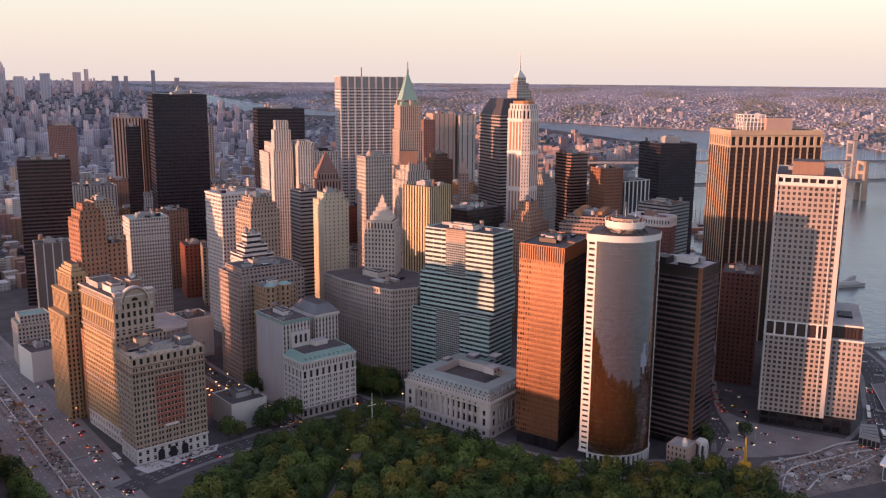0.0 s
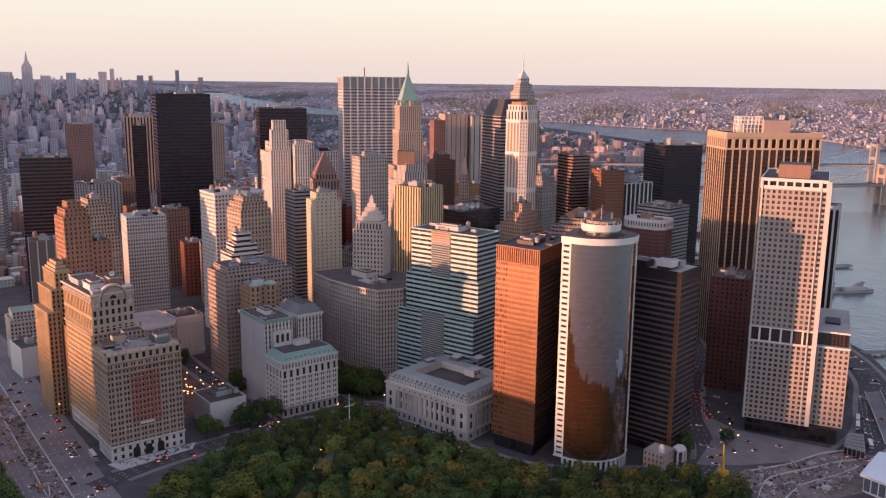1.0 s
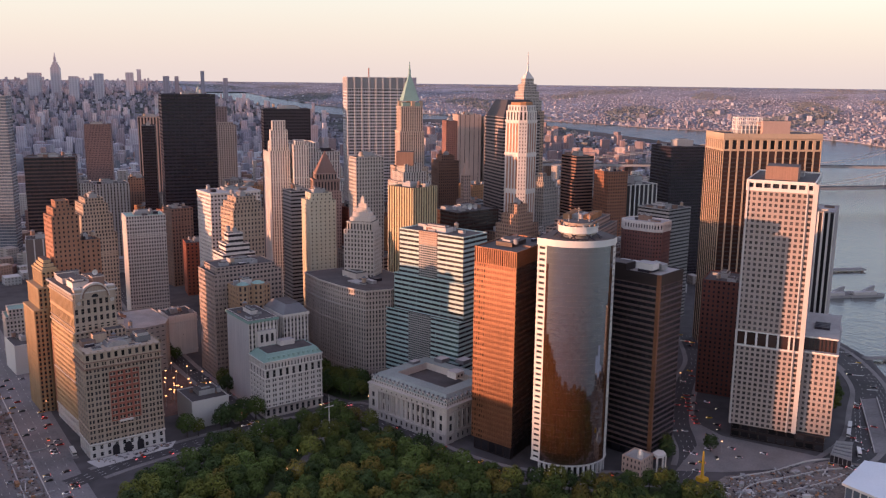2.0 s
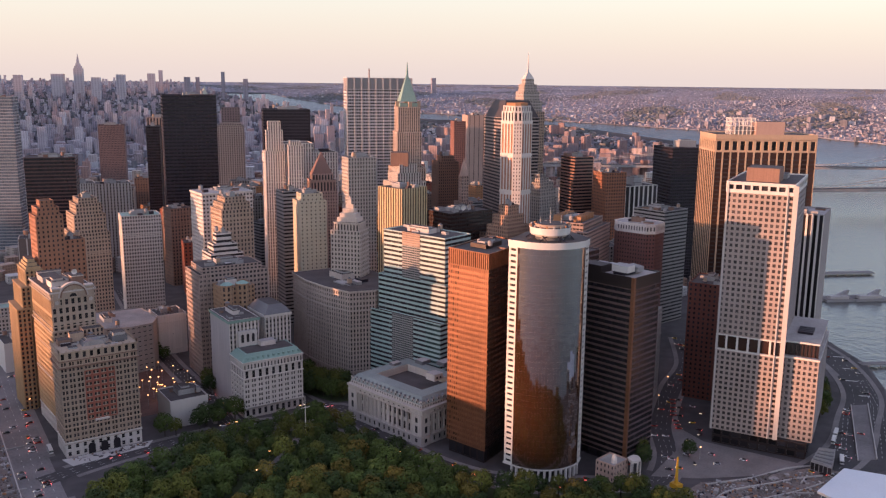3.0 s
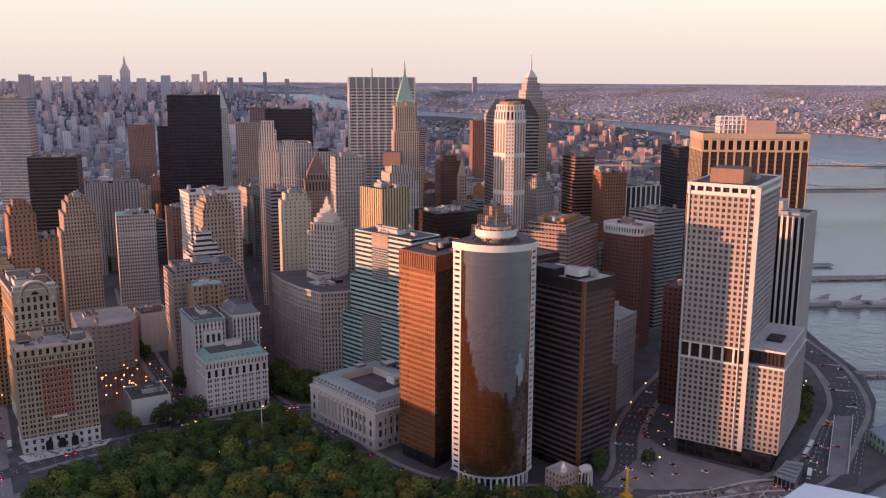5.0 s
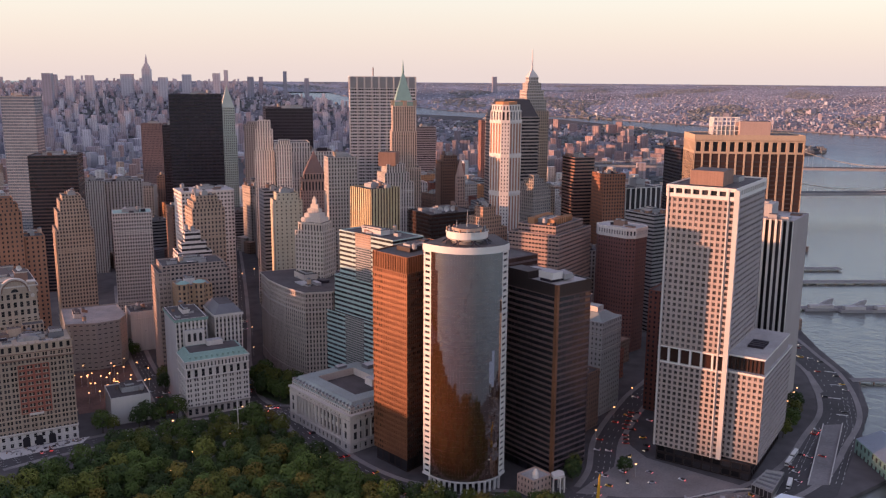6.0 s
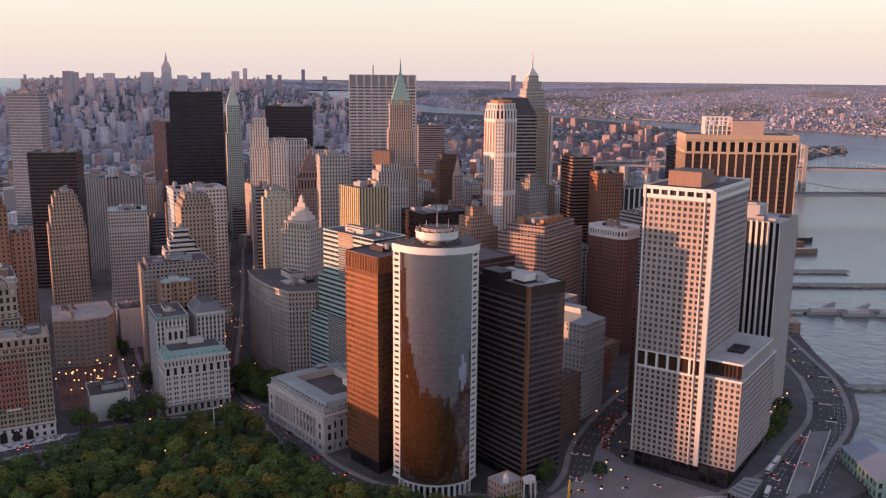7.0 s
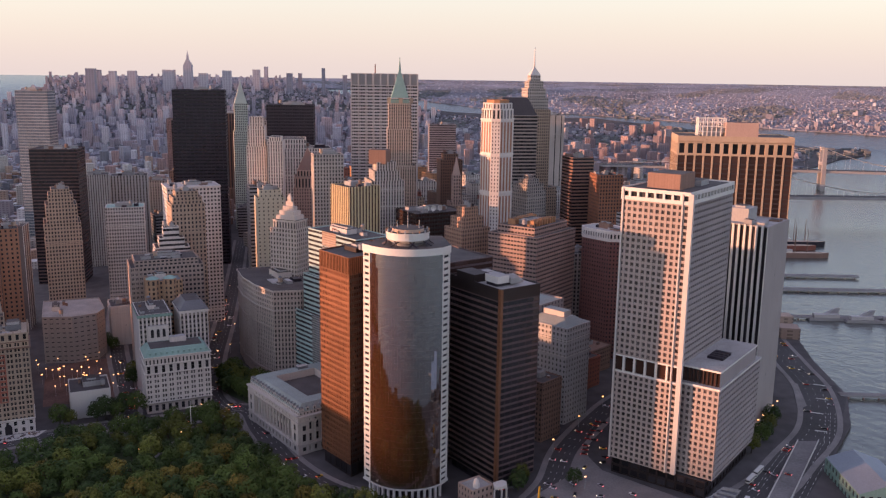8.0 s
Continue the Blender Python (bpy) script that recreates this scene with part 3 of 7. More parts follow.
def annex():
    b = thing("office_tower", "tan brick tower with arched gable and west wall coloured sunlit orange", "building", 193, 571)
    fp = rect(193, 571, 3.5, 29, 56)
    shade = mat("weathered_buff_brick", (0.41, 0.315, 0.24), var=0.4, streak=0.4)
    # west brick more orange than the rest: low sun put into its colour
    west = spec(2.9, 3.8, 0.50, 0.58, 0.45, mat("sunlit_buff_brick", (0.44, 0.285, 0.155), var=0.35, streak=0.3), G_DARK)
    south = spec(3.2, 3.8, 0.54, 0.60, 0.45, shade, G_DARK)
    tier(b, fp, 0, 11, spec(4.8, 5, 0.5, 0.6, 0.6, M_WHITE, G_DARK), single=(3,))
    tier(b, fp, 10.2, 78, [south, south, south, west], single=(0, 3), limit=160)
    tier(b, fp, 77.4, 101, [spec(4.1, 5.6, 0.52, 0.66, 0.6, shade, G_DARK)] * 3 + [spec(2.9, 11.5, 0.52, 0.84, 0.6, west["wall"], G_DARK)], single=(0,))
    for z, out, high, m in ((11, 0.5, 0.8, M_WHITE), (40, 0.4, 0.8, M_LIME), (62, 0.4, 0.7, M_BUFF), (77, 0.9, 1.1, shade), (80.5, 0.5, 0.6, shade), (100.4, 1.0, 0.9, shade)):
        belt(b, fp, z, m, out, high)
    tier(b, fp, 101.2, 106, spec(2.9, 4.4, 0.46, 0.56, 0.5, shade, G_DARK), band=(1.0, 1.3, M_LIME))
    c, sn = math.cos(radians(3.5)), math.sin(radians(3.5))

    def at(u, v):
        return (193 + c * u - sn * v, 571 + sn * u + c * v)

    arch = Shell()
    mid, r = 14.8, 9.6
    for k in range(18):
        t0, t1 = math.pi * k / 18, math.pi * (k + 1) / 18
        for r0, r1, y0, y1, m in ((0, 2.4, -0.35, 2.2, G_DARK), (2.4, 6.0, -0.6, 2.2, shade), (6.0, r - 1.5, -0.5, 2.2, shade), (r - 1.5, r - 0.6, -1.6, 2.4, M_BROWN), (r - 0.6, r + 0.5, -1.2, 2.4, M_LIME)):
            ring = [(mid + q * math.cos(t), 101.5 + q * math.sin(t)) for q, t in ((r0, t0), (r1, t0), (r1, t1), (r0, t1))]
            arch.poly([(*at(x, y0), z) for x, z in ring], m)
            arch.poly([(*at(x, y1), z) for x, z in reversed(ring)], m)
            (xa, za), (xb, zb) = ring[1], ring[2]
            arch.quads([[(*at(xa, y0), za), (*at(xa, y1), za), (*at(xb, y1), zb), (*at(xb, y0), zb)]], m)
    part("arched_gable", arch, b, "pale stone arch with dark moulded rim")
    for u in (3.6, 26.0):
        pier = Shell()
        pier.prism([at(u - 2.4, -0.8), at(u + 2.4, -0.8), at(u + 2.4, 4), at(u - 2.4, 4)], 95, 107.6, shade)
        pier.prism([at(u - 2.8, -1.2), at(u + 2.8, -1.2), at(u + 2.8, 4.4), at(u - 2.8, 4.4)], 107.6, 108.6, M_LIME, bottom=True)
        part("corner_pavilion", pier, b)
        boss = Shell()
        k = 10
        ring = [(u + 1.5 * math.cos(6.2832 * i / k), 98.5 + 1.5 * math.sin(6.2832 * i / k)) for i in range(k)]
        boss.poly([(*at(x, -1.4), z) for x, z in ring], M_LIME)
        for i in range(k):
            (xa, za), (xb, zb) = ring[i], ring[(i + 1) % k]
            boss.quads([[(*at(xa, -1.4), za), (*at(xa, -0.7), za), (*at(xb, -0.7), zb), (*at(xb, -1.4), zb)]], M_BROWN)
        part("roundel", boss, b)
    for u, v, w, d, h, m in ((4, 12, 10, 14, 5, M_WHITE), (6, 14, 6, 10, 6.5, M_ROOFL), (3, 32, 12, 16, 4.5, M_ROOFL), (17, 10, 8, 8, 8, M_BROWN), (18, 24, 8, 14, 5, M_TAN), (4, 50, 16, 5, 5, M_GRANITE)):
        unit = Shell()
        q = [at(u, v), at(u + w, v), at(u + w, v + d), at(u, v + d)]
        unit.prism(q, 105, 105 + h, m, M_ROOF)
        unit.prism(grow(q, 0.3), 105 + h, 105.7 + h, M_LIME, M_ROOF, bottom=True)
        part("penthouse", unit, b)
    dish = Shell()
    k = 12
    x, y = at(20, 14)
    rim = [(x + 2 * math.cos(6.2832 * q / k), y - 1, 116 + 2 * math.sin(6.2832 * q / k)) for q in range(k)]
    for q in range(k):
        dish.poly([rim[q], rim[(q + 1) % k], (x, y + 0.3, 115.6)], M_ALU)
        dish.poly([rim[(q + 1) % k], rim[q], (x, y + 0.6, 115.6)], M_ALU)
    dish.box(x - 0.3, y, 112, x + 0.3, y + 0.6, 115.6, M_PLANT)
    part("satellite_dish", dish, b, "white satellite dish")
    plant(b, fp, 106, rng, M_WHITE, 9, 4)


annex()
M_RUSTB = mat("rust_orange_brick", (0.34, 0.165, 0.10), var=0.3, streak=0.3)
block("apartment_tower", "orange brick tower with stepped top", 200.5, 656, 3, 20, 22, 147, S_ORANGE | dict(wall=M_RUSTB), steps=((6, 2), (5, 3)), units=0)
block("apartment_tower", "lower orange brick shoulder of the stepped tower", 221, 660, 3, 15, 20, 126, S_ORANGE | dict(wall=M_RUSTB), units=2)
M_OCHRE = mat("ochre_brick_walls", (0.42, 0.29, 0.16), var=0.35, streak=0.3)
def club_tower():
    b = thing("club_tower", "sunlit ochre brick club tower stepped up in shafts", "building", 180.6, 640)
    sp = S_BUFF | dict(wall=M_OCHRE, span=M_ORANGE)
    for x, y, w, d, h in ((180.6, 640, 9.2, 34, 80), (185, 643, 12.5, 34, 96), (189, 646, 12, 30, 108)):
        lid = tier(b, rect(x, y, 2, w, d), 0, h, sp)
        belt(lid, rect(x, y, 2, w, d), h - 1.2, M_OCHRE, 0.35, 1.0)
    for k in range(3):
        cap = Shell()
        cap.prism(rect(190 + 0.9 * k, 648 + 2 * k, 2, 10 - 2.4 * k, 26 - 5 * k), 107 + 2.6 * k, 110 + 2.6 * k, M_OCHRE, M_ROOF)
        part("setback", cap, b)


club_tower()
block("low_building", "sunlit red brick wing in the recess beside the tower", 191.2, 628, 2, 20, 11.5, 70, S_RED | dict(wall=M_RUSTB), units=0)
block("office_building", "dark office slab with white vertical ribs", 208, 812, -12, 30, 24, 104, spec(7.5, 110, 0.86, 1.0, 0.5, M_CONC, mat("brown_wall_panels", (0.15, 0.112, 0.10), var=0.3)), units=3)
block("low_building", "low stone building with green copper roof", 183, 788, -3, 30, 26, 40, S_STONE, roof=M_GREEN, steps=((6, 3),), units=0)
block("low_building", "plain pale low block on the avenue", 181, 742, 3, 24, 34, 26, S_BLIND | dict(wall=M_ALU), units=2)

# ---- Bowling Green ----
def broadway_one():
    b = thing("office_building", "white stone office block with green mansard roof", "building", 315, 534)
    fp = rect(315, 534, 0, 48, 27)
    s = spec(5.3, 3.9, 0.60, 0.58, 0.45, M_WHITE, G_DARK)
    tier(b, fp, 0, 8, spec(4.8, 8, 0.5, 0.6, 0.5, M_LIME, G_DARK), single=(0, 1, 3))
    tier(b, fp, 7.1, 31, s, single=(0, 1, 3), rail="pair")
    tier(b, fp, 30.1, 38, spec(5.3, 8, 0.44, 0.74, 0.6, M_WHITE, G_DARK), single=(0, 3))
    for z in (8.0, 30.6, 37.6):
        belt(b, fp, z, M_WHITE, 0.5, 0.7)
    tier(b, fp, 37.1, 44, spec(2.65, 6.0, 0.42, 0.6, 0.5, M_WHITE, G_DARK), single=(0, 3), band=(0.9, 0.7, M_WHITE))
    mans = Shell()
    mans.taper(grow(fp, 0.2), grow(fp, -3.6), 44, 49.0, M_GREEN, M_GREEN)
    mans.prism(grow(fp, -5.2), 48.9, 49.3, M_ROOF)
    part("mansard_roof", mans, b, "green copper mansard")
    dorm = Shell()
    for i in range(11):
        x = 318.5 + i * 4.1
        dorm.box(x, 534.6, 45, x + 1.3, 537, 47, M_GREEN)
    part("dormers", dorm, b, kind="stuff")
    for x, y, w, d, h in ((315, 561, 24, 42, 70), (346.5, 566, 21.5, 34, 69)):
        blank = spec(14, 30, 0.03, 0.03, 0.1, mat("pale_party_wall", (0.50, 0.455, 0.43), var=0.3, streak=0.4), G_DARK)
        tier(b, rect(x, y, 0, w, d), 0, h, [S_WHITE, S_WHITE, S_WHITE, blank if x < 320 else S_WHITE], roof=M_SLATE)
        lip = Shell()
        lip.prism(grow(rect(x, y, 0, w, d), 0.9), h - 2.4, h - 0.2, M_GREEN if x < 320 else M_WHITE, M_ROOF, bottom=True)
        part("cornice", lip, b, "projecting cornice")
        if x < 320:
            plant(b, rect(x, y, 0, w, d), h, rng, M_WHITE, 8, 4)
            attic = Shell()
            attic.prism(rect(321, 557.6, 0, 15, 3.3), 49, 61, M_WHITE, M_ROOFL)
            part("attic", attic, b, "white attic with three windows")
            for i in range(3):
                part("attic_window", arch_panel(324.2 + 4.3 * i, 557.5, 52, 1.1, 57.5, G_DARK), b)
        else:
            hip = Shell()
            hip.taper(grow(rect(x, y, 0, w, d), 0.4), grow(rect(x, y, 0, w, d), -5.0), h - 0.2, h + 6.5, M_SLATE, M_ROOF)
            part("hipped_roof", hip, b, "grey slate hipped roof")
    lift = Shell()
    lift.box(336, 550, 44, 348, 557, 53, M_WHITE, M_ROOFL)
    part("penthouse", lift, b)


broadway_one()
block("office_building", "brown brick office block with sunlit west wall", 318, 636, -2, 60, 40, 91, spec(3.4, 3.9, 0.6, 0.5, 0.4, mat("brown_stone", (0.37, 0.28, 0.235), var=0.35, streak=0.3), G_DARK), single=(0, 3), steps=((5, 4),), units=9, rail="pair", limit=80)


def turret_house():
    b = thing("office_building", "orange brick building with two green-roofed corner turrets", "building", 330, 608)
    wall = mat("ochre_brick", (0.39, 0.245, 0.15), var=0.35, streak=0.3)
    s = spec(3.0, 3.8, 0.46, 0.52, 0.35, wall, G_DARK)
    body = tier(b, rect(328, 610, 0, 28, 22), 0, 84, s, roof=M_SLATE)
    plant(body, rect(328, 610, 0, 28, 22), 84, rng, M_WHITE, 5, 5)
    for x, y in ((332.5, 611.5), (346, 611.5)):
        ring = [(x + 5.2 * math.cos(0.3927 + 0.7854 * i), y + 5.2 * math.sin(0.3927 + 0.7854 * i)) for i in range(8)]
        tier(b, ring, 0, 80, s)
        lid = tier(b, grow(ring, 0.35), 80, 86, spec(3, 6, 0.4, 0.6, 0.4, wall, G_DARK))
        cap = Shell()
        cap.taper(grow(ring, 0.5), grow(ring, -2.5), 86, 87.6, M_GREEN)
        part("turret_roof", cap, lid, "green copper turret roof")


turret_house()


M_CUSTOM = mat("pale_granite", (0.48, 0.42, 0.375), var=0.35, streak=0.35)


M_LEAD = mat("lead_roof", (0.25, 0.275, 0.255), 0.7, var=0.4)
M_BASEL = mat("weathered_limestone", (0.43, 0.355, 0.305), var=0.35, streak=0.35)


def custom_house():
    b = thing("custom_house", "grey granite customs house with columned front and mansard", "building", 399, 419)
    fp = rect(399, 419, 11.6, 62, 79)
    tier(b, fp, 0, 7, spec(5.2, 7, 0.4, 0.5, 0.7, M_CUSTOM, G_DARK), single=(0, 3))
    core = grow(fp, -1.6)
    tier(b, core, 6.5, 23, spec(5.2, 8.2, 0.42, 0.66, 0.5, M_CUSTOM, G_DARK), single=(0, 3))
    tier(b, fp, 22.5, 27, spec(5.2, 4.5, 0.3, 0.4, 0.4, M_CUSTOM, G_DARK), band=(1.3, 1.0, M_CUSTOM))
    atop = grow(fp, -1.2)
    tier(b, atop, 27, 30, spec(2.6, 3, 0.4, 0.5, 0.3, M_CUSTOM, G_DARK))
    roof = Shell()
    k = len(fp)
    o0, o1, i0 = grow(fp, -1.0), grow(fp, -5.0), grow(fp, -15.0)
    for i in range(k):
        j = (i + 1) % k
        roof.quads([[(*o0[i], 30), (*o0[j], 30), (*o1[j], 34.5), (*o1[i], 34.5)]], M_LEAD)
        roof.quads([[(*o1[i], 34.5), (*o1[j], 34.5), (*i0[j], 34.5), (*i0[i], 34.5)]], M_LEAD)
        roof.quads([[(*i0[i], 34.5), (*i0[j], 34.5), (*i0[j], 24), (*i0[i], 24)]], M_LIME)
    roof.poly([(*p, 27.5) for p in i0], M_ROOF)
    part("mansard_roof", roof, b)
    for e, n in ((3, 18), (0, 12)):
        p, q = Vector(fp[e]), Vector(fp[(e + 1) % 4])
        u = (q - p).normalized()
        inn = Vector((-u.y, u.x))
        for i in range(n):
            o = p.lerp(q, (i + 0.5) / n) + inn * 1.4
            d = Shell()
            d.prism([tuple(o - u * 0.9), tuple(o + u * 0.9), tuple(o + u * 0.9 + inn * 3.4), tuple(o - u * 0.9 + inn * 3.4)], 30, 32.2, M_CUSTOM, M_SLATE)
            d.poly([(*(o - u * 1.1), 32.2), (*(o + u * 1.1), 32.2), (*o, 33.3)], M_CUSTOM)
            d.quads([[(*(o + u * 1.1), 32.2), (*(o + u * 1.1 + inn * 3), 32.2), (*(o + inn * 3), 33.3), (*o, 33.3)], [(*(o - u * 1.1 + inn * 3), 32.2), (*(o - u * 1.1), 32.2), (*o, 33.3), (*(o + inn * 3), 33.3)]], M_SLATE)
            w = o - inn * 0.05
            d.quads([[(*(w - u * 0.5), 30.5), (*(w + u * 0.5), 30.5), (*(w + u * 0.5), 31.9), (*(w - u * 0.5), 31.9)]], G_DARK)
            part("dormer", d, b)
    for x, y, w, d, h in ((452, 470, 10, 8, 3), (440, 482, 9, 8, 3), (446, 434, 6, 6, 2.5), (420, 492, 8, 5, 2)):
        unit = Shell()
        unit.prism(rect(x, y, 11.6, w, d), 34.4, 34.4 + h, M_SLATE, M_ROOFL)
        part("roof_unit", unit, b)
    col = Shell()
    n = 12
    for q in range(n):
        t0, t1 = 2 * math.pi * q / n, 2 * math.pi * (q + 1) / n
        col.quads([[(0.75 * math.cos(t0), 0.75 * math.sin(t0), 0), (0.75 * math.cos(t1), 0.75 * math.sin(t1), 0),
                    (0.62 * math.cos(t1), 0.62 * math.sin(t1), 14.6), (0.62 * math.cos(t0), 0.62 * math.sin(t0), 14.6)]], M_CUSTOM)
    col.box(-0.95, -0.95, 0, 0.95, 0.95, 0.8, M_LIME)
    col.box(-0.95, -0.95, 14.6, 0.95, 0.95, 16, M_LIME)
    me = col.mesh("column")
    for e, n in ((3, 17), (0, 12)):
        a, c = Vector(fp[e]), Vector(fp[(e + 1) % 4])
        for q in range(n):
            if not 0.13 < (q + 0.5) / n < 0.87:
                continue
            p = a.lerp(c, (q + 0.5) / n)
            ob = new("column", me)
            ob.parent = b
            inward = (Vector(fp[(e + 2) % 4]) - c).normalized()
            ob.matrix_basis = Matrix.Translation((p.x + inward.x * 0.9 - 399, p.y + inward.y * 0.9 - 419, 6.9))
    for e in (3, 0):
        p, q = Vector(fp[e]), Vector(fp[(e + 1) % 4])
        u = (q - p).normalized()
        inn = Vector((-u.y, u.x))
        long = (q - p).length
        for s0, s1 in ((0.0, 0.125), (0.875, 1.0)):
            i0, i1 = p + u * long * s0 - inn * 0.4, p + u * long * s1 - inn * 0.4
            end = Shell()
            end.prism([tuple(i0), tuple(i1), tuple(i1 + inn * 2.6), tuple(i0 + inn * 2.6)], 0, 27.2, M_CUSTOM)
            m = (i0 + i1) / 2 - inn * 0.06
            for z0, z1 in ((2.5, 5.2), (9.5, 14.5), (17, 20.5)):
                end.quads([[(*(m - u * 1.2), z0), (*(m + u * 1.2), z0), (*(m + u * 1.2), z1), (*(m - u * 1.2), z1)]], G_DARK)
            part("end_pavilion", end, b)
        for z, high, out in ((6.6, 0.8, 0.9), (22.6, 0.7, 0.9), (26.6, 0.9, 1.5)):
            i0, i1 = p - inn * out, q - inn * out
            lip = Shell()
            lip.prism([tuple(i0), tuple(i1), tuple(i1 + inn * (out + 2)), tuple(i0 + inn * (out + 2))], z, z + high, M_CUSTOM, bottom=True)
            part("cornice", lip, b)
    pav = Shell()
    pav.prism(rect(428, 447, 11.6, 9, 9), 34, 39, M_WHITE, M_ROOFL)
    for k in range(2):
        o = Vector(rect(428, 447, 11.6, 9, 9)[0]).lerp(Vector(rect(428, 447, 11.6, 9, 9)[1]), 0.3 + 0.4 * k) + Vector((0.02, -0.1))
        pav.quads([[(o.x - 0.8, o.y - 0.16, 35.4), (o.x + 0.8, o.y + 0.16, 35.4), (o.x + 0.8, o.y + 0.16, 37.2), (o.x - 0.8, o.y - 0.16, 37.2)]], G_DARK)
    part("roof_pavilion", pav, b)


custom_house()


def standard_oil():
    b = thing("office_tower", "limestone tower on a curved base with pyramid top", "building", 420, 563)
    base = [(420, 563), (441, 557), (478, 572), (474, 650), (411, 655), (408.5, 622), (412, 590)]
    tier(b, base, 0, 62, S_GRAN | dict(wall=M_BASEL, bay=2.7), single=(0, 5, 6), limit=70)
    tier(b, grow(base, 0.6), 61.5, 63, S_BLIND | dict(wall=M_LIME))
    tier(b, base, 62, 79, spec(2.7, 4.1, 0.50, 0.62, 0.4, M_BASEL, G_DARK), single=(0, 5, 6), limit=60, band=(1.2, 0.8, M_LIME))
    for z in (9, 47, 70.5):
        belt(b, base, z, M_BASEL, 0.5, 0.8)
    plant(b, [(425, 575), (465, 575), (465, 645), (418, 645)], 79, rng, M_LIME, 12, 6)
    t = rect(433.4, 622.6, -51, 28, 22)
    tier(b, t, 78, 121, S_STONE, single=(0,), limit=120)
    t2 = grow(t, -2.2)
    tier(b, t2, 120, 128, spec(3, 7, 0.5, 0.75, 0.6, M_LIME, G_DARK), band=(1, 0.5, M_LIME))
    z = 128
    for i in range(5):
        t2 = grow(t2, -2.0)
        st = Shell()
        st.prism(t2, z, z + 3.8, M_LIME)
        part("step", st, b)
        z += 3.8
    pyr = Shell()
    c = sum((Vector(p) for p in t2), Vector((0, 0))) / 4
    pyr.taper(t2, [tuple(c)] * 4, z, z + 4, M_LIME)
    part("finial", pyr, b)


standard_oil()


def broadway_two():
    b = thing("office_tower", "white and green banded slab with dark central strip", "building", 465, 490)
    band = spec(8.2, 3.7, 1.0, 0.52, 0.25, M_BAND, G_GREEN)
    wing = rect(458, 484, 15.6, 36, 79)
    tier(b, wing, 0, 64, band, single=(0, 3), rail=False, limit=140)
    mid = rect(463, 485, 15.6, 34, 73)
    tier(b, mid, 63, 94, band, single=(3,), rail=False)
    top = rect(465.4, 489.7, 15.6, 32, 66.5)
    tier(b, top, 93, 131, band, single=(0, 3), rail=False)
    strip = Shell()
    for f0, f1, off, z0, z1 in ((0.39, 0.68, 0.35, 64, 131.3), (0.36, 0.66, 0.35, 0, 64.3)):
        fp = top if z0 else wing
        a, c = Vector(fp[0]), Vector(fp[3])
        n = (Vector(fp[0]) - Vector(fp[1])).normalized()
        p, q = a.lerp(c, f1) + n * off, a.lerp(c, f0) + n * off
        facade(strip, strip, tuple(p), tuple(q), z0 if z0 == 0 else 64, z1, spec(2.0, 1.9, 0.86, 0.6, 0.15, M_GREYC, G_GREEN))
    part("louvre_strip", strip, b, "dark louvred strip")
    head = Shell()
    a, c = Vector(top[0]), Vector(top[3])
    n = (Vector(top[0]) - Vector(top[1])).normalized()
    p, q = a.lerp(c, 0.68) + n * 0.5, a.lerp(c, 0.39) + n * 0.5
    facade(head, head, tuple(p), tuple(q), 120.5, 131.4, spec(2.0, 1.8, 0.84, 0.55, 0.2, M_TAN, M_BROWN))
    part("louvre_head", head, b, "copper-brown louvres at the head of the strip")
    plant(b, top, 131, rng, M_CONC, 8, 4)


broadway_two()

# ---- State Street ----
def copper_tower():
    b = thing("office_tower", "bronze glass office tower with its sunny sides coloured copper", "building", 419.5, 373)
    fp = [(419.5, 373), (470, 394), (462, 428), (411, 406)]
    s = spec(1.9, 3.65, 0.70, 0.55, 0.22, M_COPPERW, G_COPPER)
    # sun and shade by colour: copper west and north, dark bronze south and east
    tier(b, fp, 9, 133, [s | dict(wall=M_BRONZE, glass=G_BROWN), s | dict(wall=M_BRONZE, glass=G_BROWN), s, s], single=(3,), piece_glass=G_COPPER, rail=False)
    tier(b, fp, 132.2, 143.5, spec(1.7, 12, 0.6, 0.94, 0.5, M_COPPERW, G_BROWN))
    low = grow(fp, -1.5)
    tier(b, low, 0, 9, spec(6, 9, 0.8, 0.8, 0.3, M_BRONZE, G_DARK))
    plant(b, fp, 143.5, rng, M_BRONZE, 9, 3)


copper_tower()


def circle3(a, b, c):
    """Centre of the circle through three points."""
    (ax, ay), (bx, by), (cx, cy) = a, b, c
    d = 2 * (ax * (by - cy) + bx * (cy - ay) + cx * (ay - by))
    u, v, w = ax * ax + ay * ay, bx * bx + by * by, cx * cx + cy * cy
    return ((u * (by - cy) + v * (cy - ay) + w * (ay - by)) / d, (u * (cx - bx) + v * (ax - cx) + w * (bx - ax)) / d)


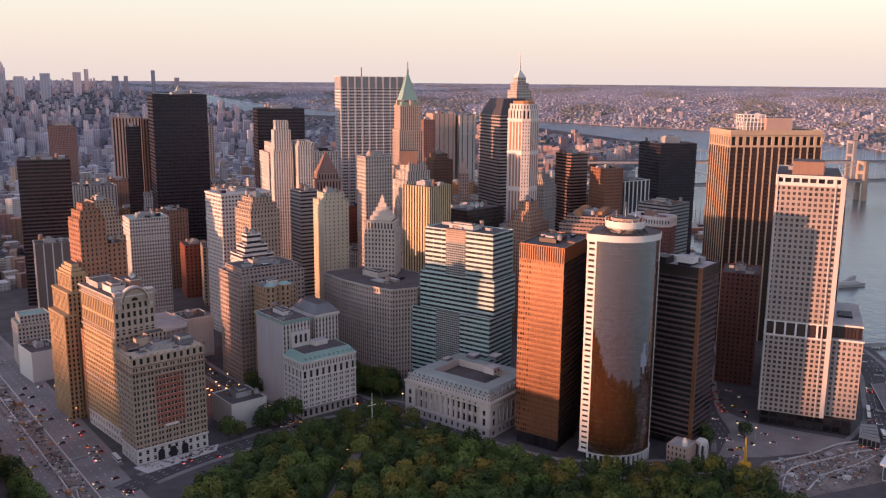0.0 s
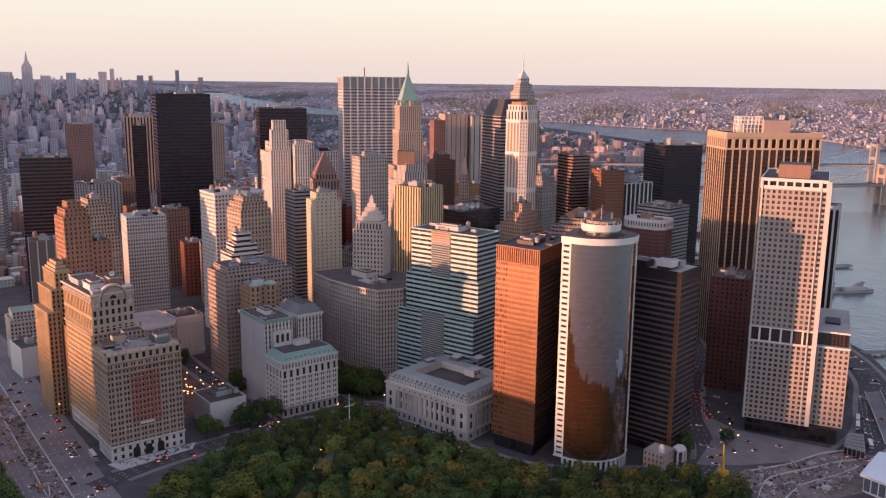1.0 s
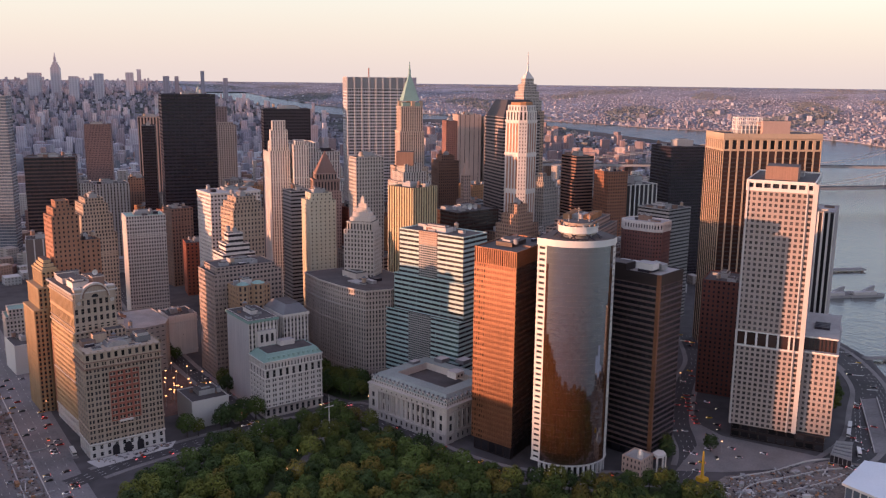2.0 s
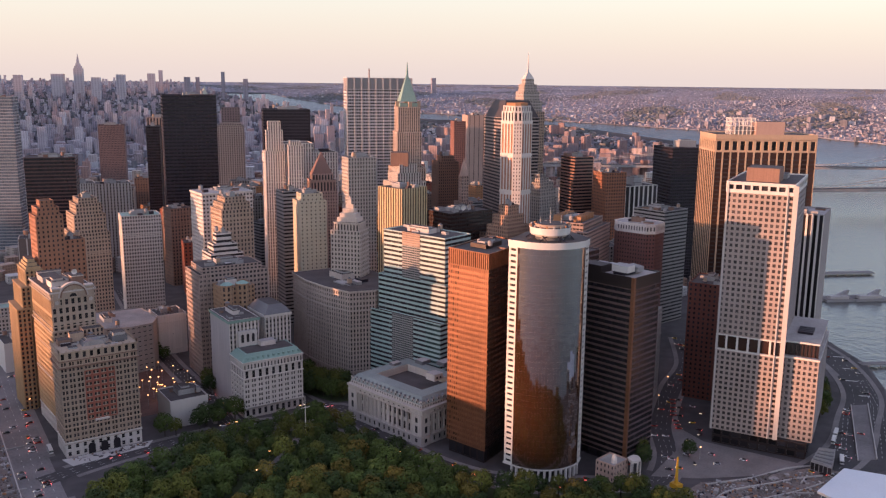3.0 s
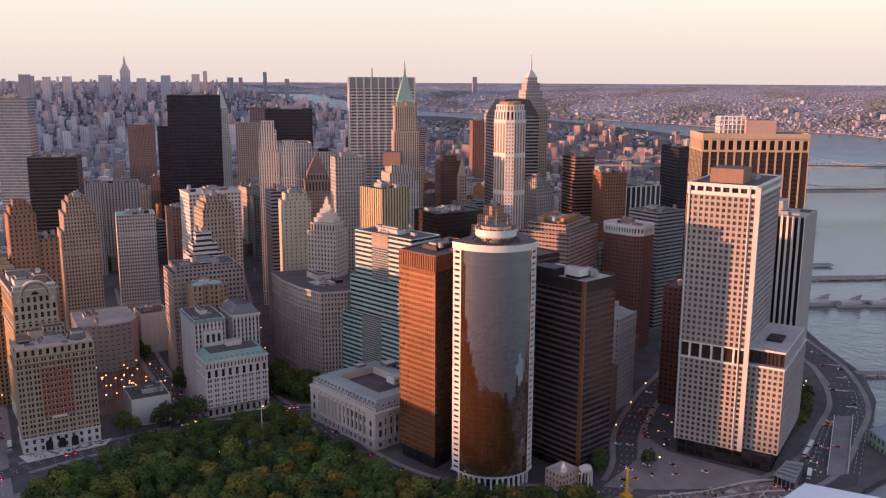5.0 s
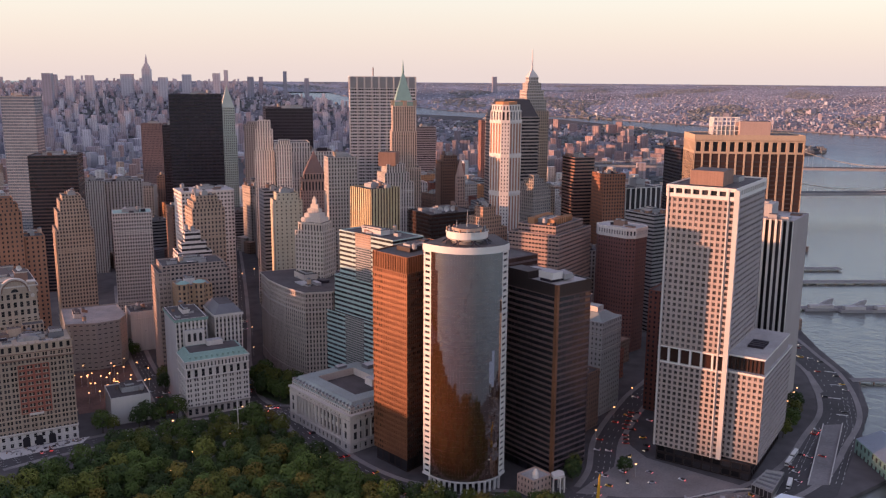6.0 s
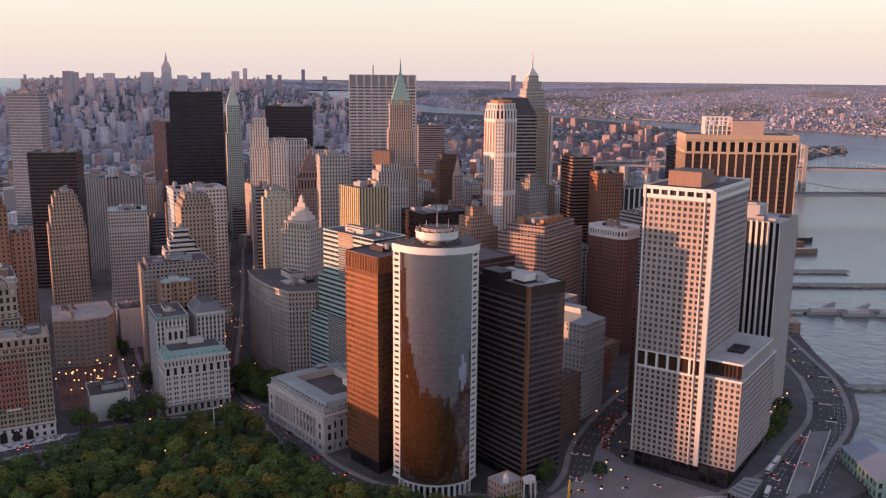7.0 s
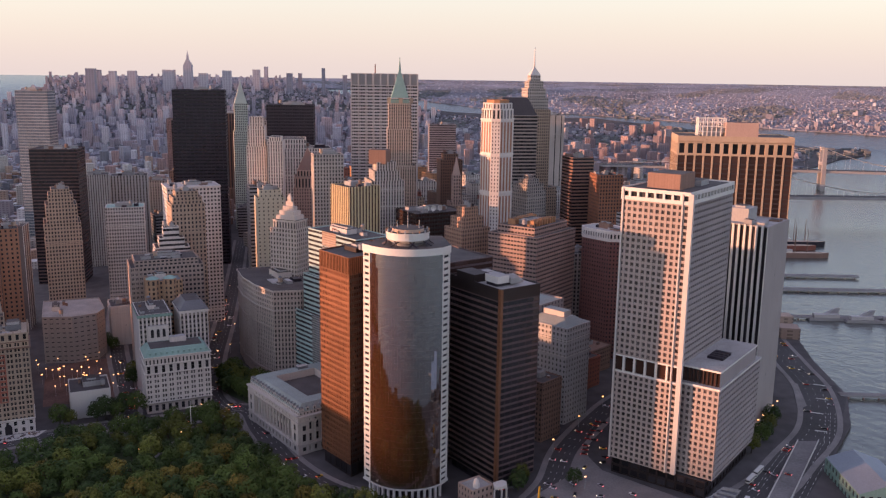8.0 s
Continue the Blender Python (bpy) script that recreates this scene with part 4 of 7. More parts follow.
def curved_tower():
    b = thing("curved_tower", "curved mirror glass tower with white end strips and crown", "building", 446, 345)
    L, S1, MID, S2, R = (422.5, 356.5), (424.3, 350.3), (438.6, 331.0), (461.5, 329.2), (468.3, 333.4)
    back = [(476, 362), (450, 372)]
    cx, cy = circle3(S1, MID, S2)
    r = math.dist((cx, cy), S1)
    a0, a1 = math.atan2(S1[1] - cy, S1[0] - cx), math.atan2(S2[1] - cy, S2[0] - cx)
    if a1 < a0:
        a1 += 2 * math.pi
    n = 26
    arc = [(cx + r * math.cos(a0 + (a1 - a0) * i / n), cy + r * math.sin(a0 + (a1 - a0) * i / n)) for i in range(n + 1)]
    floors, z0, z1 = 38, 8.0, 151.3
    fh = (z1 - z0) / floors
    pane = Shell()
    w = math.dist(arc[0], arc[1])
    pane.quads([[(-w / 2 + 0.012, 0, 0.02), (w / 2 - 0.012, 0, 0.02), (w / 2 - 0.012, 0, fh - 0.02), (-w / 2 + 0.012, 0, fh - 0.02)]], G_MIRROR)
    me = pane.mesh("glass_panel")
    wob = random.Random(3)
    rest = Shell()
    for i in range(n):
        p, q = Vector(arc[i]), Vector(arc[i + 1])
        turn = math.atan2(q.y - p.y, q.x - p.x)
        mx, my = (p + q) / 2
        for k in range(floors):
            m = pose(mx, my, z0 + k * fh, wob.gauss(0, 0.12), 0, math.degrees(turn) + wob.gauss(0, 0.12))
            if 4 <= i < 22 and k >= 22:
                ob = new("glass_panel", me)
                ob.parent = b
                ob.matrix_basis = Matrix.Translation((-446, -345, 0)) @ m
            else:
                e = w / 2 - 0.012
                rest.quads([[tuple(m @ Vector(v)) for v in ((-e, 0, 0.02), (e, 0, 0.02), (e, 0, fh - 0.02), (-e, 0, fh - 0.02))]], G_MIRROR)
    part("glazing", rest, b, kind="stuff")
    behind = Shell()
    ring = [(cx + (r - 0.12) * math.cos(a0 + (a1 - a0) * i / n), cy + (r - 0.12) * math.sin(a0 + (a1 - a0) * i / n)) for i in range(n + 1)]
    for i in range(n):
        behind.quads([[(*ring[i], z0), (*ring[i + 1], z0), (*ring[i + 1], z1), (*ring[i], z1)]], M_GREYC)
    part("curtain_frame", behind, b)
    strip = spec(6.5, fh, 0.66, 0.46, 0.6, M_ALU, G_DARK)
    walls, panes = Shell(), Shell()
    for p, q in ((L, S1), (S2, R)):
        set_windows(facade(walls, None, p, q, z0, z1, strip), b, M_ALU, G_PIECE, False)
    chain = [R, *back, L]
    for p, q in zip(chain, chain[1:]):
        facade(walls, panes, p, q, z0, z1, spec(4, fh, 0.8, 0.5, 0.3, M_ALU, G_DARK))
    part("wall", walls, b)
    part("glazing", panes, b, kind="stuff")
    outline = [L, *arc, R, *back]
    crown = Shell()
    crown.prism(grow(outline, 0.5), z1, 155.5, M_ALU, M_ROOF, bottom=True)
    part("cornice", crown, b, "white band under the roof")
    dome = Shell()
    k = 36
    for rad0, rad1, h0, h1, m in ((9.0, 9.0, 155.5, 159.0, M_SLATE), (10.8, 12.6, 157.6, 159.2, M_ALU), (12.6, 12.6, 159.2, 162.6, M_ALU), (13.0, 13.0, 162.6, 163.5, M_ALU), (9.4, 9.2, 163.5, 165.2, M_TAN)):
        lo = [(446.5 + rad0 * math.cos(2 * math.pi * i / k), 346 + rad0 * math.sin(2 * math.pi * i / k)) for i in range(k)]
        hi = [(446.5 + rad1 * math.cos(2 * math.pi * i / k), 346 + rad1 * math.sin(2 * math.pi * i / k)) for i in range(k)]
        dome.taper(lo, hi, h0, h1, m, M_ROOF)
    crown_ob = part("round_crown", dome, b, "white round crown on the roof")
    for i in range(18):
        a = i * 0.349
        post = Shell()
        px, py = 446.5 + 12.4 * math.cos(a), 346 + 12.4 * math.sin(a)
        post.box(px - 0.35, py - 0.35, 163.5, px + 0.35, py + 0.35, 164.9, (M_PLANT, M_TAN, M_ORANGE)[i % 3])
        part("rail_post", post, crown_ob)
    for i in range(16):
        a0b, a1b = i * 0.3927, i * 0.3927 + (0.36 if i % 2 else -0.36)
        p, q = Vector((446.5 + 15.5 * math.cos(a0b), 346 + 15.5 * math.sin(a0b))), Vector((446.5 + 11.4 * math.cos(a1b), 346 + 11.4 * math.sin(a1b)))
        o = Vector((-math.sin(a0b), math.cos(a0b))) * 0.3
        brace = Shell()
        brace.quads([[(*(p - o), 155.5), (*(p + o), 155.5), (*(q + o), 159.2), (*(q - o), 159.2)], [(*(p + o), 154.9), (*(p - o), 154.9), (*(q - o), 158.6), (*(q + o), 158.6)],
                     [(*(p - o), 154.9), (*(p - o), 155.5), (*(q - o), 159.2), (*(q - o), 158.6)], [(*(p + o), 155.5), (*(p + o), 154.9), (*(q + o), 158.6), (*(q + o), 159.2)]], M_DARK)
        part("brace", brace, crown_ob)
    for px, py, h in ((446.5, 346, 10), (441, 349, 4), (452, 342, 5)):
        mast = Shell()
        mast.taper(rect(px - 0.25, py - 0.25, 0, 0.5, 0.5), rect(px - 0.1, py - 0.1, 0, 0.2, 0.2), 165.2, 165.2 + h, M_PLANT)
        part("mast", mast, crown_ob)
    lobby = Shell()
    lobby.prism(grow(outline, -3.5), 0, 8, G_DARK)
    part("lobby", lobby, b)
    leg = Shell()
    leg.box(-0.7, -0.7, 0, 0.7, 0.7, 8.0, M_ALU)
    leg_me = leg.mesh("column")
    for i in range(0, n + 1, 2):
        ob = new("column", leg_me)
        ob.parent = b
        ob.matrix_basis = pose(arc[i][0] - 446, arc[i][1] - 345, 0, 0, 0, math.degrees(a0 + (a1 - a0) * i / n))
    ledge = Shell()
    ledge.prism(grow(outline, 0.6), 7.2, 8.0, M_ALU, bottom=True)
    part("ledge", ledge, b)


curved_tower()


def state_one():
    b = thing("office_tower", "dark office tower with grey spandrel bands and white roof", "building", 494.5, 318)
    fp = rect(494.5, 318, 11, 31, 50)
    s = spec(5.0, 3.9, 1.0, 0.66, 0.25, mat("dark_spandrels", (0.095, 0.062, 0.064), 0.5, var=0.5), G_BROWN)
    front = spec(2.6, 3.9, 1.0, 0.62, 0.3, mat("brown_spandrels", (0.135, 0.086, 0.076), 0.5, var=0.5), G_BLACK)
    tier(b, fp, 6, 122, [s, s, s, front], single=(0, 3), piece_glass=G_BLACK, rail=False, limit=175)
    tier(b, fp, 122, 129.5, S_BLIND | dict(wall=M_BRONZE), roof=M_ROOFL)
    tier(b, grow(fp, -2), 0, 6, spec(6, 6, 0.8, 0.8, 0.3, M_DARK, G_DARK))
    # copper colour stands in for the strip of sun on this corner
    corner = Shell()
    corner.prism(rect(494.1, 317.6, 11, 1.9, 2.4), 6, 129.4, M_COPPERW)
    part("corner_pier", corner, b, "corner pier coloured copper as if sunlit")
    pent = Shell()
    pent.prism(rect(497, 327, 11, 9, 12), 130.6, 135, M_ALU, M_ROOFL)
    for i in range(5):
        pent.prism(rect(506.2 + 0.4 * i, 326.5 + 2.4 * i, 11, 7, 1.2), 130.2, 133.6, M_PLANT, M_ROOFL)
    part("penthouse", pent, b, "white roof house with louvred wing")
    lift = Shell()
    lift.prism(rect(489.5, 343, 11, 12, 18), 128.6, 133.5, M_BRONZE, M_ROOF)
    part("penthouse", lift, b)
    for x, y, w, d, h, m in ((506, 344, 7, 10, 3, M_PLANT), (504, 357, 8, 7, 2.5, M_GREYC), (514, 333, 5, 5, 1.8, M_PLANT), (497, 329, 12, 9, 2.0, M_DARK)):
        unit = Shell()
        unit.prism(rect(x, y, 11, w, d), 128.6, 128.6 + h, m, M_ROOFL)
        part("roof_unit", unit, b)
    blk = rect(486, 371, 11, 36, 48)
    tier(b, blk, 0, 136, s, roof=M_ROOF)


state_one()

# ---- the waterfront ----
# same concrete for the other walls, darkened and greyed as their shade
M_SIDEC = mat("shade_side_concrete", (0.31, 0.262, 0.25), var=0.25, streak=0.3)


def plaza_tower():
    b = thing("office_tower", "pale grid-windowed waterfront tower with a lower front wing", "building", 596.4, 277.8)
    A = 28
    c, s = math.cos(radians(A)), math.sin(radians(A))

    def at(u, v):
        return (596.4 + c * u - s * v, 277.8 + s * u + c * v)

    def box_fp(u0, v0, u1, v1):
        return [at(u0, v0), at(u1, v0), at(u1, v1), at(u0, v1)]

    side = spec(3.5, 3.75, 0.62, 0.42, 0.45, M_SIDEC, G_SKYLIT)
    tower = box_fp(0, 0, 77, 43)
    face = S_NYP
    z_m0, z_m1 = 69.5, 81.0
    for z0, z1, lim in ((11, z_m0, 0), (z_m1, 180, 300)):
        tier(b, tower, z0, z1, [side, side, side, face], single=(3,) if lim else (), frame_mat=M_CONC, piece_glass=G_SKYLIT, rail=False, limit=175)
    mech = spec(7.2, 11.5, 0.82, 0.84, 1.4, M_ALU, G_BROWN)
    tier(b, tower, z_m0, z_m1, [side, side, side, mech])
    crown = spec(5.6, 7.0, 0.74, 0.42, 1.4, M_ALU, G_DARK)
    tier(b, grow(tower, 0.35), 180, 187.5, crown)
    wing = box_fp(6, -24, 86, 0)
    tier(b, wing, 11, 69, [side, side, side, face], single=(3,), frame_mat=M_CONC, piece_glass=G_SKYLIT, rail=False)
    upper = box_fp(9, -23, 78, -0.3)
    tier(b, upper, 69, 80, [S_BLIND | dict(wall=M_SIDEC)] * 3 + [spec(2.6, 11, 0.8, 0.86, 0.8, M_BRONZE, G_BROWN)], roof=M_ROOFL)
    trim = Shell()
    for fp, z in ((grow(wing, 0.5), 69.0), (grow(upper, 0.5), 79.2)):
        trim.prism(fp, z, z + 1.2, M_ALU, M_ROOFL, bottom=True)
    part("trim_band", trim, b, "white edge band")
    for u, v, du, dv in ((-0.5, -2.4, 2.4, 3.0), (-0.9, 3.6, 1.4, 0.9), (-0.9, 41.4, 1.4, 1.0)):
        shaft = Shell()
        shaft.prism(box_fp(u, v, u + du, v + dv), 11, 186.5, M_CONC)
        part("corner_shaft", shaft, b, "white vertical shaft")
    foot = box_fp(2, -21, 82, 41)
    tier(b, foot, 0, 11, spec(6, 5.5, 0.8, 0.7, 0.6, M_BRONZE, G_DARK))
    pent = Shell()
    pent.prism(box_fp(14, 12, 38, 33), 186, 196, M_BROWN, M_ROOF)
    part("penthouse", pent, b, "brown brick roof house")
    fans = Shell()
    for i in range(4):
        fans.prism(box_fp(30 + i * 4.2, -17, 33 + i * 4.2, -7), 80.4, 82, M_DARK)
    part("cooling_unit", fans, b)
    fans = Shell()
    fans.prism(box_fp(44, 10, 58, 36), 186, 190, M_PLANT, M_ROOF)
    part("cooling_unit", fans, b)


plaza_tower()


def water_street():
    b = thing("office_tower", "wide tower with sandstone piers and bronze glass strips", "building", 733, 451.6)
    fp = rect(733, 451.6, -33.3, 92, 47)
    sand = mat("sandstone_piers", (0.47, 0.345, 0.235), 0.7)
    s = spec(7.1, 3.9, 0.72, 0.80, 1.3, sand, G_BROWN)
    strip = spec(7.1, 186, 0.80, 1.0, 0.5, sand, G_UMBER)
    narrow = spec(5.2, 186, 0.74, 1.0, 0.34, sand, G_UMBER)
    tier(b, fp, 0, 191.8, [strip, strip, strip, narrow])
    spans = Shell()
    for e in (0, 3):
        a, q = Vector(fp[e]), Vector(fp[(e + 1) % 4])
        n = Vector((q - a).yx) * Vector((1, -1))
        n.normalize()
        for k in range(47):
            z = 2 + 3.95 * k
            spans.quads([[(*(a - n * 0.25), z), (*(q - n * 0.25), z), (*(q - n * 0.25), z + 1.3), (*(a - n * 0.25), z + 1.3)]], M_BRONZE)
    part("spandrel_grid", spans, b, kind="stuff")
    tier(b, fp, 191, 202.5, [spec(7.1, 9, 0.62, 0.72, 1.5, sand, G_DARK)] * 3 + [spec(5.2, 9, 0.55, 0.72, 0.8, sand, G_DARK)], single=(0, 3), rail=False)
    tier(b, fp, 201.7, 207, S_BLIND | dict(wall=sand))
    cage = Shell()
    cage.prism(rect(771, 438, -33.3, 26, 15), 206, 218, M_PINK, M_ROOF)
    part("penthouse", cage, b)
    cage = Shell()
    ring = rect(755, 453, -33.3, 22, 14)
    for e in range(4):
        p, q = Vector(ring[e]), Vector(ring[(e + 1) % 4])
        n = max(4, round((q - p).length / 3.4))
        for i in range(n):
            o = p.lerp(q, i / n)
            cage.box(o.x - 0.28, o.y - 0.28, 206, o.x + 0.28, o.y + 0.28, 221, M_ALU)
        for z in (209.5, 213.5, 217.3, 220.5):
            u = (q - p).normalized()
            v = Vector((-u.y, u.x)) * 0.22
            cage.prism([tuple(p - v), tuple(q - v), tuple(q + v), tuple(p + v)], z, z + 0.6, M_ALU, bottom=True)
    part("roof_screen", cage, b, "pale open lattice screen")
    low = Shell()
    low.prism(rect(759, 451, -33.3, 14, 9), 206, 213, M_GREYC, M_ROOF)
    part("roof_unit", low, b)


water_street()
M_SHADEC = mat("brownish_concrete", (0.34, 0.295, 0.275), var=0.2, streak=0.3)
block("office_tower", "pale tower with dark vertical window strips", 712, 327, 26, 46, 50, 152,
      [S_BLIND | dict(wall=M_SHADEC)] * 3 + [spec(4.2, 155, 0.62, 1.0, 1.2, M_ALU, G_DARK)], roof=M_ROOFL, units=5, tall=10)
block("office_building", "dark red brick slab by the plaza", 646.5, 362, 28, 40, 30, 96, S_RED | dict(wall=mat('dark_red_brick', (0.16, 0.06, 0.045), var=0.35)), units=4)
hip_house = block("office_building", "pale grey stone building with green-grey hipped roof", 592, 392, 22, 30, 40, 74, spec(3.4, 3.9, 0.38, 0.5, 0.35, mat("pale_grey_stone", (0.43, 0.405, 0.385), var=0.3, streak=0.35), G_DARK), roof=M_ROOFL, units=0, belts=False)
for z in (52, 64, 69.5):
    belt(hip_house[0], rect(592, 392, 22, 30, 40), z, M_CONC, 0.35, 0.6)
hip = Shell()
hip.taper(grow(rect(592, 392, 22, 30, 40), -0.8), grow(rect(592, 392, 22, 30, 40), -9), 73.2, 78.5, M_LEAD, M_ROOFL)
part("hipped_roof", hip, hip_house[0], "green-grey metal hipped roof")
hut = Shell()
hut.prism(grow(rect(592, 392, 22, 30, 40), -10.5), 78.4, 82.5, M_CONC, M_LEAD)
part("roof_house", hut, hip_house[0])
tier(hip_house[0], rect(586, 424, 22, 34, 24), 0, 84, spec(4, 3.9, 0.3, 0.5, 0.3, M_SHADEC, G_DARK), roof=M_LEAD)
block("low_building", "low dark brick building beside the street", 560, 372, 20, 22, 30, 44, S_BROWN, units=2)
block("low_building", "small brick block on a narrow street", 630, 440, 20, 40, 30, 26, S_RED, units=4)
block("low_building", "small old brick block with flat roof", 660, 470, 20, 44, 30, 22, S_BROWN, units=4)


def chamfer(fp, k):
    """The footprint with its corners cut off."""
    out = []
    for i in range(len(fp)):
        p, q, r = Vector(fp[i - 1]), Vector(fp[i]), Vector(fp[(i + 1) % len(fp)])
        out += [tuple(q + (p - q).normalized() * k), tuple(q + (r - q).normalized() * k)]
    return out


def octagon_tower():
    b = thing("office_tower", "dark red brick tower with pale octagonal crown", "building", 714, 503)
    fp = chamfer(rect(713, 502, 15, 31, 44), 6.5)
    tier(b, fp, 0, 109, S_RED | dict(wall=mat("maroon_brick", (0.20, 0.092, 0.078), var=0.35), bay=2.9, hf=0.46))
    top = tier(b, grow(fp, 0.5), 109, 118.5, spec(2.9, 8, 0.5, 0.42, 0.9, M_WHITE, G_DARK), roof=M_ROOFL)
    plant(top, rect(718, 508, 15, 20, 34), 118.5, rng, M_BROWN, 6, 5)


octagon_tower()
broad_85 = block("office_tower", "brown granite tower with stepped orange roof storeys", 637, 511, 28, 70, 50, 117, S_BROWN | dict(wall=mat("brown_granite", (0.32, 0.225, 0.19), var=0.3), bay=3.4, wf=0.84, hf=0.42), steps=((7, 6),), units=8)
for row in range(2):
    for i in range(9):
        fin = Shell()
        p = rect(640, 512, 28, 62, 50)[0]
        c, s = math.cos(radians(28)), math.sin(radians(28))
        u, v = 11 + i * 4.6, 12 + row * 20
        x, y = p[0] + c * u - s * v, p[1] + s * u + c * v
        fin.prism(rect(x, y, 28, 1.4, 7), 123, 128.5, M_ORANGE, M_ROOF)
        part("roof_fin", fin, broad_85[0])
block("office_building", "grey building with white window bands", 779, 546, 5, 40, 40, 121, S_GREYB, units=5)
block("office_tower", "orange-brown tower with set-back top", 600, 580, 10, 32, 28, 115, S_TAN | dict(wall=mat("salmon_brick", (0.40, 0.245, 0.17), var=0.35)), steps=((10, 4), (9, 4)), units=3)
dishes = block("office_building", "dark slab with satellite dishes on the roof", 590, 662, 5, 58, 44, 118, S_BRONZE, units=6)
for i in range(3):
    sh = Shell()
    cx, cy, k = 606 + i * 8, 674 + i * 0.7, 14
    rim = [(cx + 3 * math.cos(6.2832 * q / k), cy - 1.4, 121 + 3 * math.sin(6.2832 * q / k)) for q in range(k)]
    for q in range(k):
        sh.poly([rim[q], rim[(q + 1) % k], (cx, cy + 0.2, 120.6)], M_ALU)
        sh.poly([rim[(q + 1) % k], rim[q], (cx, cy + 0.5, 120.6)], M_ALU)
    sh.box(cx - 0.3, cy, 116, cx + 0.3, cy + 0.6, 120.6, M_PLANT)
    part("satellite_dish", sh, dishes[0], "white satellite dish")
# gold of the evening sun is given to the stone itself
block("office_tower", "tower with vertical piers coloured sunlit gold", 505.7, 620, 12, 33, 33, 153, spec(3.3, 160, 0.5, 1.0, 0.5, mat('sunlit_yellow_stone', (0.56, 0.44, 0.26)), G_BROWN), units=4)
block("office_tower", "copper brown tower with lit west wall", 807, 660, -12, 27, 30, 149, spec(3.2, 3.8, 0.5, 0.55, 0.35, mat("rust_brick", (0.30, 0.13, 0.075), var=0.3), G_DARK), units=3, tall=3)
block("office_building", "dark building with white vertical ribs", 843, 664, -8, 48, 36, 131, spec(7, 140, 0.75, 1.0, 0.9, M_ALU, G_DARK), units=3, tall=9)
block("office_tower", "dark glass tower near the river", 940, 680, -20, 56, 50, 172, S_BLACK, units=3, tall=8)
block("office_tower", "dark glass tower with warm west side", 808, 715, -10, 26, 32, 163, spec(6, 3.9, 1.0, 0.5, 0.25, mat("copper_spandrels", (0.26, 0.145, 0.108), 0.5, var=0.35), G_BLACK), units=2)
block("office_tower", "grey stone tower with hipped roof", 733, 690, 10, 28, 28, 131, S_GRAN, steps=((7, 2), (5, 4), (4, 4)), units=0)

# ---- the financial district ----
def chase():
    b = thing("office_tower", "tall slab of steel ribs and grey glass", "building", 622, 945)
    fp = rect(622, 945.4, -20.5, 84.4, 34)
    rib = mat("steel_panels", (0.62, 0.56, 0.53), 0.5, 0.0)
    tier(b, fp, 0, 240, spec(3.0, 4.05, 0.82, 0.50, 0.3, rib, G_DARK), limit=0)
    tier(b, fp, 239.2, 254.5, spec(9.4, 15, 0.85, 0.9, 0.5, rib, M_GREYC))
    ribs = Shell()
    a, q = Vector(fp[0]), Vector(fp[1])
    for i in range(10):
        p = a.lerp(q, i / 9)
        ribs.prism(rect(p.x - 0.6, p.y - 1.4, -20.5, 1.3, 1.5), 0, 254, M_CONC)
    part("steel_ribs", ribs, b)
    mast = Shell()
    mast.box(655, 946, 253, 656, 947, 266, M_RED)
    part("mast", mast, b)


chase()


def wall_forty():
    b = thing("skyscraper", "brick skyscraper with green copper pyramid and spire", "building", 640, 830)
    fp = rect(624.5, 822, -20, 26, 25)
    cream = mat("cream_rose_brick", (0.50, 0.395, 0.325), var=0.3, streak=0.3)
    ribbed = spec(2.7, 3.9, 0.5, 0.62, 0.6, cream, G_DARK) | dict(span=M_SPANB)
    tier(b, grow(fp, 6), 0, 150, ribbed)
    tier(b, grow(fp, 1.6), 149, 192, ribbed)
    tier(b, fp, 191, 221, ribbed)
    for z, out in ((148, 6.4), (190.5, 2.0), (219.5, 0.5)):
        belt(b, grow(fp, out - 0.4), z, cream)
    c = tuple(sum((Vector(p) for p in fp), Vector((0, 0))) / 4)
    roof = Shell()
    inner = grow(fp, -2.5)
    roof.prism(inner, 220, 225, M_GREEN)
    roof.taper(grow(inner, -0.5), [tuple(Vector(c) + (Vector(p) - Vector(c)) * 0.09) for p in inner], 227, 258, M_GREEN)
    part("pyramid_roof", roof, b, "green copper pyramid")
    sp = Shell()
    sp.taper(rect(c[0] - 1.1, c[1] - 1.1, 0, 2.2, 2.2), rect(c[0] - 0.15, c[1] - 0.15, 0, 0.3, 0.3), 258, 273, M_GREEN)
    part("spire", sp, b)
    d = Shell()
    for e in range(4):
        p = Vector(fp[e]).lerp(Vector(fp[(e + 1) % 4]), 0.5)
        d.prism(rect(p.x - 2, p.y - 2, -20, 4, 4), 221, 227, M_BUFF, M_GREEN)
    part("dormer", d, b)


wall_forty()


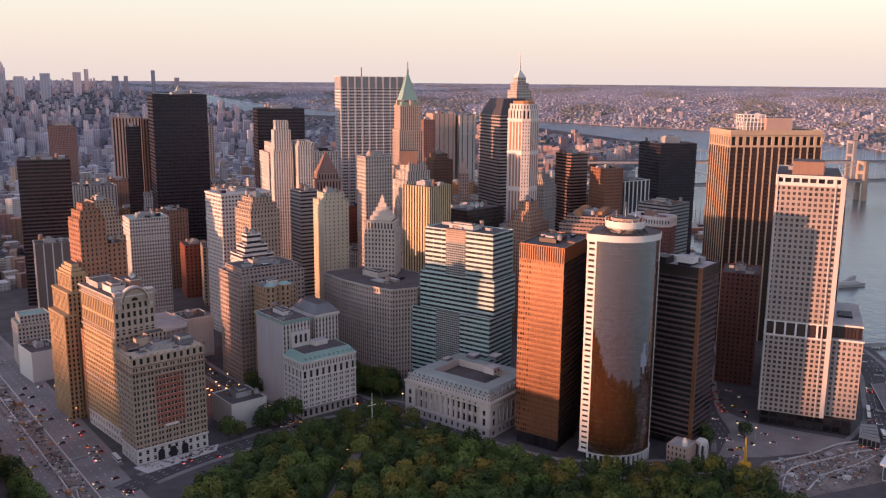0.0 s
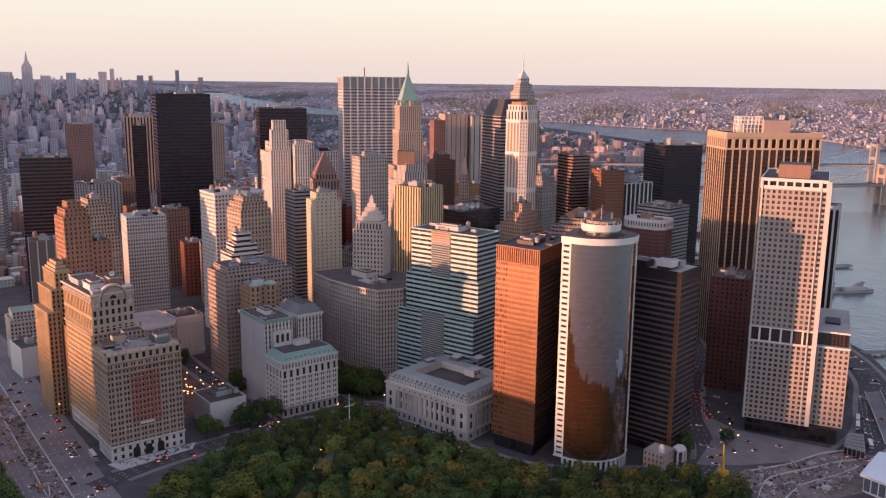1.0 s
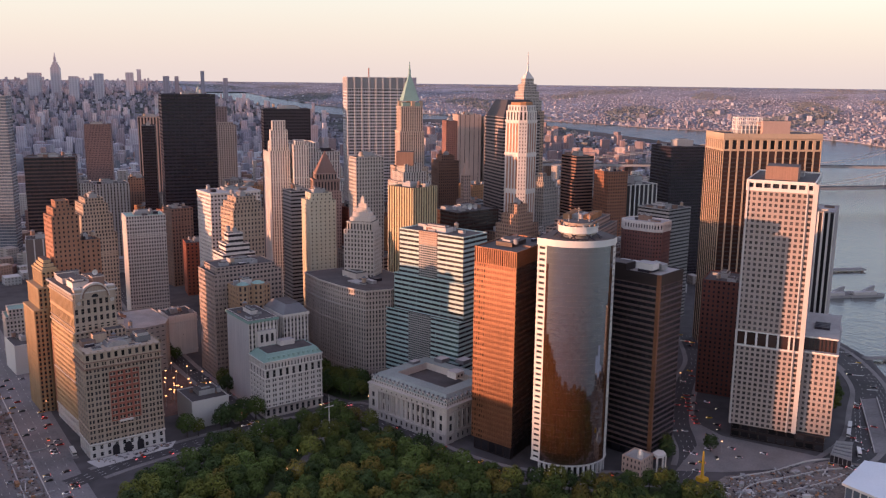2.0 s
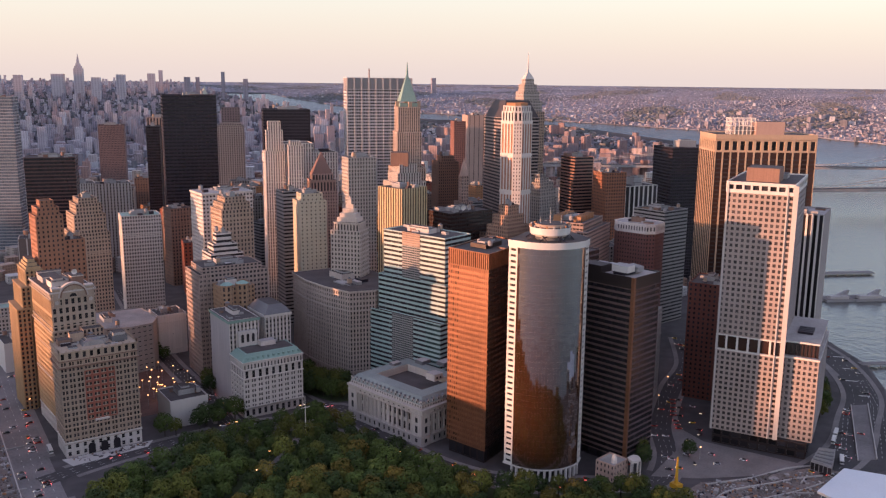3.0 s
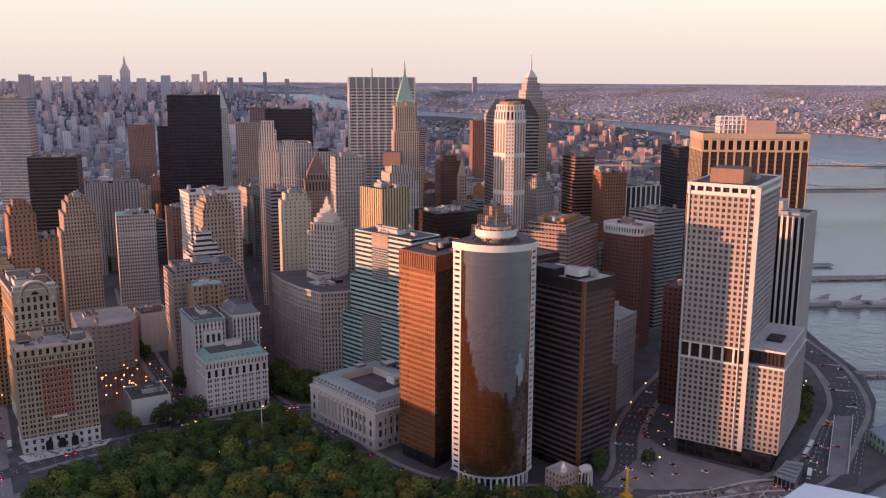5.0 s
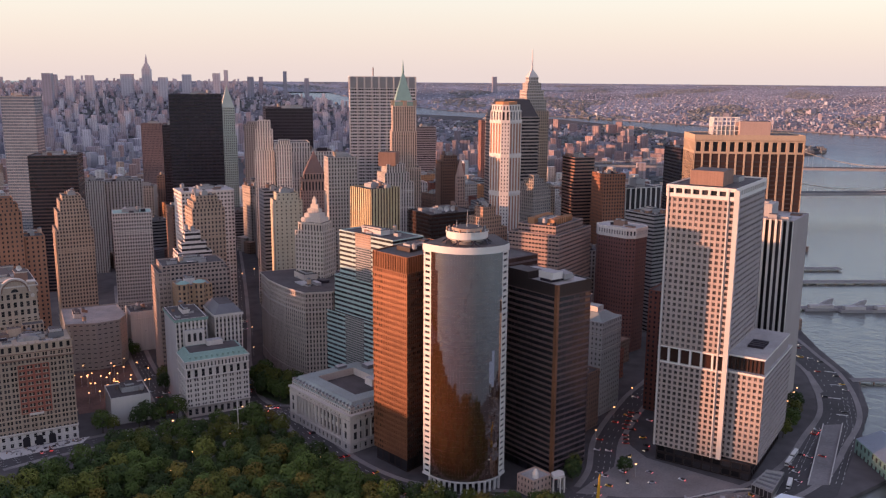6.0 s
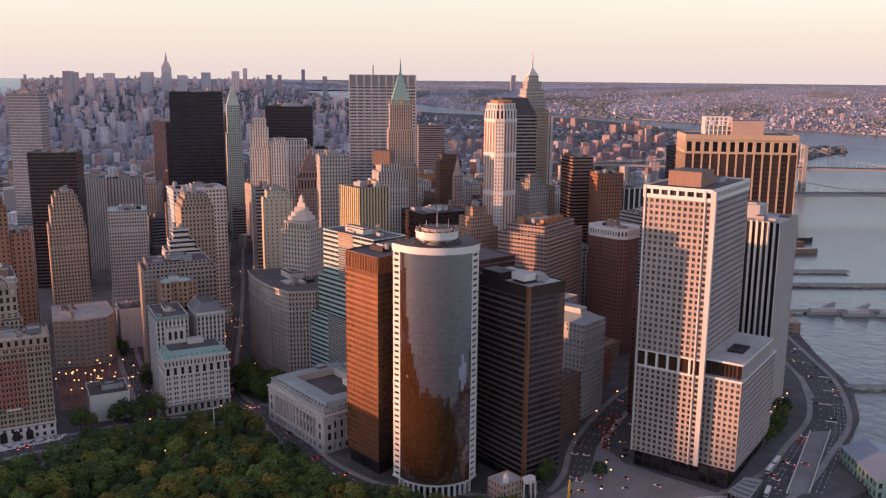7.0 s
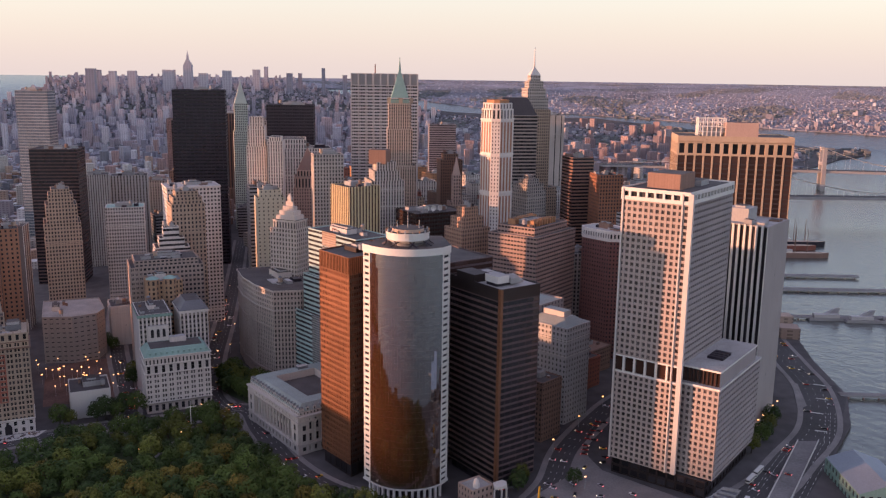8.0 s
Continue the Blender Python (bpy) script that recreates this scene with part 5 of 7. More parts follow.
def pine():
    b = thing("skyscraper", "slender brick skyscraper with lit stepped crown and needle", "building", 808, 811)
    fp = rect(792, 799, -8, 34, 30)
    tier(b, grow(fp, 8), 0, 120, S_TAN)
    tier(b, fp, 119, 214, S_TAN)
    z = 214
    for k, h in enumerate((14, 11, 9, 7)):
        fp = grow(fp, -2.6)
        tier(b, fp, z - 1, z + h, S_TAN | dict(wall=M_LIME, bay=2.4))
        z += h
    c = tuple(sum((Vector(p) for p in fp), Vector((0, 0))) / 4)
    tip = Shell()
    tip.taper(fp, [tuple(Vector(c) + (Vector(p) - Vector(c)) * 0.15) for p in fp], z, z + 9, M_WHITE)
    part("crown", tip, b)
    tip = Shell()
    tip.taper(rect(c[0] - 0.8, c[1] - 0.8, 0, 1.6, 1.6), rect(c[0] - 0.2, c[1] - 0.2, 0, 0.4, 0.4), z + 8, 288, M_WHITE)
    part("needle", tip, b)


pine()


def exchange_twenty():
    b = thing("skyscraper", "white stone tower with chamfered corners and rust panels", "building", 698, 692)
    r0 = rect(679, 666, 11, 30, 30)

    def cut(fp, k):
        out = []
        for i in range(4):
            p, q, r = Vector(fp[i - 1]), Vector(fp[i]), Vector(fp[(i + 1) % 4])
            out += [tuple(q + (p - q).normalized() * k), tuple(q + (r - q).normalized() * k)]
        return out

    fp = cut(r0, 6.5)
    rust = mat("rust_spandrels", (0.36, 0.17, 0.10), 0.6)
    side = spec(4.2, 60, 0.62, 0.92, 0.6, M_WHITE, rust)
    cham = spec(3.6, 3.9, 0.34, 0.5, 0.4, M_WHITE, G_DARK)
    tier(b, grow(r0, 5), 0, 92, S_STONE)
    for z0, z1 in ((91, 132), (134, 172), (174, 208)):
        tier(b, fp, z0, z1, [cham, side])
        lip = Shell()
        lip.prism(grow(fp, 0.5), z1 - 0.2, z1 + 2.2, M_WHITE, bottom=True)
        part("belt_course", lip, b)
    tier(b, grow(fp, -0.4), 208, 220, spec(4.2, 11, 0.5, 0.8, 1.0, M_WHITE, G_DARK))
    tier(b, cut(grow(r0, -2), 5), 219, 226, spec(4, 6, 0.4, 0.6, 0.6, M_WHITE, G_DARK))
    tier(b, cut(grow(r0, -5), 4), 225, 229, S_BLIND | dict(wall=M_ORANGE))


exchange_twenty()


def wall_sixty():
    b = thing("skyscraper", "dark banded tower with slate mansard top", "building", 745, 753)
    fp = rect(734, 766, -15, 50, 55)
    s = spec(4, 4.0, 1.0, 0.55, 0.5, mat("banded_stone", (0.36, 0.29, 0.26), 0.5), G_DARK)
    tier(b, fp, 0, 209, s)
    top = Shell()
    top.taper(grow(fp, -0.6), grow(fp, -10), 209, 229, mat("dark_slate", (0.060, 0.048, 0.048), 0.6, var=0.4))
    part("mansard_roof", top, b, "dark slate mansard")


wall_sixty()
block("office_tower", "pale stone shoulder wing of the stepped tower", 481, 815, -20, 16, 30, 181, spec(2.6, 3.9, 0.46, 0.8, 0.5, M_WHITE, G_DARK), steps=((4, 2),), units=0)
block("skyscraper", "pale stone tower with narrow stepped top", 463, 836, -20, 21, 22, 174, spec(2.8, 3.9, 0.42, 0.8, 0.5, M_WHITE, G_DARK), steps=((22, 1.4), (10, 2.2)), units=0)
equitable = block("office_tower", "pale stone block with tall window bays", 492, 900, -15, 84, 46, 166, spec(3.2, 4, 0.45, 0.8, 0.6, M_WHITE, G_DARK), units=4)
tier(equitable[0], rect(497, 899.5, -15, 50, 40), 165, 177, spec(3.2, 5.5, 0.45, 0.75, 0.6, M_WHITE, G_DARK))
block("office_tower", "plain black steel and glass slab", 521.5, 980, -20, 59, 40, 214, S_BLACK, units=4, tall=3)
block("skyscraper", "massive black steel tower with flat roof", 417.5, 1052, -14, 66, 46, 230.5, spec(5, 4.4, 0.9, 0.45, 0.35, M_DARK, G_BLACK), units=4, tall=3)
block("office_tower", "dark shrouded tower with rusty reflections", 247, 1007, -16, 53, 40, 162, spec(3, 4, 1.0, 0.6, 0.3, mat('rusty_mesh', (0.085, 0.045, 0.040), 0.6), G_BLACK), units=6, tall=3)
block("skyscraper", "pale blue glass tower", 234, 1280, -26, 46, 26, 224, S_GLASS, units=2)
block("office_tower", "grey stone tower with tall ribbed top", 503.5, 720, -10, 30, 22, 174, spec(3.0, 3.8, 0.46, 0.62, 0.5, M_LIME, G_DARK), units=4)
block("office_building", "pale office block with plain yellow-grey walls", 441, 702, -8, 27, 24, 136, spec(4.2, 3.8, 0.26, 0.4, 0.3, mat("cream_brick", (0.52, 0.45, 0.33), var=0.3, streak=0.3), G_DARK), steps=((7, 3),), units=2)
block("office_building", "white tower with green-edged flat roof", 368, 768, 0, 52, 36, 141, spec(3.4, 3.9, 0.56, 0.5, 0.4, M_WHITE, G_DARK), roof=M_ROOFL, units=7, band=(1.4, 0.6, M_WHITE))
block("office_building", "tan brick building with crowned attic storeys", 362, 698, 0, 30, 30, 134, spec(3.2, 3.9, 0.45, 0.6, 0.5, M_TAN, G_DARK), steps=((6, 2), (5, 3)), units=5)
block("office_building", "white stepped building with ribbon windows", 344, 680, -2, 30, 26, 98, S_WHITEB | dict(wall=M_WHITE, floor=4.2), steps=((8, 4), (9, 4)), units=2)
block("office_building", "pale stone building with green roof", 317, 876, -8, 40, 32, 108, spec(2.7, 3.9, 0.5, 0.58, 0.4, M_WHITE, G_DARK), roof=M_GREEN, units=5)
block("stepped_tower", "tan stone tower with stepped crown", 256, 812, 0, 34, 42, 104, S_TAN, steps=((18, 2.5), (10, 3), (5, 3)), units=2)
block("office_building", "grey stone office block", 446, 752, -5, 22, 24, 140, S_GREYB, units=3)
cube_tower = block("office_tower", "white tower with brown square top", 574, 744, -8, 36, 36, 142, S_WHITE, steps=((10, 4), (9, 3.5)), units=0)
cube = Shell()
cube.prism(rect(576, 758, -38, 19, 18), 159, 174, M_BROWN, M_ROOF)
part("square_head", cube, cube_tower[0], "plain brown brick head")
block("office_tower", "brown brick tower with stepped roof", 713, 868, -15, 28, 28, 149, S_BROWN, steps=((7, 5),), units=1)


def temple_tower():
    b = thing("office_tower", "brick tower with tall stone pyramid roof", "building", 530, 849)
    rose = mat("rose_stone", (0.45, 0.30, 0.245), var=0.35)
    foot = rect(514, 834, -18, 32, 30)
    fp = grow(foot, -4.2)
    tier(b, foot, 0, 126, S_TAN | dict(wall=rose, wf=0.4, hf=0.5))
    tier(b, grow(foot, -1.5), 125, 139, spec(3.6, 13, 0.5, 0.8, 1.4, rose, G_DARK), band=(1.2, 0.6, rose))
    tier(b, fp, 138, 146, spec(3.6, 7, 0.5, 0.7, 0.8, rose, G_DARK))
    sh = Shell()
    c = tuple(sum((Vector(p) for p in fp), Vector((0, 0))) / 4)
    sh.taper(grow(fp, -0.4), [c] * 4, 145.5, 171, mat("rose_stone_roof", (0.25, 0.15, 0.12), var=0.35))
    part("pyramid_roof", sh, b, "brown stone pyramid")


temple_tower()


def spire_tower(x, y, w, body, tip, m, label, spread=0.45):
    b = thing("spire_tower", label, "building", x, y)
    fp = rect(x - w / 2, y - w / 2, -10, w, w)
    tier(b, grow(fp, w * spread), 0, body * 0.78, S_STONE | dict(wall=m))
    tier(b, fp, body * 0.77, body, S_STONE | dict(wall=m))
    sh = Shell()
    c = tuple(sum((Vector(p) for p in fp), Vector((0, 0))) / 4)
    sh.taper(grow(fp, -0.5), [c] * 4, body - 0.5, tip, m)
    part("spire", sh, b)


spire_tower(694.4, 788, 9, 140, 162, M_PINK, "slim brick tower with pointed roof")
spire_tower(560, 1314, 21, 205, 240, mat("pale_green_terracotta", (0.50, 0.50, 0.41), var=0.25), "pale gothic tower with pointed green spire", 0.1)

# ---- round the tunnel mouth ----
block("low_building", "windowless pale box beside the tunnel mouth", 263, 545, 0, 28, 32, 21, S_BLIND | dict(wall=M_CONC), units=3)


def garage():
    b = thing("parking_garage", "rounded concrete garage with flat pale roof", "building", 270, 712)
    fp = [(248, 690), (272, 682), (292, 686), (300, 702), (298, 745), (250, 748)]
    tier(b, fp, 0, 42, spec(5, 4.2, 0.5, 0.2, 0.4, mat("garage_concrete", (0.33, 0.285, 0.255), var=0.25, streak=0.35), G_DARK), roof=mat("garage_roof", (0.30, 0.27, 0.25), 0.9, var=0.4, big=0.08))
    plant(b, fp, 42, rng, M_CONC, 4, 4)


garage()
block("low_building", "white low block with dark entrance", 306, 720, 0, 26, 30, 38, S_BLIND | dict(wall=M_WHITE), units=4)



def bpc_shade_tower():
    """Unseen residential towers west of the avenue, added for their long shadow on the square."""
    b = thing("apartment_tower", "unseen tan brick apartment tower added west of the avenue for shade", "building", 50, 468)
    # lengths and heights set by where the shade has to fall
    tier(b, rect(50, 514, 0, 34, 92), 0, 82, S_BUFF)
    tier(b, rect(50, 468, 0, 34, 46), 0, 54, S_BUFF)
    tier(b, rect(44, 640, 2, 34, 190), 0, 24, S_RED)


bpc_shade_tower()

# ---- streets ----
def inside(p, poly):
    x, y = p
    hit = False
    for i in range(len(poly)):
        (ax, ay), (bx, by) = poly[i - 1], poly[i]
        if (ay > y) != (by > y) and x < (bx - ax) * (y - ay) / (by - ay) + ax:
            hit = not hit
    return hit


def off_line(p, line):
    best = 1e9
    for a, b in zip(line, line[1:]):
        a, b, q = Vector(a), Vector(b), Vector(p)
        t = max(0, min(1, (q - a).dot(b - a) / (b - a).length_squared))
        best = min(best, (q - a.lerp(b, t)).length)
    return best


def ribbon(name, label, line, width, z0, z1, m, category="road", parent=None):
    """A strip of ground along a line, with edges down to z0."""
    left, right = [], []
    pts = [Vector(p) for p in line]
    for i, p in enumerate(pts):
        d = (pts[min(i + 1, len(pts) - 1)] - pts[max(i - 1, 0)]).normalized()
        n = Vector((-d.y, d.x)) * width / 2
        left.append(p + n)
        right.append(p - n)
    sh = Shell()
    for i in range(len(pts) - 1):
        a, b, c, d = right[i], right[i + 1], left[i + 1], left[i]
        sh.quads([[(*a, z1), (*b, z1), (*c, z1), (*d, z1)], [(*a, z0), (*b, z0), (*b, z1), (*a, z1)], [(*c, z0), (*d, z0), (*d, z1), (*c, z1)]], m)
    ob = new(name, sh.mesh(name, weld=True))
    return tagged(ob, label, category, kind="structure")


def smooth(line, n=6):
    """More points along a line, bent through its corners."""
    pts = [Vector(line[0])] + [Vector(p) for p in line] + [Vector(line[-1])]
    out = []
    for i in range(1, len(pts) - 2):
        p0, p1, p2, p3 = pts[i - 1:i + 3]
        for k in range(n):
            t = k / n
            out.append(0.5 * ((2 * p1) + (p2 - p0) * t + (2 * p0 - 5 * p1 + 4 * p2 - p3) * t * t + (3 * p1 - p0 - 3 * p2 + p3) * t ** 3))
    return out + [pts[-2]]


def flat(name, label, outline, m, z0, z1, category="pavement"):
    sh = Shell()
    sh.prism(outline, z0, z1, m)
    return tagged(new(name, sh.mesh(name, weld=True)), label, category, kind="structure")


ROADS = {
    "avenue": (smooth([(166, 400), (168, 520), (172, 660), (178, 860), (182, 1200)]), 22),
    "avenue west": (smooth([(128, 420), (132, 520), (136, 660), (142, 860), (146, 1200)]), 17),
    "battery place": (smooth([(168, 505), (212, 516), (262, 521), (300, 522), (345, 514), (384, 516), (386, 470), (390, 408), (405, 362), (428, 338), (462, 312), (492, 292), (530, 312), (572, 356), (640, 405), (700, 440), (760, 500)]), 15),
    "broadway": (smooth([(372, 520), (368, 560), (384, 640), (418, 760), (466, 940), (532, 1200)]), 15),
    "greenwich": (smooth([(300, 522), (306, 580), (308, 690), (318, 820), (340, 1000)]), 12),
    "whitehall street": (smooth([(492, 292), (520, 400), (560, 470), (590, 540)]), 11),
    "waterfront road": (smooth([(560, 240), (640, 250), (706, 280), (765, 312), (824, 370), (862, 430), (930, 540), (1060, 740), (1280, 990)]), 24),
}
for num, (key, (line, wide)) in enumerate(ROADS.items()):
    lift = 0.06 + 0.005 * num
    ribbon("road", "dark asphalt city street with worn lanes", line, wide, -0.5, lift, M_ROADL if "avenue" in key else M_ASPHALT)
    others = [(l2, w2) for k2, (l2, w2) in ROADS.items() if k2 != key]
    for side in (-1, 1):
        off, runs = [], []
        for i, p in enumerate(line):
            d = (line[min(i + 1, len(line) - 1)] - line[max(i - 1, 0)]).normalized()
            q = p + Vector((-d.y, d.x)) * side * (wide / 2 + 2.0)
            if any(off_line(q, l2) < w2 / 2 + 3.5 for l2, w2 in others):
                runs.append(off)
                off = []
            else:
                off.append(q)
        for run in (*runs, off):
            if len(run) > 1:
                ribbon("pavement", "pale concrete pavement with a kerb along the street", run, 4.0, -0.5, 0.2 + 0.005 * num, M_PAVE, "pavement")
    dash = Shell()
    for i in range(len(line) - 1):
        p, q = line[i], line[i + 1]
        n = max(1, int((q - p).length / 9))
        d = (q - p).normalized()
        s = Vector((-d.y, d.x))
        for k in range(n):
            c = p.lerp(q, (k + 0.3) / n)
            for o in (-wide / 4, 0, wide / 4):
                e = c + s * o
                a, b = e - d * 1.6, e + d * 1.6
                dash.quads([[(*(a - s * 0.12), lift + 0.006), (*(b - s * 0.12), lift + 0.006), (*(b + s * 0.12), lift + 0.006), (*(a + s * 0.12), lift + 0.006)]], M_PAINT)
    tagged(new("lane_marking", dash.mesh("lane_marking")), "faded white lane dashes on the street", "road marking", kind="stuff")

flat("road", "wide dark asphalt apron along the quay", [(600, 230), (640, 220), (723, 266), (760, 290), (834, 346), (852, 372), (826, 395), (790, 352), (735, 310), (690, 286), (640, 262), (612, 246)], M_ASPHALT, -0.5, 0.055, "road")
flat("pavement", "pale walled strip of road works between the carriageways", [(637, 239), (650, 233), (744, 294), (730, 300)], M_ROADL, -0.5, 0.32)
flat("pavement", "pale traffic island between two lanes", [(779, 345), (791, 347), (824, 387), (822, 391)], M_PAVE, -0.5, 0.3)
bars = Shell()
for (x0, y0), (x1, y1), deep in (((783, 338), (790, 330), 1.6), ((758, 310), (764, 304), 1.6), ((837, 382), (846, 371), 1.6), ((812, 357), (818, 350), 1.2)):
    d = (Vector((x1, y1)) - Vector((x0, y0))).normalized()
    s = Vector((-d.y, d.x)) * deep
    bars.quads([[(x0, y0, 0.13), (x1, y1, 0.13), (x1 - s.x, y1 - s.y, 0.13), (x0 - s.x, y0 - s.y, 0.13)]], M_PAINT)
for off in (-3.2, 0.0, 3.4):
    for a, c in (((655, 232), (748, 288)), ((748, 288), (800, 332)), ((646, 257), (726, 303))):
        p, q = Vector(a), Vector(c)
        d = (q - p).normalized()
        s = Vector((-d.y, d.x))
        n = int((q - p).length / 8)
        for k in range(n):
            o = p.lerp(q, k / n) + s * off
            bars.quads([[(*(o - s * 0.12), 0.12), (*(o + d * 4 - s * 0.12), 0.12), (*(o + d * 4 + s * 0.12), 0.12), (*(o + s * 0.12), 0.12)]], M_PAINT)
tagged(new("lane_marking", bars.mesh("lane_marking")), "white stop bars and lane lines on the quay road", "road marking", kind="stuff")


flat("pavement", "broad construction strip of pale slabs in the avenue", [(139, 430), (154, 430), (160, 660), (166, 900), (148, 900), (142, 660)], M_EARTH, -0.5, 0.12)
flat("pavement", "pale paved forecourt before the office block", [(190, 518), (240, 523), (246, 532), (186, 532)], M_CONC, -0.5, 0.25)
# red tint of the plaza stands for the warm light of its lamps
flat("ground", "tram and tunnel plaza of worn asphalt coloured reddish as if lamplit", [(244, 580), (303, 580), (303, 684), (248, 680)], mat("lamplit_red_asphalt", (0.13, 0.075, 0.06), 0.9, var=0.7, big=0.05, fine=0.5, streak=0), -0.5, 0.05)
flat("park_ground", "shaded lawn and earth under the park trees", [(200, 468), (292, 503), (366, 500), (374, 470), (381, 408), (398, 356), (420, 332), (455, 303), (482, 283), (478, 240), (440, 190), (330, 236), (232, 306), (152, 388)], M_GRASS, -0.5, 0.22, "lawn")
flat("pavement", "small round green with stone edge", [(388, 528), (404, 524), (410, 545), (398, 580), (384, 596), (376, 560)], M_GRASS, -0.5, 0.24)
flat("pavement", "paved plaza beside the waterfront tower", [(500, 300), (545, 318), (580, 352), (574, 318), (600, 256), (560, 262), (525, 280)], M_PAVE, -0.5, 0.18)
flat("ground", "bare earth of a building site by the ferry", [(480, 236), (560, 208), (622, 222), (600, 250), (560, 260), (520, 276), (494, 272)], M_EARTH, -0.5, 0.3)
ribbon("park_path", "grey path between the park trees", [(334, 480), (300, 447), (257, 409), (215, 372)], 6, -0.4, 0.3, M_PAVE, "path")
ribbon("park_path", "grey path along the park edge", smooth([(220, 470), (300, 494), (360, 488), (372, 420), (400, 350), (450, 295)]), 4, -0.4, 0.3, M_PAVE, "path")


# ---- trees ----
def leaf_mat(name, col):
    return mat(name, col, 0.7, var=0.3, big=0.2, fine=1.5, bump=0, streak=0, island=0.4, piece=0.7, spec=0.1)


LEAVES = [leaf_mat("leaves_green", (0.076, 0.108, 0.027)), leaf_mat("leaves_dark", (0.048, 0.073, 0.024)), leaf_mat("leaves_olive", (0.112, 0.120, 0.027)), leaf_mat("leaves_autumn", (0.150, 0.118, 0.027))]
M_BARK = mat("bark", (0.07, 0.055, 0.045), 0.9)


def tree(x, y, z, kind, seed):
    """Trunk, limbs and a crown of many leaf sprays in uneven clumps."""
    r = random.Random(seed)
    b = thing("tree", ("broad green park tree with dense crown", "dark green park tree in shade", "olive green tree with thinning crown", "tree with yellow-brown autumn leaves")[kind], "tree", x, y, z, group="park trees")
    h = 13 + 3 * r.random()
    tr = Shell()

    def limb(p, q, r0, r1):
        p, q = Vector(p), Vector(q)
        d = (q - p).normalized()
        s = d.orthogonal().normalized()
        t = d.cross(s)
        ring = [[c + (s * math.cos(a) + t * math.sin(a)) * rad for a in (0, 1.257, 2.513, 3.77, 5.027)] for c, rad in ((p, r0), (q, r1))]
        for i in range(5):
            tr.quads([[ring[0][i], ring[0][(i + 1) % 5], ring[1][(i + 1) % 5], ring[1][i]]], M_BARK)

    limb((x, y, z), (x, y, z + h * 0.4), 0.4, 0.26)
    clumps = []
    for i in range(6):
        a, rad = i * 1.047 + r.random() * 0.6, 2.0 + 1.8 * r.random()
        tip = (x + rad * math.cos(a), y + rad * math.sin(a), z + h * (0.55 + 0.25 * r.random()))
        limb((x, y, z + h * (0.28 + 0.1 * r.random())), tip, 0.2, 0.07)
    part("trunk", tr, b)
    cr = Shell()
    quads = []
    mid = Vector((x, y, z + h * 0.52))
    lobes = [(mid + Vector((0, 0, h * 0.06)), 3.4)]
    for i in range(17):
        a, v = i * 2.4 + r.random() * 0.5, -0.45 + 1.4 * (i + 0.5) / 17
        reach = 4.0 * math.sqrt(max(0.05, 1 - v * v)) * (0.85 + 0.3 * r.random())
        lobes.append((mid + Vector((reach * math.cos(a), reach * math.sin(a), h * 0.33 * v)), 1.55 + 0.75 * r.random()))
    for c, size in lobes:
        for k in range(105):
            o = Vector((r.gauss(0, 1), r.gauss(0, 1), r.gauss(0, 1))).normalized() * size * (0.88 + 0.2 * r.random())
            p = c + o
            if any((p - c2).length < s2 * 0.8 for c2, s2 in lobes if c2 is not c):
                continue
            n = (o.normalized() + (p - mid).normalized() * 0.8 + Vector((r.gauss(0, 0.12), r.gauss(0, 0.12), r.gauss(0.1, 0.12)))).normalized()
            s = Matrix.Rotation(r.random() * 6.283, 3, n) @ n.orthogonal().normalized()
            t = n.cross(s)
            w = 0.26 + 0.2 * r.random()
            quads.append([p - s * w - t * w * 0.6, p + s * w - t * w * 0.6, p + s * w * 0.7 + t * w * 0.7, p - s * w * 0.7 + t * w * 0.7])
    cr.quads(np.array([[list(v) for v in q] for q in quads]), LEAVES[kind])
    ob = new("crown", cr.mesh("crown", (x, y, z)))
    ob.parent = b
    return b


PARK = [(202, 470), (292, 500), (360, 497), (366, 470), (372, 408), (392, 352), (418, 326), (452, 298), (476, 282), (474, 240), (440, 195), (330, 240), (235, 310), (156, 390)]


tree_rng = random.Random(11)
spots = []
for _ in range(9000):
    p = (tree_rng.uniform(150, 480), tree_rng.uniform(190, 502))
    if inside(p, PARK) and off_line(p, [(340, 486), (300, 447), (257, 409), (215, 372)]) > 6 and all(math.dist(p, q) > 9.0 for q in spots) and math.dist(p, (338, 477)) > 8:
        spots.append(p)
for _ in range(600):
    p = (tree_rng.uniform(374, 412), tree_rng.uniform(522, 598))
    if inside(p, [(388, 528), (404, 524), (410, 545), (398, 580), (384, 596), (376, 560)]) and all(math.dist(p, q) > 6.5 for q in spots):
        spots.append(p)
for p in [(286, 536), (294, 533), (280, 533), (300, 540), (308, 536), (262, 531), (255, 534), (312, 600), (314, 612), (306, 704), (300, 712), (508, 314), (514, 322), (544, 306), (700, 306), (712, 312), (722, 320), (735, 330), (684, 298)]:
    spots.append(p)
for k in range(26):
    spots.append((112 + 8 * tree_rng.random(), 430 + 9 * k))
protos = [tree(*spots[i], 0.2, i % 4, 40 + i) for i in range(8)]
grove = {}
order = sorted(spots[8:], key=lambda p: (p[1] < 330, p[1] + 0.4 * p[0]))
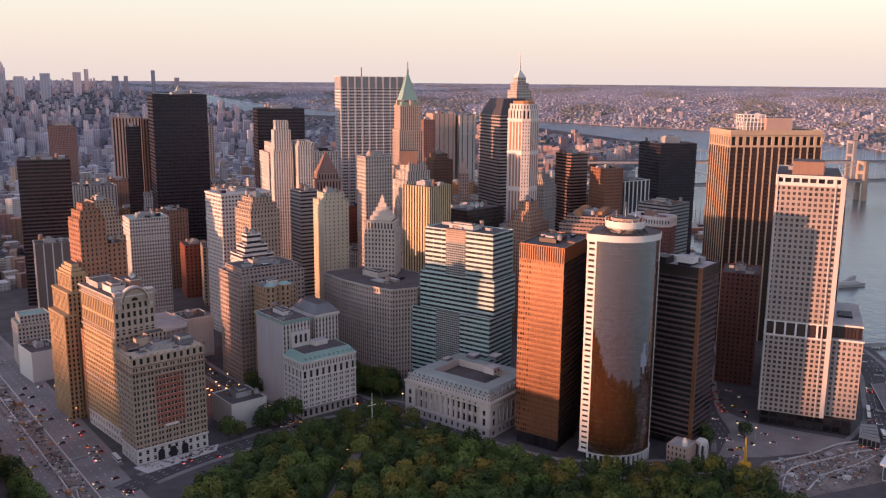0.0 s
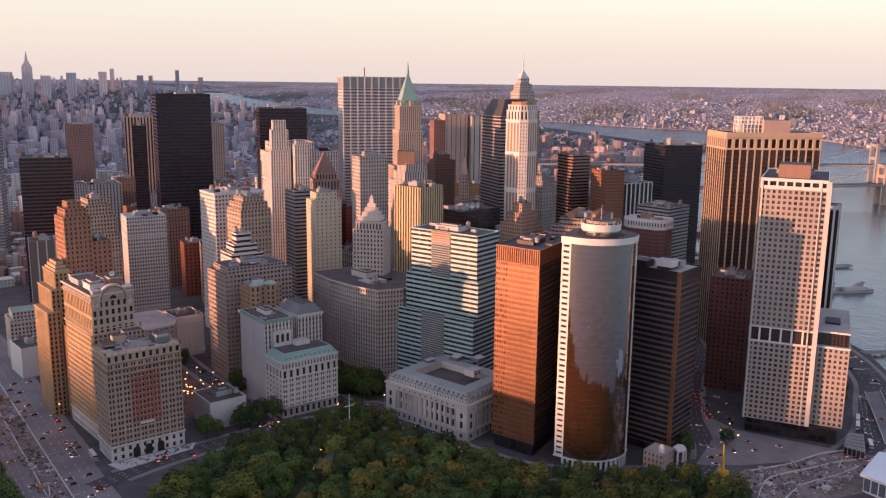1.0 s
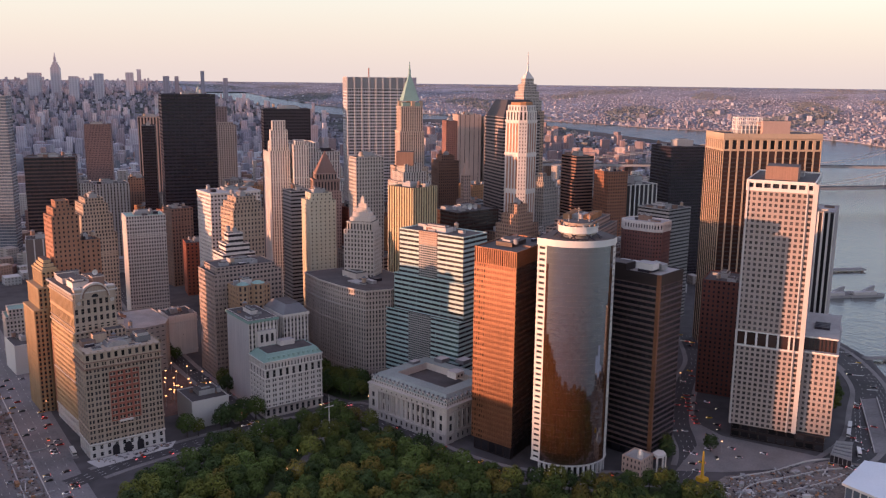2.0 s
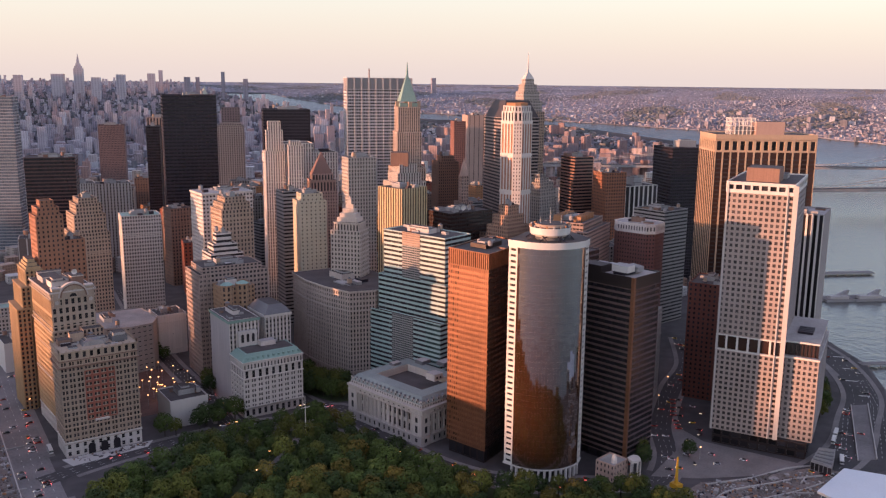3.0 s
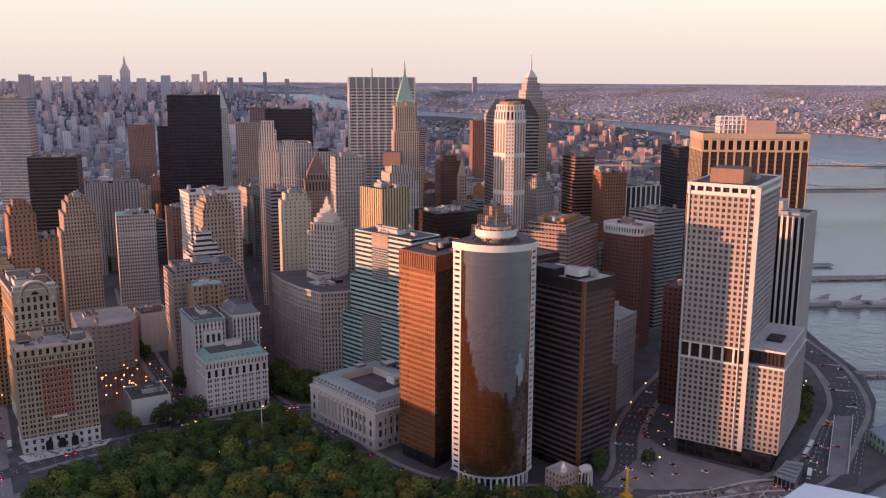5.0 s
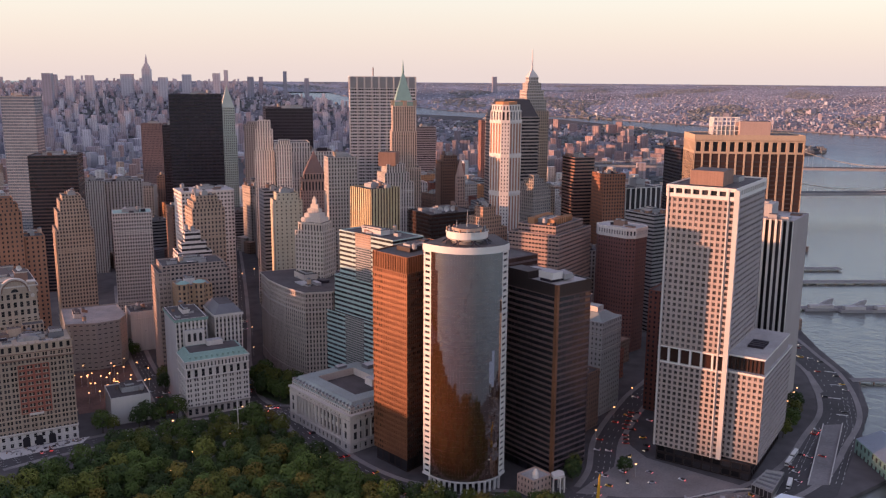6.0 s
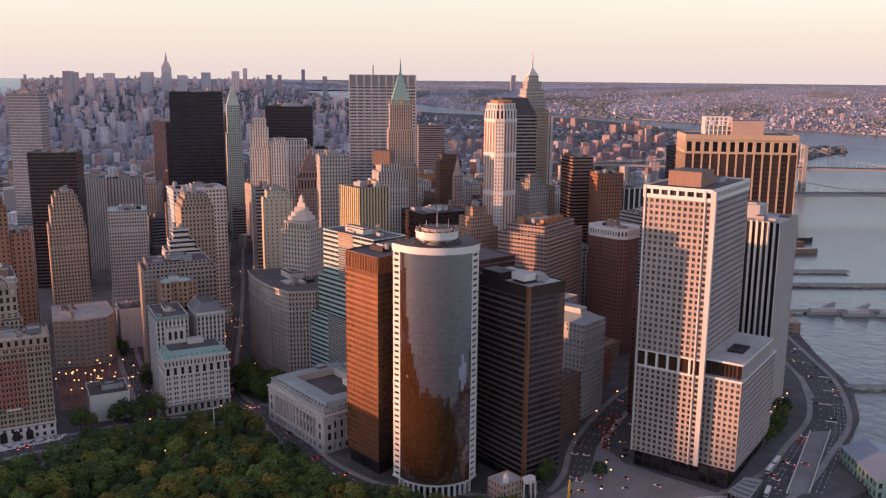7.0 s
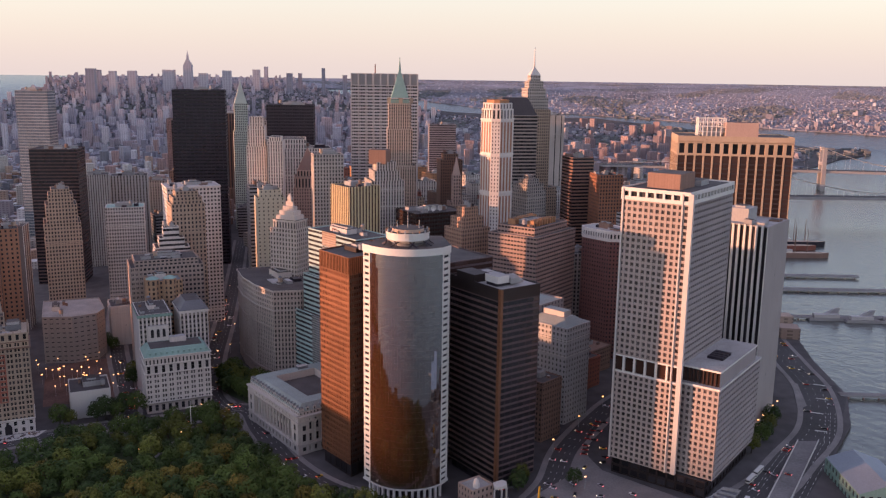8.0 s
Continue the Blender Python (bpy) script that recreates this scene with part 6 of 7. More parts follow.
for n, p in enumerate(order):
    south = p[1] < 400 or p[0] > 420
    kind = tree_rng.choices((0, 1, 2, 3), (5, 5, 3, 2 if south else 0.6))[0]
    size = 0.9 + 0.55 * tree_rng.random()
    m = Matrix.LocRotScale((*p, 0.2), Euler((0, 0, tree_rng.random() * 6.28)), None) @ Matrix.Diagonal((size, size, size, 1))
    proto = tree_rng.choice([q for i, q in enumerate(protos) if i % 4 == kind])
    if p[1] > 300 and len(grove.get("count", ())) < 190:
        copy_thing(proto, m)
        grove.setdefault("count", []).append(p)
    else:
        for ch in proto.children:
            co = np.zeros(len(ch.data.vertices) * 3)
            ch.data.vertices.foreach_get("co", co)
            co = co.reshape(-1, 3) @ np.array(m.to_3x3()).T + np.array(m.translation)
            grove.setdefault(ch.data.materials[0].name, []).append(co.reshape(-1, 4, 3))
rest_of_park = Shell()
for m in (*LEAVES, M_BARK):
    for q in grove.get(m.name, ()):
        rest_of_park.quads(q, m)
tagged(new("park_grove", rest_of_park.mesh("park_grove")), "dense grove of green and yellow park trees", "trees", kind="stuff")


# ---- street things ----
def glow(name, col, strength):
    m = bpy.data.materials.new(name)
    m.use_nodes = True
    p = m.node_tree.nodes["Principled BSDF"]
    p.inputs["Emission Color"].default_value, p.inputs["Emission Strength"].default_value = (*col, 1), strength
    return m


M_TAIL, M_HEAD = glow("tail_light_red", (1.0, 0.05, 0.02), 1.8), glow("headlight_white", (1.0, 0.8, 0.5), 1.6)


def car(x, y, turn, col, label):
    b = thing("car", label, "car", x, y, 0.06, group="cars in the streets")
    c, s = math.cos(turn), math.sin(turn)

    def place(pts):
        return [(x + c * px - s * py, y + s * px + c * py, z) for px, py, z in pts]

    def hull(lo, hi, z0, z1, m, sh):
        def q(r):
            return [(r[0], r[1]), (r[2], r[1]), (r[2], r[3]), (r[0], r[3])]
        pl = [(x + c * a - s * d, y + s * a + c * d) for a, d in q(lo)]
        ph = [(x + c * a - s * d, y + s * a + c * d) for a, d in q(hi)]
        sh.taper(pl, ph, z0, z1, m)

    sh = Shell()
    hull((-2.25, -0.9, 2.25, 0.9), (-2.2, -0.88, 2.15, 0.88), 0.35, 0.95, col, sh)
    part("body", sh, b)
    sh = Shell()
    hull((-1.9, -0.85, 1.0, 0.85), (-1.4, -0.7, 0.4, 0.7), 0.95, 1.5, G_DARK, sh)
    part("cabin", sh, b)
    for px in (-1.4, 1.4):
        wheel = Shell()
        for py in (-0.9, 0.72):
            ring = [(px + 0.34 * math.cos(a * math.pi / 4), 0.40 + 0.34 * math.sin(a * math.pi / 4)) for a in range(8)]
            wheel.poly(place([(u, py, w) for u, w in ring]), M_DARK)
            wheel.poly(place([(u, py + 0.2, w) for u, w in reversed(ring)]), M_DARK)
            for k in range(8):
                (u0, w0), (u1, w1) = ring[k], ring[(k + 1) % 8]
                wheel.quads([place([(u0, py, w0), (u0, py + 0.2, w0), (u1, py + 0.2, w1), (u1, py, w1)])], M_DARK)
        part("axle", wheel, b)
    for px, m, name in ((-2.27, M_TAIL, "tail_light"), (2.24, M_HEAD, "headlight")):
        sh = Shell()
        hull((px - 0.04, -0.8, px + 0.04, 0.8), (px - 0.04, -0.8, px + 0.04, 0.8), 0.62, 0.84, m, sh)
        part(name, sh, b)
    return b


PAINTS = [("white car with dark windows", (0.7, 0.7, 0.7)), ("yellow taxi with dark windows", (0.65, 0.38, 0.03)), ("black car with dark windows", (0.02, 0.02, 0.022)), ("red car with dark windows", (0.4, 0.03, 0.02)), ("silver car with dark windows", (0.4, 0.4, 0.42))]
car_rng = random.Random(5)
models = [car(170 + i * 3, 560 + 24 * i, 1.55, mat("car_paint", c, 0.3, var=0.05, bump=0, streak=0), l) for i, (l, c) in enumerate(PAINTS)]
for key, count, far_end in (("avenue", 34, 0.7), ("avenue west", 16, 0.7), ("battery place", 40, 1.0), ("broadway", 34, 0.75), ("greenwich", 18, 0.5), ("waterfront road", 30, 0.7), ("whitehall street", 16, 1.0)):
    line, wide = ROADS[key]
    for _ in range(count):
        i = int(car_rng.random() * far_end * (len(line) - 1))
        d = (line[i + 1] - line[i]).normalized()
        p = line[i].lerp(line[i + 1], car_rng.random()) + Vector((-d.y, d.x)) * car_rng.choice((-0.38, -0.15, 0.15, 0.38)) * wide
        copy_thing(car_rng.choice(models), pose(p.x, p.y, 0.06, 0, 0, math.degrees(math.atan2(d.y, d.x)) + car_rng.gauss(0, 2)))

for x, y, turn in ((619, 386, 223), (613, 380.5, 223), (606, 374, 222), (600, 368.5, 222), (594, 363, 225), (586, 354, 228), (581.5, 348.5, 230), (577, 343, 232), (622, 383, 43), (609, 371.5, 43), (597, 360, 44)):
    copy_thing(models[3] if turn > 100 else models[2], pose(x, y, 0.1, 0, 0, turn))
for x, y, turn in ((620, 367, 20), (615, 354, 110), (594, 345, 60), (587, 333, 15), (581, 327, 100), (565, 325, 130), (524, 297.5, 35), (517, 300, 30), (560, 300, 10), (551, 288, 60), (571, 282, 20), (538, 296, 140), (545, 309, 20)):
    copy_thing(car_rng.choice(models), pose(x, y, 0.2, 0, 0, turn))


def bus(x, y, turn):
    b = thing("bus", "white city bus with dark window band", "bus", x, y, 0.1, group="buses")
    fp = rect(x, y, turn, 12, 2.6)
    sh = Shell()
    sh.prism(fp, 0.5, 1.6, M_ALU, bottom=True)
    part("body", sh, b)
    sh = Shell()
    sh.prism(grow(fp, -0.04), 1.6, 2.6, G_DARK)
    part("window_band", sh, b)
    sh = Shell()
    sh.prism(fp, 2.6, 3.2, M_ALU, bottom=True)
    part("roof", sh, b)
    for px in (1.5, 9):
        w = Shell()
        q = rect(*rect(x, y, turn, px, 0.0001)[1], turn, 1, 2.6)
        w.prism(q, 0.1, 1.0, M_DARK)
        part("axle_wheels", w, b)


for x, y, t in ((648, 263, 26), (661.5, 269.7, 26), (622, 240, 33), (183, 545, 88)):
    bus(x, y, t)

M_LAMP = bpy.data.materials.new("lamp_light")
M_LAMP.use_nodes = True
M_LAMP.node_tree.nodes["Principled BSDF"].inputs["Emission Color"].default_value = (1.0, 0.40, 0.10, 1)
M_LAMP.node_tree.nodes["Principled BSDF"].inputs["Emission Strength"].default_value = 2.2


def street_lamp(x, y):
    b = thing("street_lamp", "tall grey street lamp with a lit head", "street lamp", x, y, 0.2, group="street lamps")
    sh = Shell()
    sh.taper(rect(x - 0.12, y - 0.12, 0, 0.24, 0.24), rect(x - 0.07, y - 0.07, 0, 0.14, 0.14), 0.2, 8.6, M_PLANT)
    part("pole", sh, b)
    sh = Shell()
    sh.box(x - 0.5, y - 0.4, 8.6, x + 0.5, y + 0.4, 9.1, M_LAMP)
    part("lamp_head", sh, b)
    return b


lamp = street_lamp(262, 600)
lamp_rng = random.Random(64)
for k in range(26):
    a = 0.2 + 1.5 * lamp_rng.random()
    r = lamp_rng.choice((34, 46, 58, 72)) + lamp_rng.uniform(-2, 2)
    copy_thing(lamp, pose(246 + r * math.cos(a) * 0.8, 590 + r * math.sin(a) * 1.2, 0.2))
for p in [(270, 612), (258, 622), (281, 596), (290, 628), (275, 640), (298, 610), (262, 648), (288, 652), (300, 660), (254, 600), (268, 586), (296, 590), (280, 668), (258, 672), (292, 676), (306, 640),
          (352, 516), (300, 512), (392, 512), (400, 600), (388, 640), (396, 690), (414, 740), (430, 810), (448, 880), (402, 655), (420, 720), (300, 452), (282, 430), (330, 470), (246, 396), (372, 404), (350, 440), (700, 330), (712, 340), (690, 322),
          (560, 356), (600, 384), (640, 410), (548, 300), (186, 700), (184, 640), (188, 800), (500, 980), (478, 960)]:
    copy_thing(lamp, pose(*p, 0.2))


for k in range(5):
    copy_thing(lamp, pose(717 + k * 10.5, 325.5 + k * 5.6, 0.2))
for a, c in (((637, 239), (730, 300)), ((650, 233), (744, 294))):
    wall_line = Shell()
    p, q = Vector(a), Vector(c)
    s = Vector((-(q - p).y, (q - p).x)).normalized() * 0.3
    wall_line.prism([tuple(p - s), tuple(q - s), tuple(q + s), tuple(p + s)], 0.3, 1.5, M_CONC)
    tagged(new("barrier_wall", wall_line.mesh("barrier_wall")), "low concrete barrier wall along the road works", "barrier")


def station_pavilion():
    b = thing("station_pavilion", "low dark glass station pavilion with grey frame", "building", 610, 247)
    fp = [(597, 249), (599, 235), (629, 251), (622, 259)]
    tier(b, fp, 0, 6, spec(3, 5.4, 0.86, 0.84, 0.2, M_GREYC, G_DARK), roof=M_SLATE)
    for k in range(5):
        beam = Shell()
        p, q = Vector(fp[0]).lerp(Vector(fp[3]), (k + 0.5) / 5), Vector(fp[1]).lerp(Vector(fp[2]), (k + 0.5) / 5)
        s = (Vector(fp[3]) - Vector(fp[0])).normalized() * 0.35
        beam.prism([tuple(p - s), tuple(q - s), tuple(q + s), tuple(p + s)], 5.1, 6.4, M_PLANT)
        part("roof_beam", beam, b)


station_pavilion()


def flagpole():
    b = thing("flagpole", "tall white flagpole with crossarm in the park", "flagpole", 338, 477)
    sh = Shell()
    sh.taper(rect(337.7, 476.7, 0, 0.6, 0.6), rect(337.85, 476.85, 0, 0.3, 0.3), 0, 32, M_ALU)
    part("pole", sh, b)
    sh = Shell()
    sh.box(334.5, 476.8, 23, 341.5, 477.2, 23.4, M_ALU)
    part("crossarm", sh, b)


flagpole()


def small_house():
    b = thing("brick_house", "small brick house with white columned curved porch", "building", 478, 306)
    tier(b, rect(472, 306, 11, 16, 14), 0, 12, spec(3, 4, 0.4, 0.5, 0.3, M_PINK, G_DARK), roof=M_ROOFL)
    porch = [(486, 304.5), (490, 302.8), (494, 304), (496, 308), (494.5, 311)]
    sh = Shell()
    sh.prism([*porch, (488, 310)], 10.6, 12.4, M_WHITE, bottom=True)
    part("porch_roof", sh, b, "white porch cornice")
    for x, y in porch:
        sh = Shell()
        sh.box(x - 0.4, y - 0.4, 0, x + 0.4, y + 0.4, 10.6, M_WHITE)
        part("column", sh, b)
    sh = Shell()
    k = 12
    for z0, r0, z1, r1 in ((11, 2, 14, 2), (14, 2, 16, 1.2), (16, 1.2, 17, 0.2)):
        sh.taper([(477 + r0 * math.cos(i * 6.283 / k), 311 + r0 * math.sin(i * 6.283 / k)) for i in range(k)], [(477 + r1 * math.cos(i * 6.283 / k), 311 + r1 * math.sin(i * 6.283 / k)) for i in range(k)], z0, z1, M_WHITE)
    part("cupola", sh, b, "white cupola")


small_house()


def crane():
    b = thing("crane", "yellow mobile crane on the building site", "crane", 501, 280)
    yel = mat("yellow_paint", (0.6, 0.32, 0.02), 0.5)
    sh = Shell()
    sh.box(498.5, 277, 0.3, 504, 283, 3.2, yel)
    part("cab", sh, b)
    sh = Shell()
    sh.taper(rect(500, 279, 0, 1.6, 1.6), rect(502.5, 281, 0, 0.7, 0.7), 3.2, 20, yel)
    part("boom", sh, b)


crane()
site = random.Random(21)
for i in range(46):
    x, y = site.uniform(485, 612), site.uniform(214, 272)
    if inside((x, y), [(484, 238), (545, 222), (590, 228), (592, 248), (560, 257), (520, 273), (496, 270)]) and math.dist((x, y), (501, 280)) > 6:
        l, w, h = site.choice(((9, 1.2, 1.0), (5, 2.4, 2.4), (3, 3, 1.2), (14, 0.8, 0.9), (6, 4, 0.8)))
        b = thing("site_load", "stacked materials and barriers on the building site", "building material", x, y, 0.3, group="building site loads")
        sh = Shell()
        sh.prism(rect(x, y, site.uniform(-50, 60), l, w), 0.3, 0.3 + h, site.choice((M_CONC, M_GREYC, M_PLANT, M_BROWN, M_EARTH, M_ROOFL)))
        part("load", sh, b)
for i in range(70):
    y = site.uniform(440, 860)
    x = 140 + (y - 430) * 0.018 + site.uniform(0, 15)
    l, w, h = site.choice(((7, 1.0, 0.9), (5, 2.4, 2.4), (2.5, 2.5, 1.0), (12, 0.7, 0.9), (5, 3.5, 0.7)))
    b = thing("site_load", "barriers and stacked materials along the dug-up avenue", "building material", x, y, 0.12, group="roadwork loads")
    sh = Shell()
    sh.prism(rect(x, y, site.choice((84, 88, 92, 0)) + site.gauss(0, 4), l, w), 0.12, 0.12 + h, site.choice((M_CONC, M_GREYC, M_ORANGE, M_BROWN, M_EARTH, M_ROOFL)))
    part("load", sh, b)


def rubble(name, label, poly, count, z, seed):
    """Small debris, planks and machines strewn over a site."""
    r = random.Random(seed)
    xs, ys = [p[0] for p in poly], [p[1] for p in poly]
    sh = Shell()
    while count:
        x, y = r.uniform(min(xs), max(xs)), r.uniform(min(ys), max(ys))
        if not inside((x, y), poly):
            continue
        count -= 1
        l, w, h = r.choice(((1.5, 0.8, 0.6), (3, 0.5, 0.4), (0.8, 0.8, 0.8), (2, 2, 0.7), (5, 0.4, 0.5), (1.2, 1.0, 1.6), (3, 1.4, 1.2)))
        l, w, h = l * 0.7, w * 0.7, h * 0.7
        sh.prism(rect(x, y, r.uniform(0, 180), l, w), z, z + h * (0.6 + 0.8 * r.random()), r.choice((M_GREYC, M_EARTH, M_EARTH, M_BROWN, M_PLANT, M_DARK, M_ORANGE, M_PAVE, M_CONC)))
    tagged(new(name, sh.mesh(name)), label, "debris", kind="stuff")


SITE = [(484, 238), (545, 222), (590, 228), (592, 248), (560, 257), (520, 273), (496, 270)]
rubble("site_debris", "debris and small machines on the building site", SITE, 700, 0.3, 91)
rubble("roadwork_debris", "debris and small machines along the dug-up avenue", [(140, 432), (153, 432), (159, 660), (165, 890), (149, 890), (143, 660)], 900, 0.12, 92)
rubble("forecourt_debris", "stacked paving and barriers before the office block", [(192, 519), (238, 524), (243, 530), (190, 530)], 60, 0.25, 93)
for line, zb in ((smooth([(488, 246), (520, 258), (556, 250), (580, 244), (594, 238)]), 1.2), (smooth([(500, 236), (530, 240), (562, 234), (586, 232)]), 1.0), (smooth([(520, 272), (552, 262), (584, 258), (604, 250)]), 1.1), (smooth([(140, 440), (146, 600), (152, 760), (160, 880)]), 1.0), (smooth([(153, 440), (158, 600), (163, 760), (167, 880)]), 1.0)):
    b = ribbon("barrier", "pale concrete barrier along the building site", line, 0.7, 0.1, zb, M_CONC, "barrier")
    b["kind"] = "thing"


def ferry_terminal():
    b = thing("ferry_terminal", "ferry terminal with pale flat roof and glass walls", "building", 556, 152)
    fp = [(592.5, 221.5), (552, 213), (550, 160), (630, 152), (613, 190)]
    sh = Shell()
    for i in range(5):
        facade(sh, sh, fp[i], fp[(i + 1) % 5], 0, 10.5, spec(5, 10.5, 0.86, 0.8, 0.3, M_ALU, G_BLUE))
    part("wall", sh, b)
    sh = Shell()
    sh.prism(grow(fp, 2), 10.5, 12, M_ALU, mat("white_roof_sheets", (0.66, 0.70, 0.73), 0.6, var=0.12), bottom=True)
    part("roof", sh, b, "pale grey flat roof")


ferry_terminal()


def maritime():
    b = thing("ferry_building", "low grey pitched-roof ferry building at the water", "building", 716, 205)
    fp = rect(714, 196, 62, 52, 34)
    sh = Shell()
    for i in range(4):
        facade(sh, sh, fp[i], fp[(i + 1) % 4], -2, 10, spec(5, 6, 0.5, 0.6, 0.5, M_GREEN, G_DARK))
    part("wall", sh, b)
    sh = Shell()
    a, c, d, e = fp
    m0, m1 = Vector(a).lerp(Vector(e), 0.5), Vector(c).lerp(Vector(d), 0.5)
    sh.quads([[(*a, 10), (*c, 10), (*m1, 16), (*m0, 16)], [(*d, 10), (*e, 10), (*m0, 16), (*m1, 16)]], mat("blue_grey_roof", (0.22, 0.25, 0.28), 0.6, var=0.3))
    sh.poly([(*e, 10), (*a, 10), (*m0, 16)], M_GREEN)
    sh.poly([(*c, 10), (*d, 10), (*m1, 16)], M_GREEN)
    part("pitched_roof", sh, b)


maritime()


# ---- piers and ships ----
def pier(x0, y0, x1, y1, w, label):
    b = thing("pier", label, "pier", x0, y0, 0)
    d = Vector((x1 - x0, y1 - y0))
    t = math.degrees(math.atan2(d.y, d.x))
    sh = Shell()
    sh.prism(rect(x0, y0, t, d.length, w), -0.6, 0.9, M_GREYC, M_PAVE, bottom=True)
    part("deck", sh, b)
    n = int(d.length / 12)
    for i in range(n):
        p = Vector((x0, y0)) + d * ((i + 0.5) / n)
        q = Shell()
        q.box(p.x - 0.5, p.y - 0.5, -6, p.x + 0.5, p.y + 0.5, -0.6, M_BROWN)
        part("pile", q, b)


pier(1120, 702, 1222, 652, 12, "long flat pier with pale deck")
pier(1040, 655, 1225, 562, 13, "long flat pier with grey deck")
pier(950, 560, 1090, 492, 9, "ferry landing with low sheds")
pier(835, 352, 930, 300, 7, "short pier at the esplanade")
for x, y, l in ((1000, 545, 40), (1030, 522, 36), (1062, 505, 42)):
    b = thing("ferry_boat", "low grey ferry moored at the landing", "boat", x, y, -2.4, group="ferries")
    t = -27
    sh = Shell()
    fp = rect(x, y - 12, t, l, 9)
    mid = Vector(fp[1]).lerp(Vector(fp[2]), 0.5) + (Vector(fp[1]) - Vector(fp[0])).normalized() * 6
    sh.prism([fp[0], fp[1], tuple(mid), fp[2], fp[3]], -2.6, 0.8, M_GREYC, M_PAVE)
    part("hull", sh, b)
    sh = Shell()
    sh.prism(grow(rect(*rect(x, y - 12, t, 4, 0.01)[1], t, l - 10, 9), -1.2), 0.8, 4.2, M_CONC, M_ROOFL)
    part("deckhouse", sh, b)
    sh = Shell()
    sh.taper(rect(x + l * 0.55, y - 4 - l * 0.27, t, 12, 5), rect(x + l * 0.55 + 10, y - 9 - l * 0.27, t, 3, 3), 4, 10, M_GREYC)
    part("gangway_gallows", sh, b)
for x, y, tone_m, lab in ((1250, 850, M_RED, "red-hulled old ship with masts at the quay"), (1290, 868, M_DARK, "dark-hulled sailing ship with masts"), (1220, 800, M_BROWN, "brown lightship moored at the quay")):
    b = thing("ship", lab, "ship", x, y, -2.4)
    sh = Shell()
    fp = rect(x, y, -25, 70, 11)
    bow = Vector(fp[1]).lerp(Vector(fp[2]), 0.5) + Vector((14, -6))
    sh.prism([fp[0], fp[1], tuple(bow), fp[2], fp[3]], -2.6, 5, tone_m, M_TAN)
    part("hull", sh, b)
    for k in (0.25, 0.5, 0.75):
        p = Vector(fp[0]).lerp(Vector(fp[1]), k) + Vector((2, 5))
        sh = Shell()
        sh.taper(rect(p.x - 0.5, p.y - 0.5, 0, 1, 1), rect(p.x - 0.2, p.y - 0.2, 0, 0.4, 0.4), 5, 40, M_BROWN)
        part("mast", sh, b)
    sh = Shell()
    sh.prism(rect(x + 8, y + 1, -25, 24, 7), 5, 9, M_WHITE, M_ROOFL)
    part("deckhouse", sh, b)


# ---- bridges ----
def bridge(name, label, a, c, towers, deck, top, wide, stone):
    b = thing(name, label, "bridge", *a)
    a, c = Vector(a), Vector(c)
    d = (c - a).normalized()
    t = math.degrees(math.atan2(d.y, d.x))
    sh = Shell()
    n = Vector((-d.y, d.x)) * wide / 2
    sh.prism(rect(*(a - n), t, (c - a).length, wide), deck - 4, deck + 1.5, M_GREYC, M_ASPHALT, bottom=True)
    part("deck", sh, b)
    for p in towers:
        p = Vector(p)
        for side in (-1, 1):
            q = p + n * side * 0.85
            sh = Shell()
            sh.taper(rect(*(q - Vector((5, 5))), t, 10, 8), rect(*(q - Vector((4, 4))), t, 8, 6), -3, top, stone)
            part("tower_leg", sh, b)
        for z in (top - 8, deck + 14):
            sh = Shell()
            o = p - n * 0.85 - d * 2
            sh.prism(rect(*o, t, 5, wide * 0.85), z, z + 7, stone, bottom=True)
            part("crossbeam", sh, b)
    ends = [a, *map(Vector, towers), c]
    for side in (-1, 1):
        sh = Shell()
        for i in range(len(ends) - 1):
            p, q = ends[i], ends[i + 1]
            zp = deck + 3 if i == 0 else top
            zq = deck + 3 if i == len(ends) - 2 else top
            prev = None
            for k in range(17):
                s = k / 16
                sag = 0 if 0 in (i,) or i == len(ends) - 2 else (top - deck - 5)
                z = zp + (zq - zp) * s - 4 * (sag or 8) * s * (1 - s)
                o = p.lerp(q, s) + n * side
                if prev:
                    sh.quads([[(*prev[0], prev[1] - 0.6), (*o, z - 0.6), (*o, z + 0.6), (*prev[0], prev[1] + 0.6)]], M_CONC)
                    sh.quads([[(*(prev[0] + Vector((0.6, 0.6))), prev[1]), (*(o + Vector((0.6, 0.6))), z), (*(o - Vector((0.6, 0.6))), z), (*(prev[0] - Vector((0.6, 0.6))), prev[1])]], M_CONC)
                    sh.quads([[(*(o - d * 0.15), deck), (*(o + d * 0.15), deck), (*(o + d * 0.15), z), (*(o - d * 0.15), z)]], M_CONC)
                prev = (o, z)
        part("cable", sh, b)


bridge("suspension_bridge", "grey steel suspension bridge over the river", (1500, 1655), (2720, 830), ((1941, 1357), (2342, 1086)), 44, 100, 34, M_GREYC)
bridge("suspension_bridge", "old suspension bridge with brown stone towers", (1180, 1215), (2300, 690), ((1500, 1065), (1927, 865)), 41, 84, 26, M_TAN)

# ---- the rest of the city ----
FACES = np.array([(0, 1, 5, 4), (1, 2, 6, 5), (2, 3, 7, 6), (3, 0, 4, 7), (4, 5, 6, 7)], np.int32)


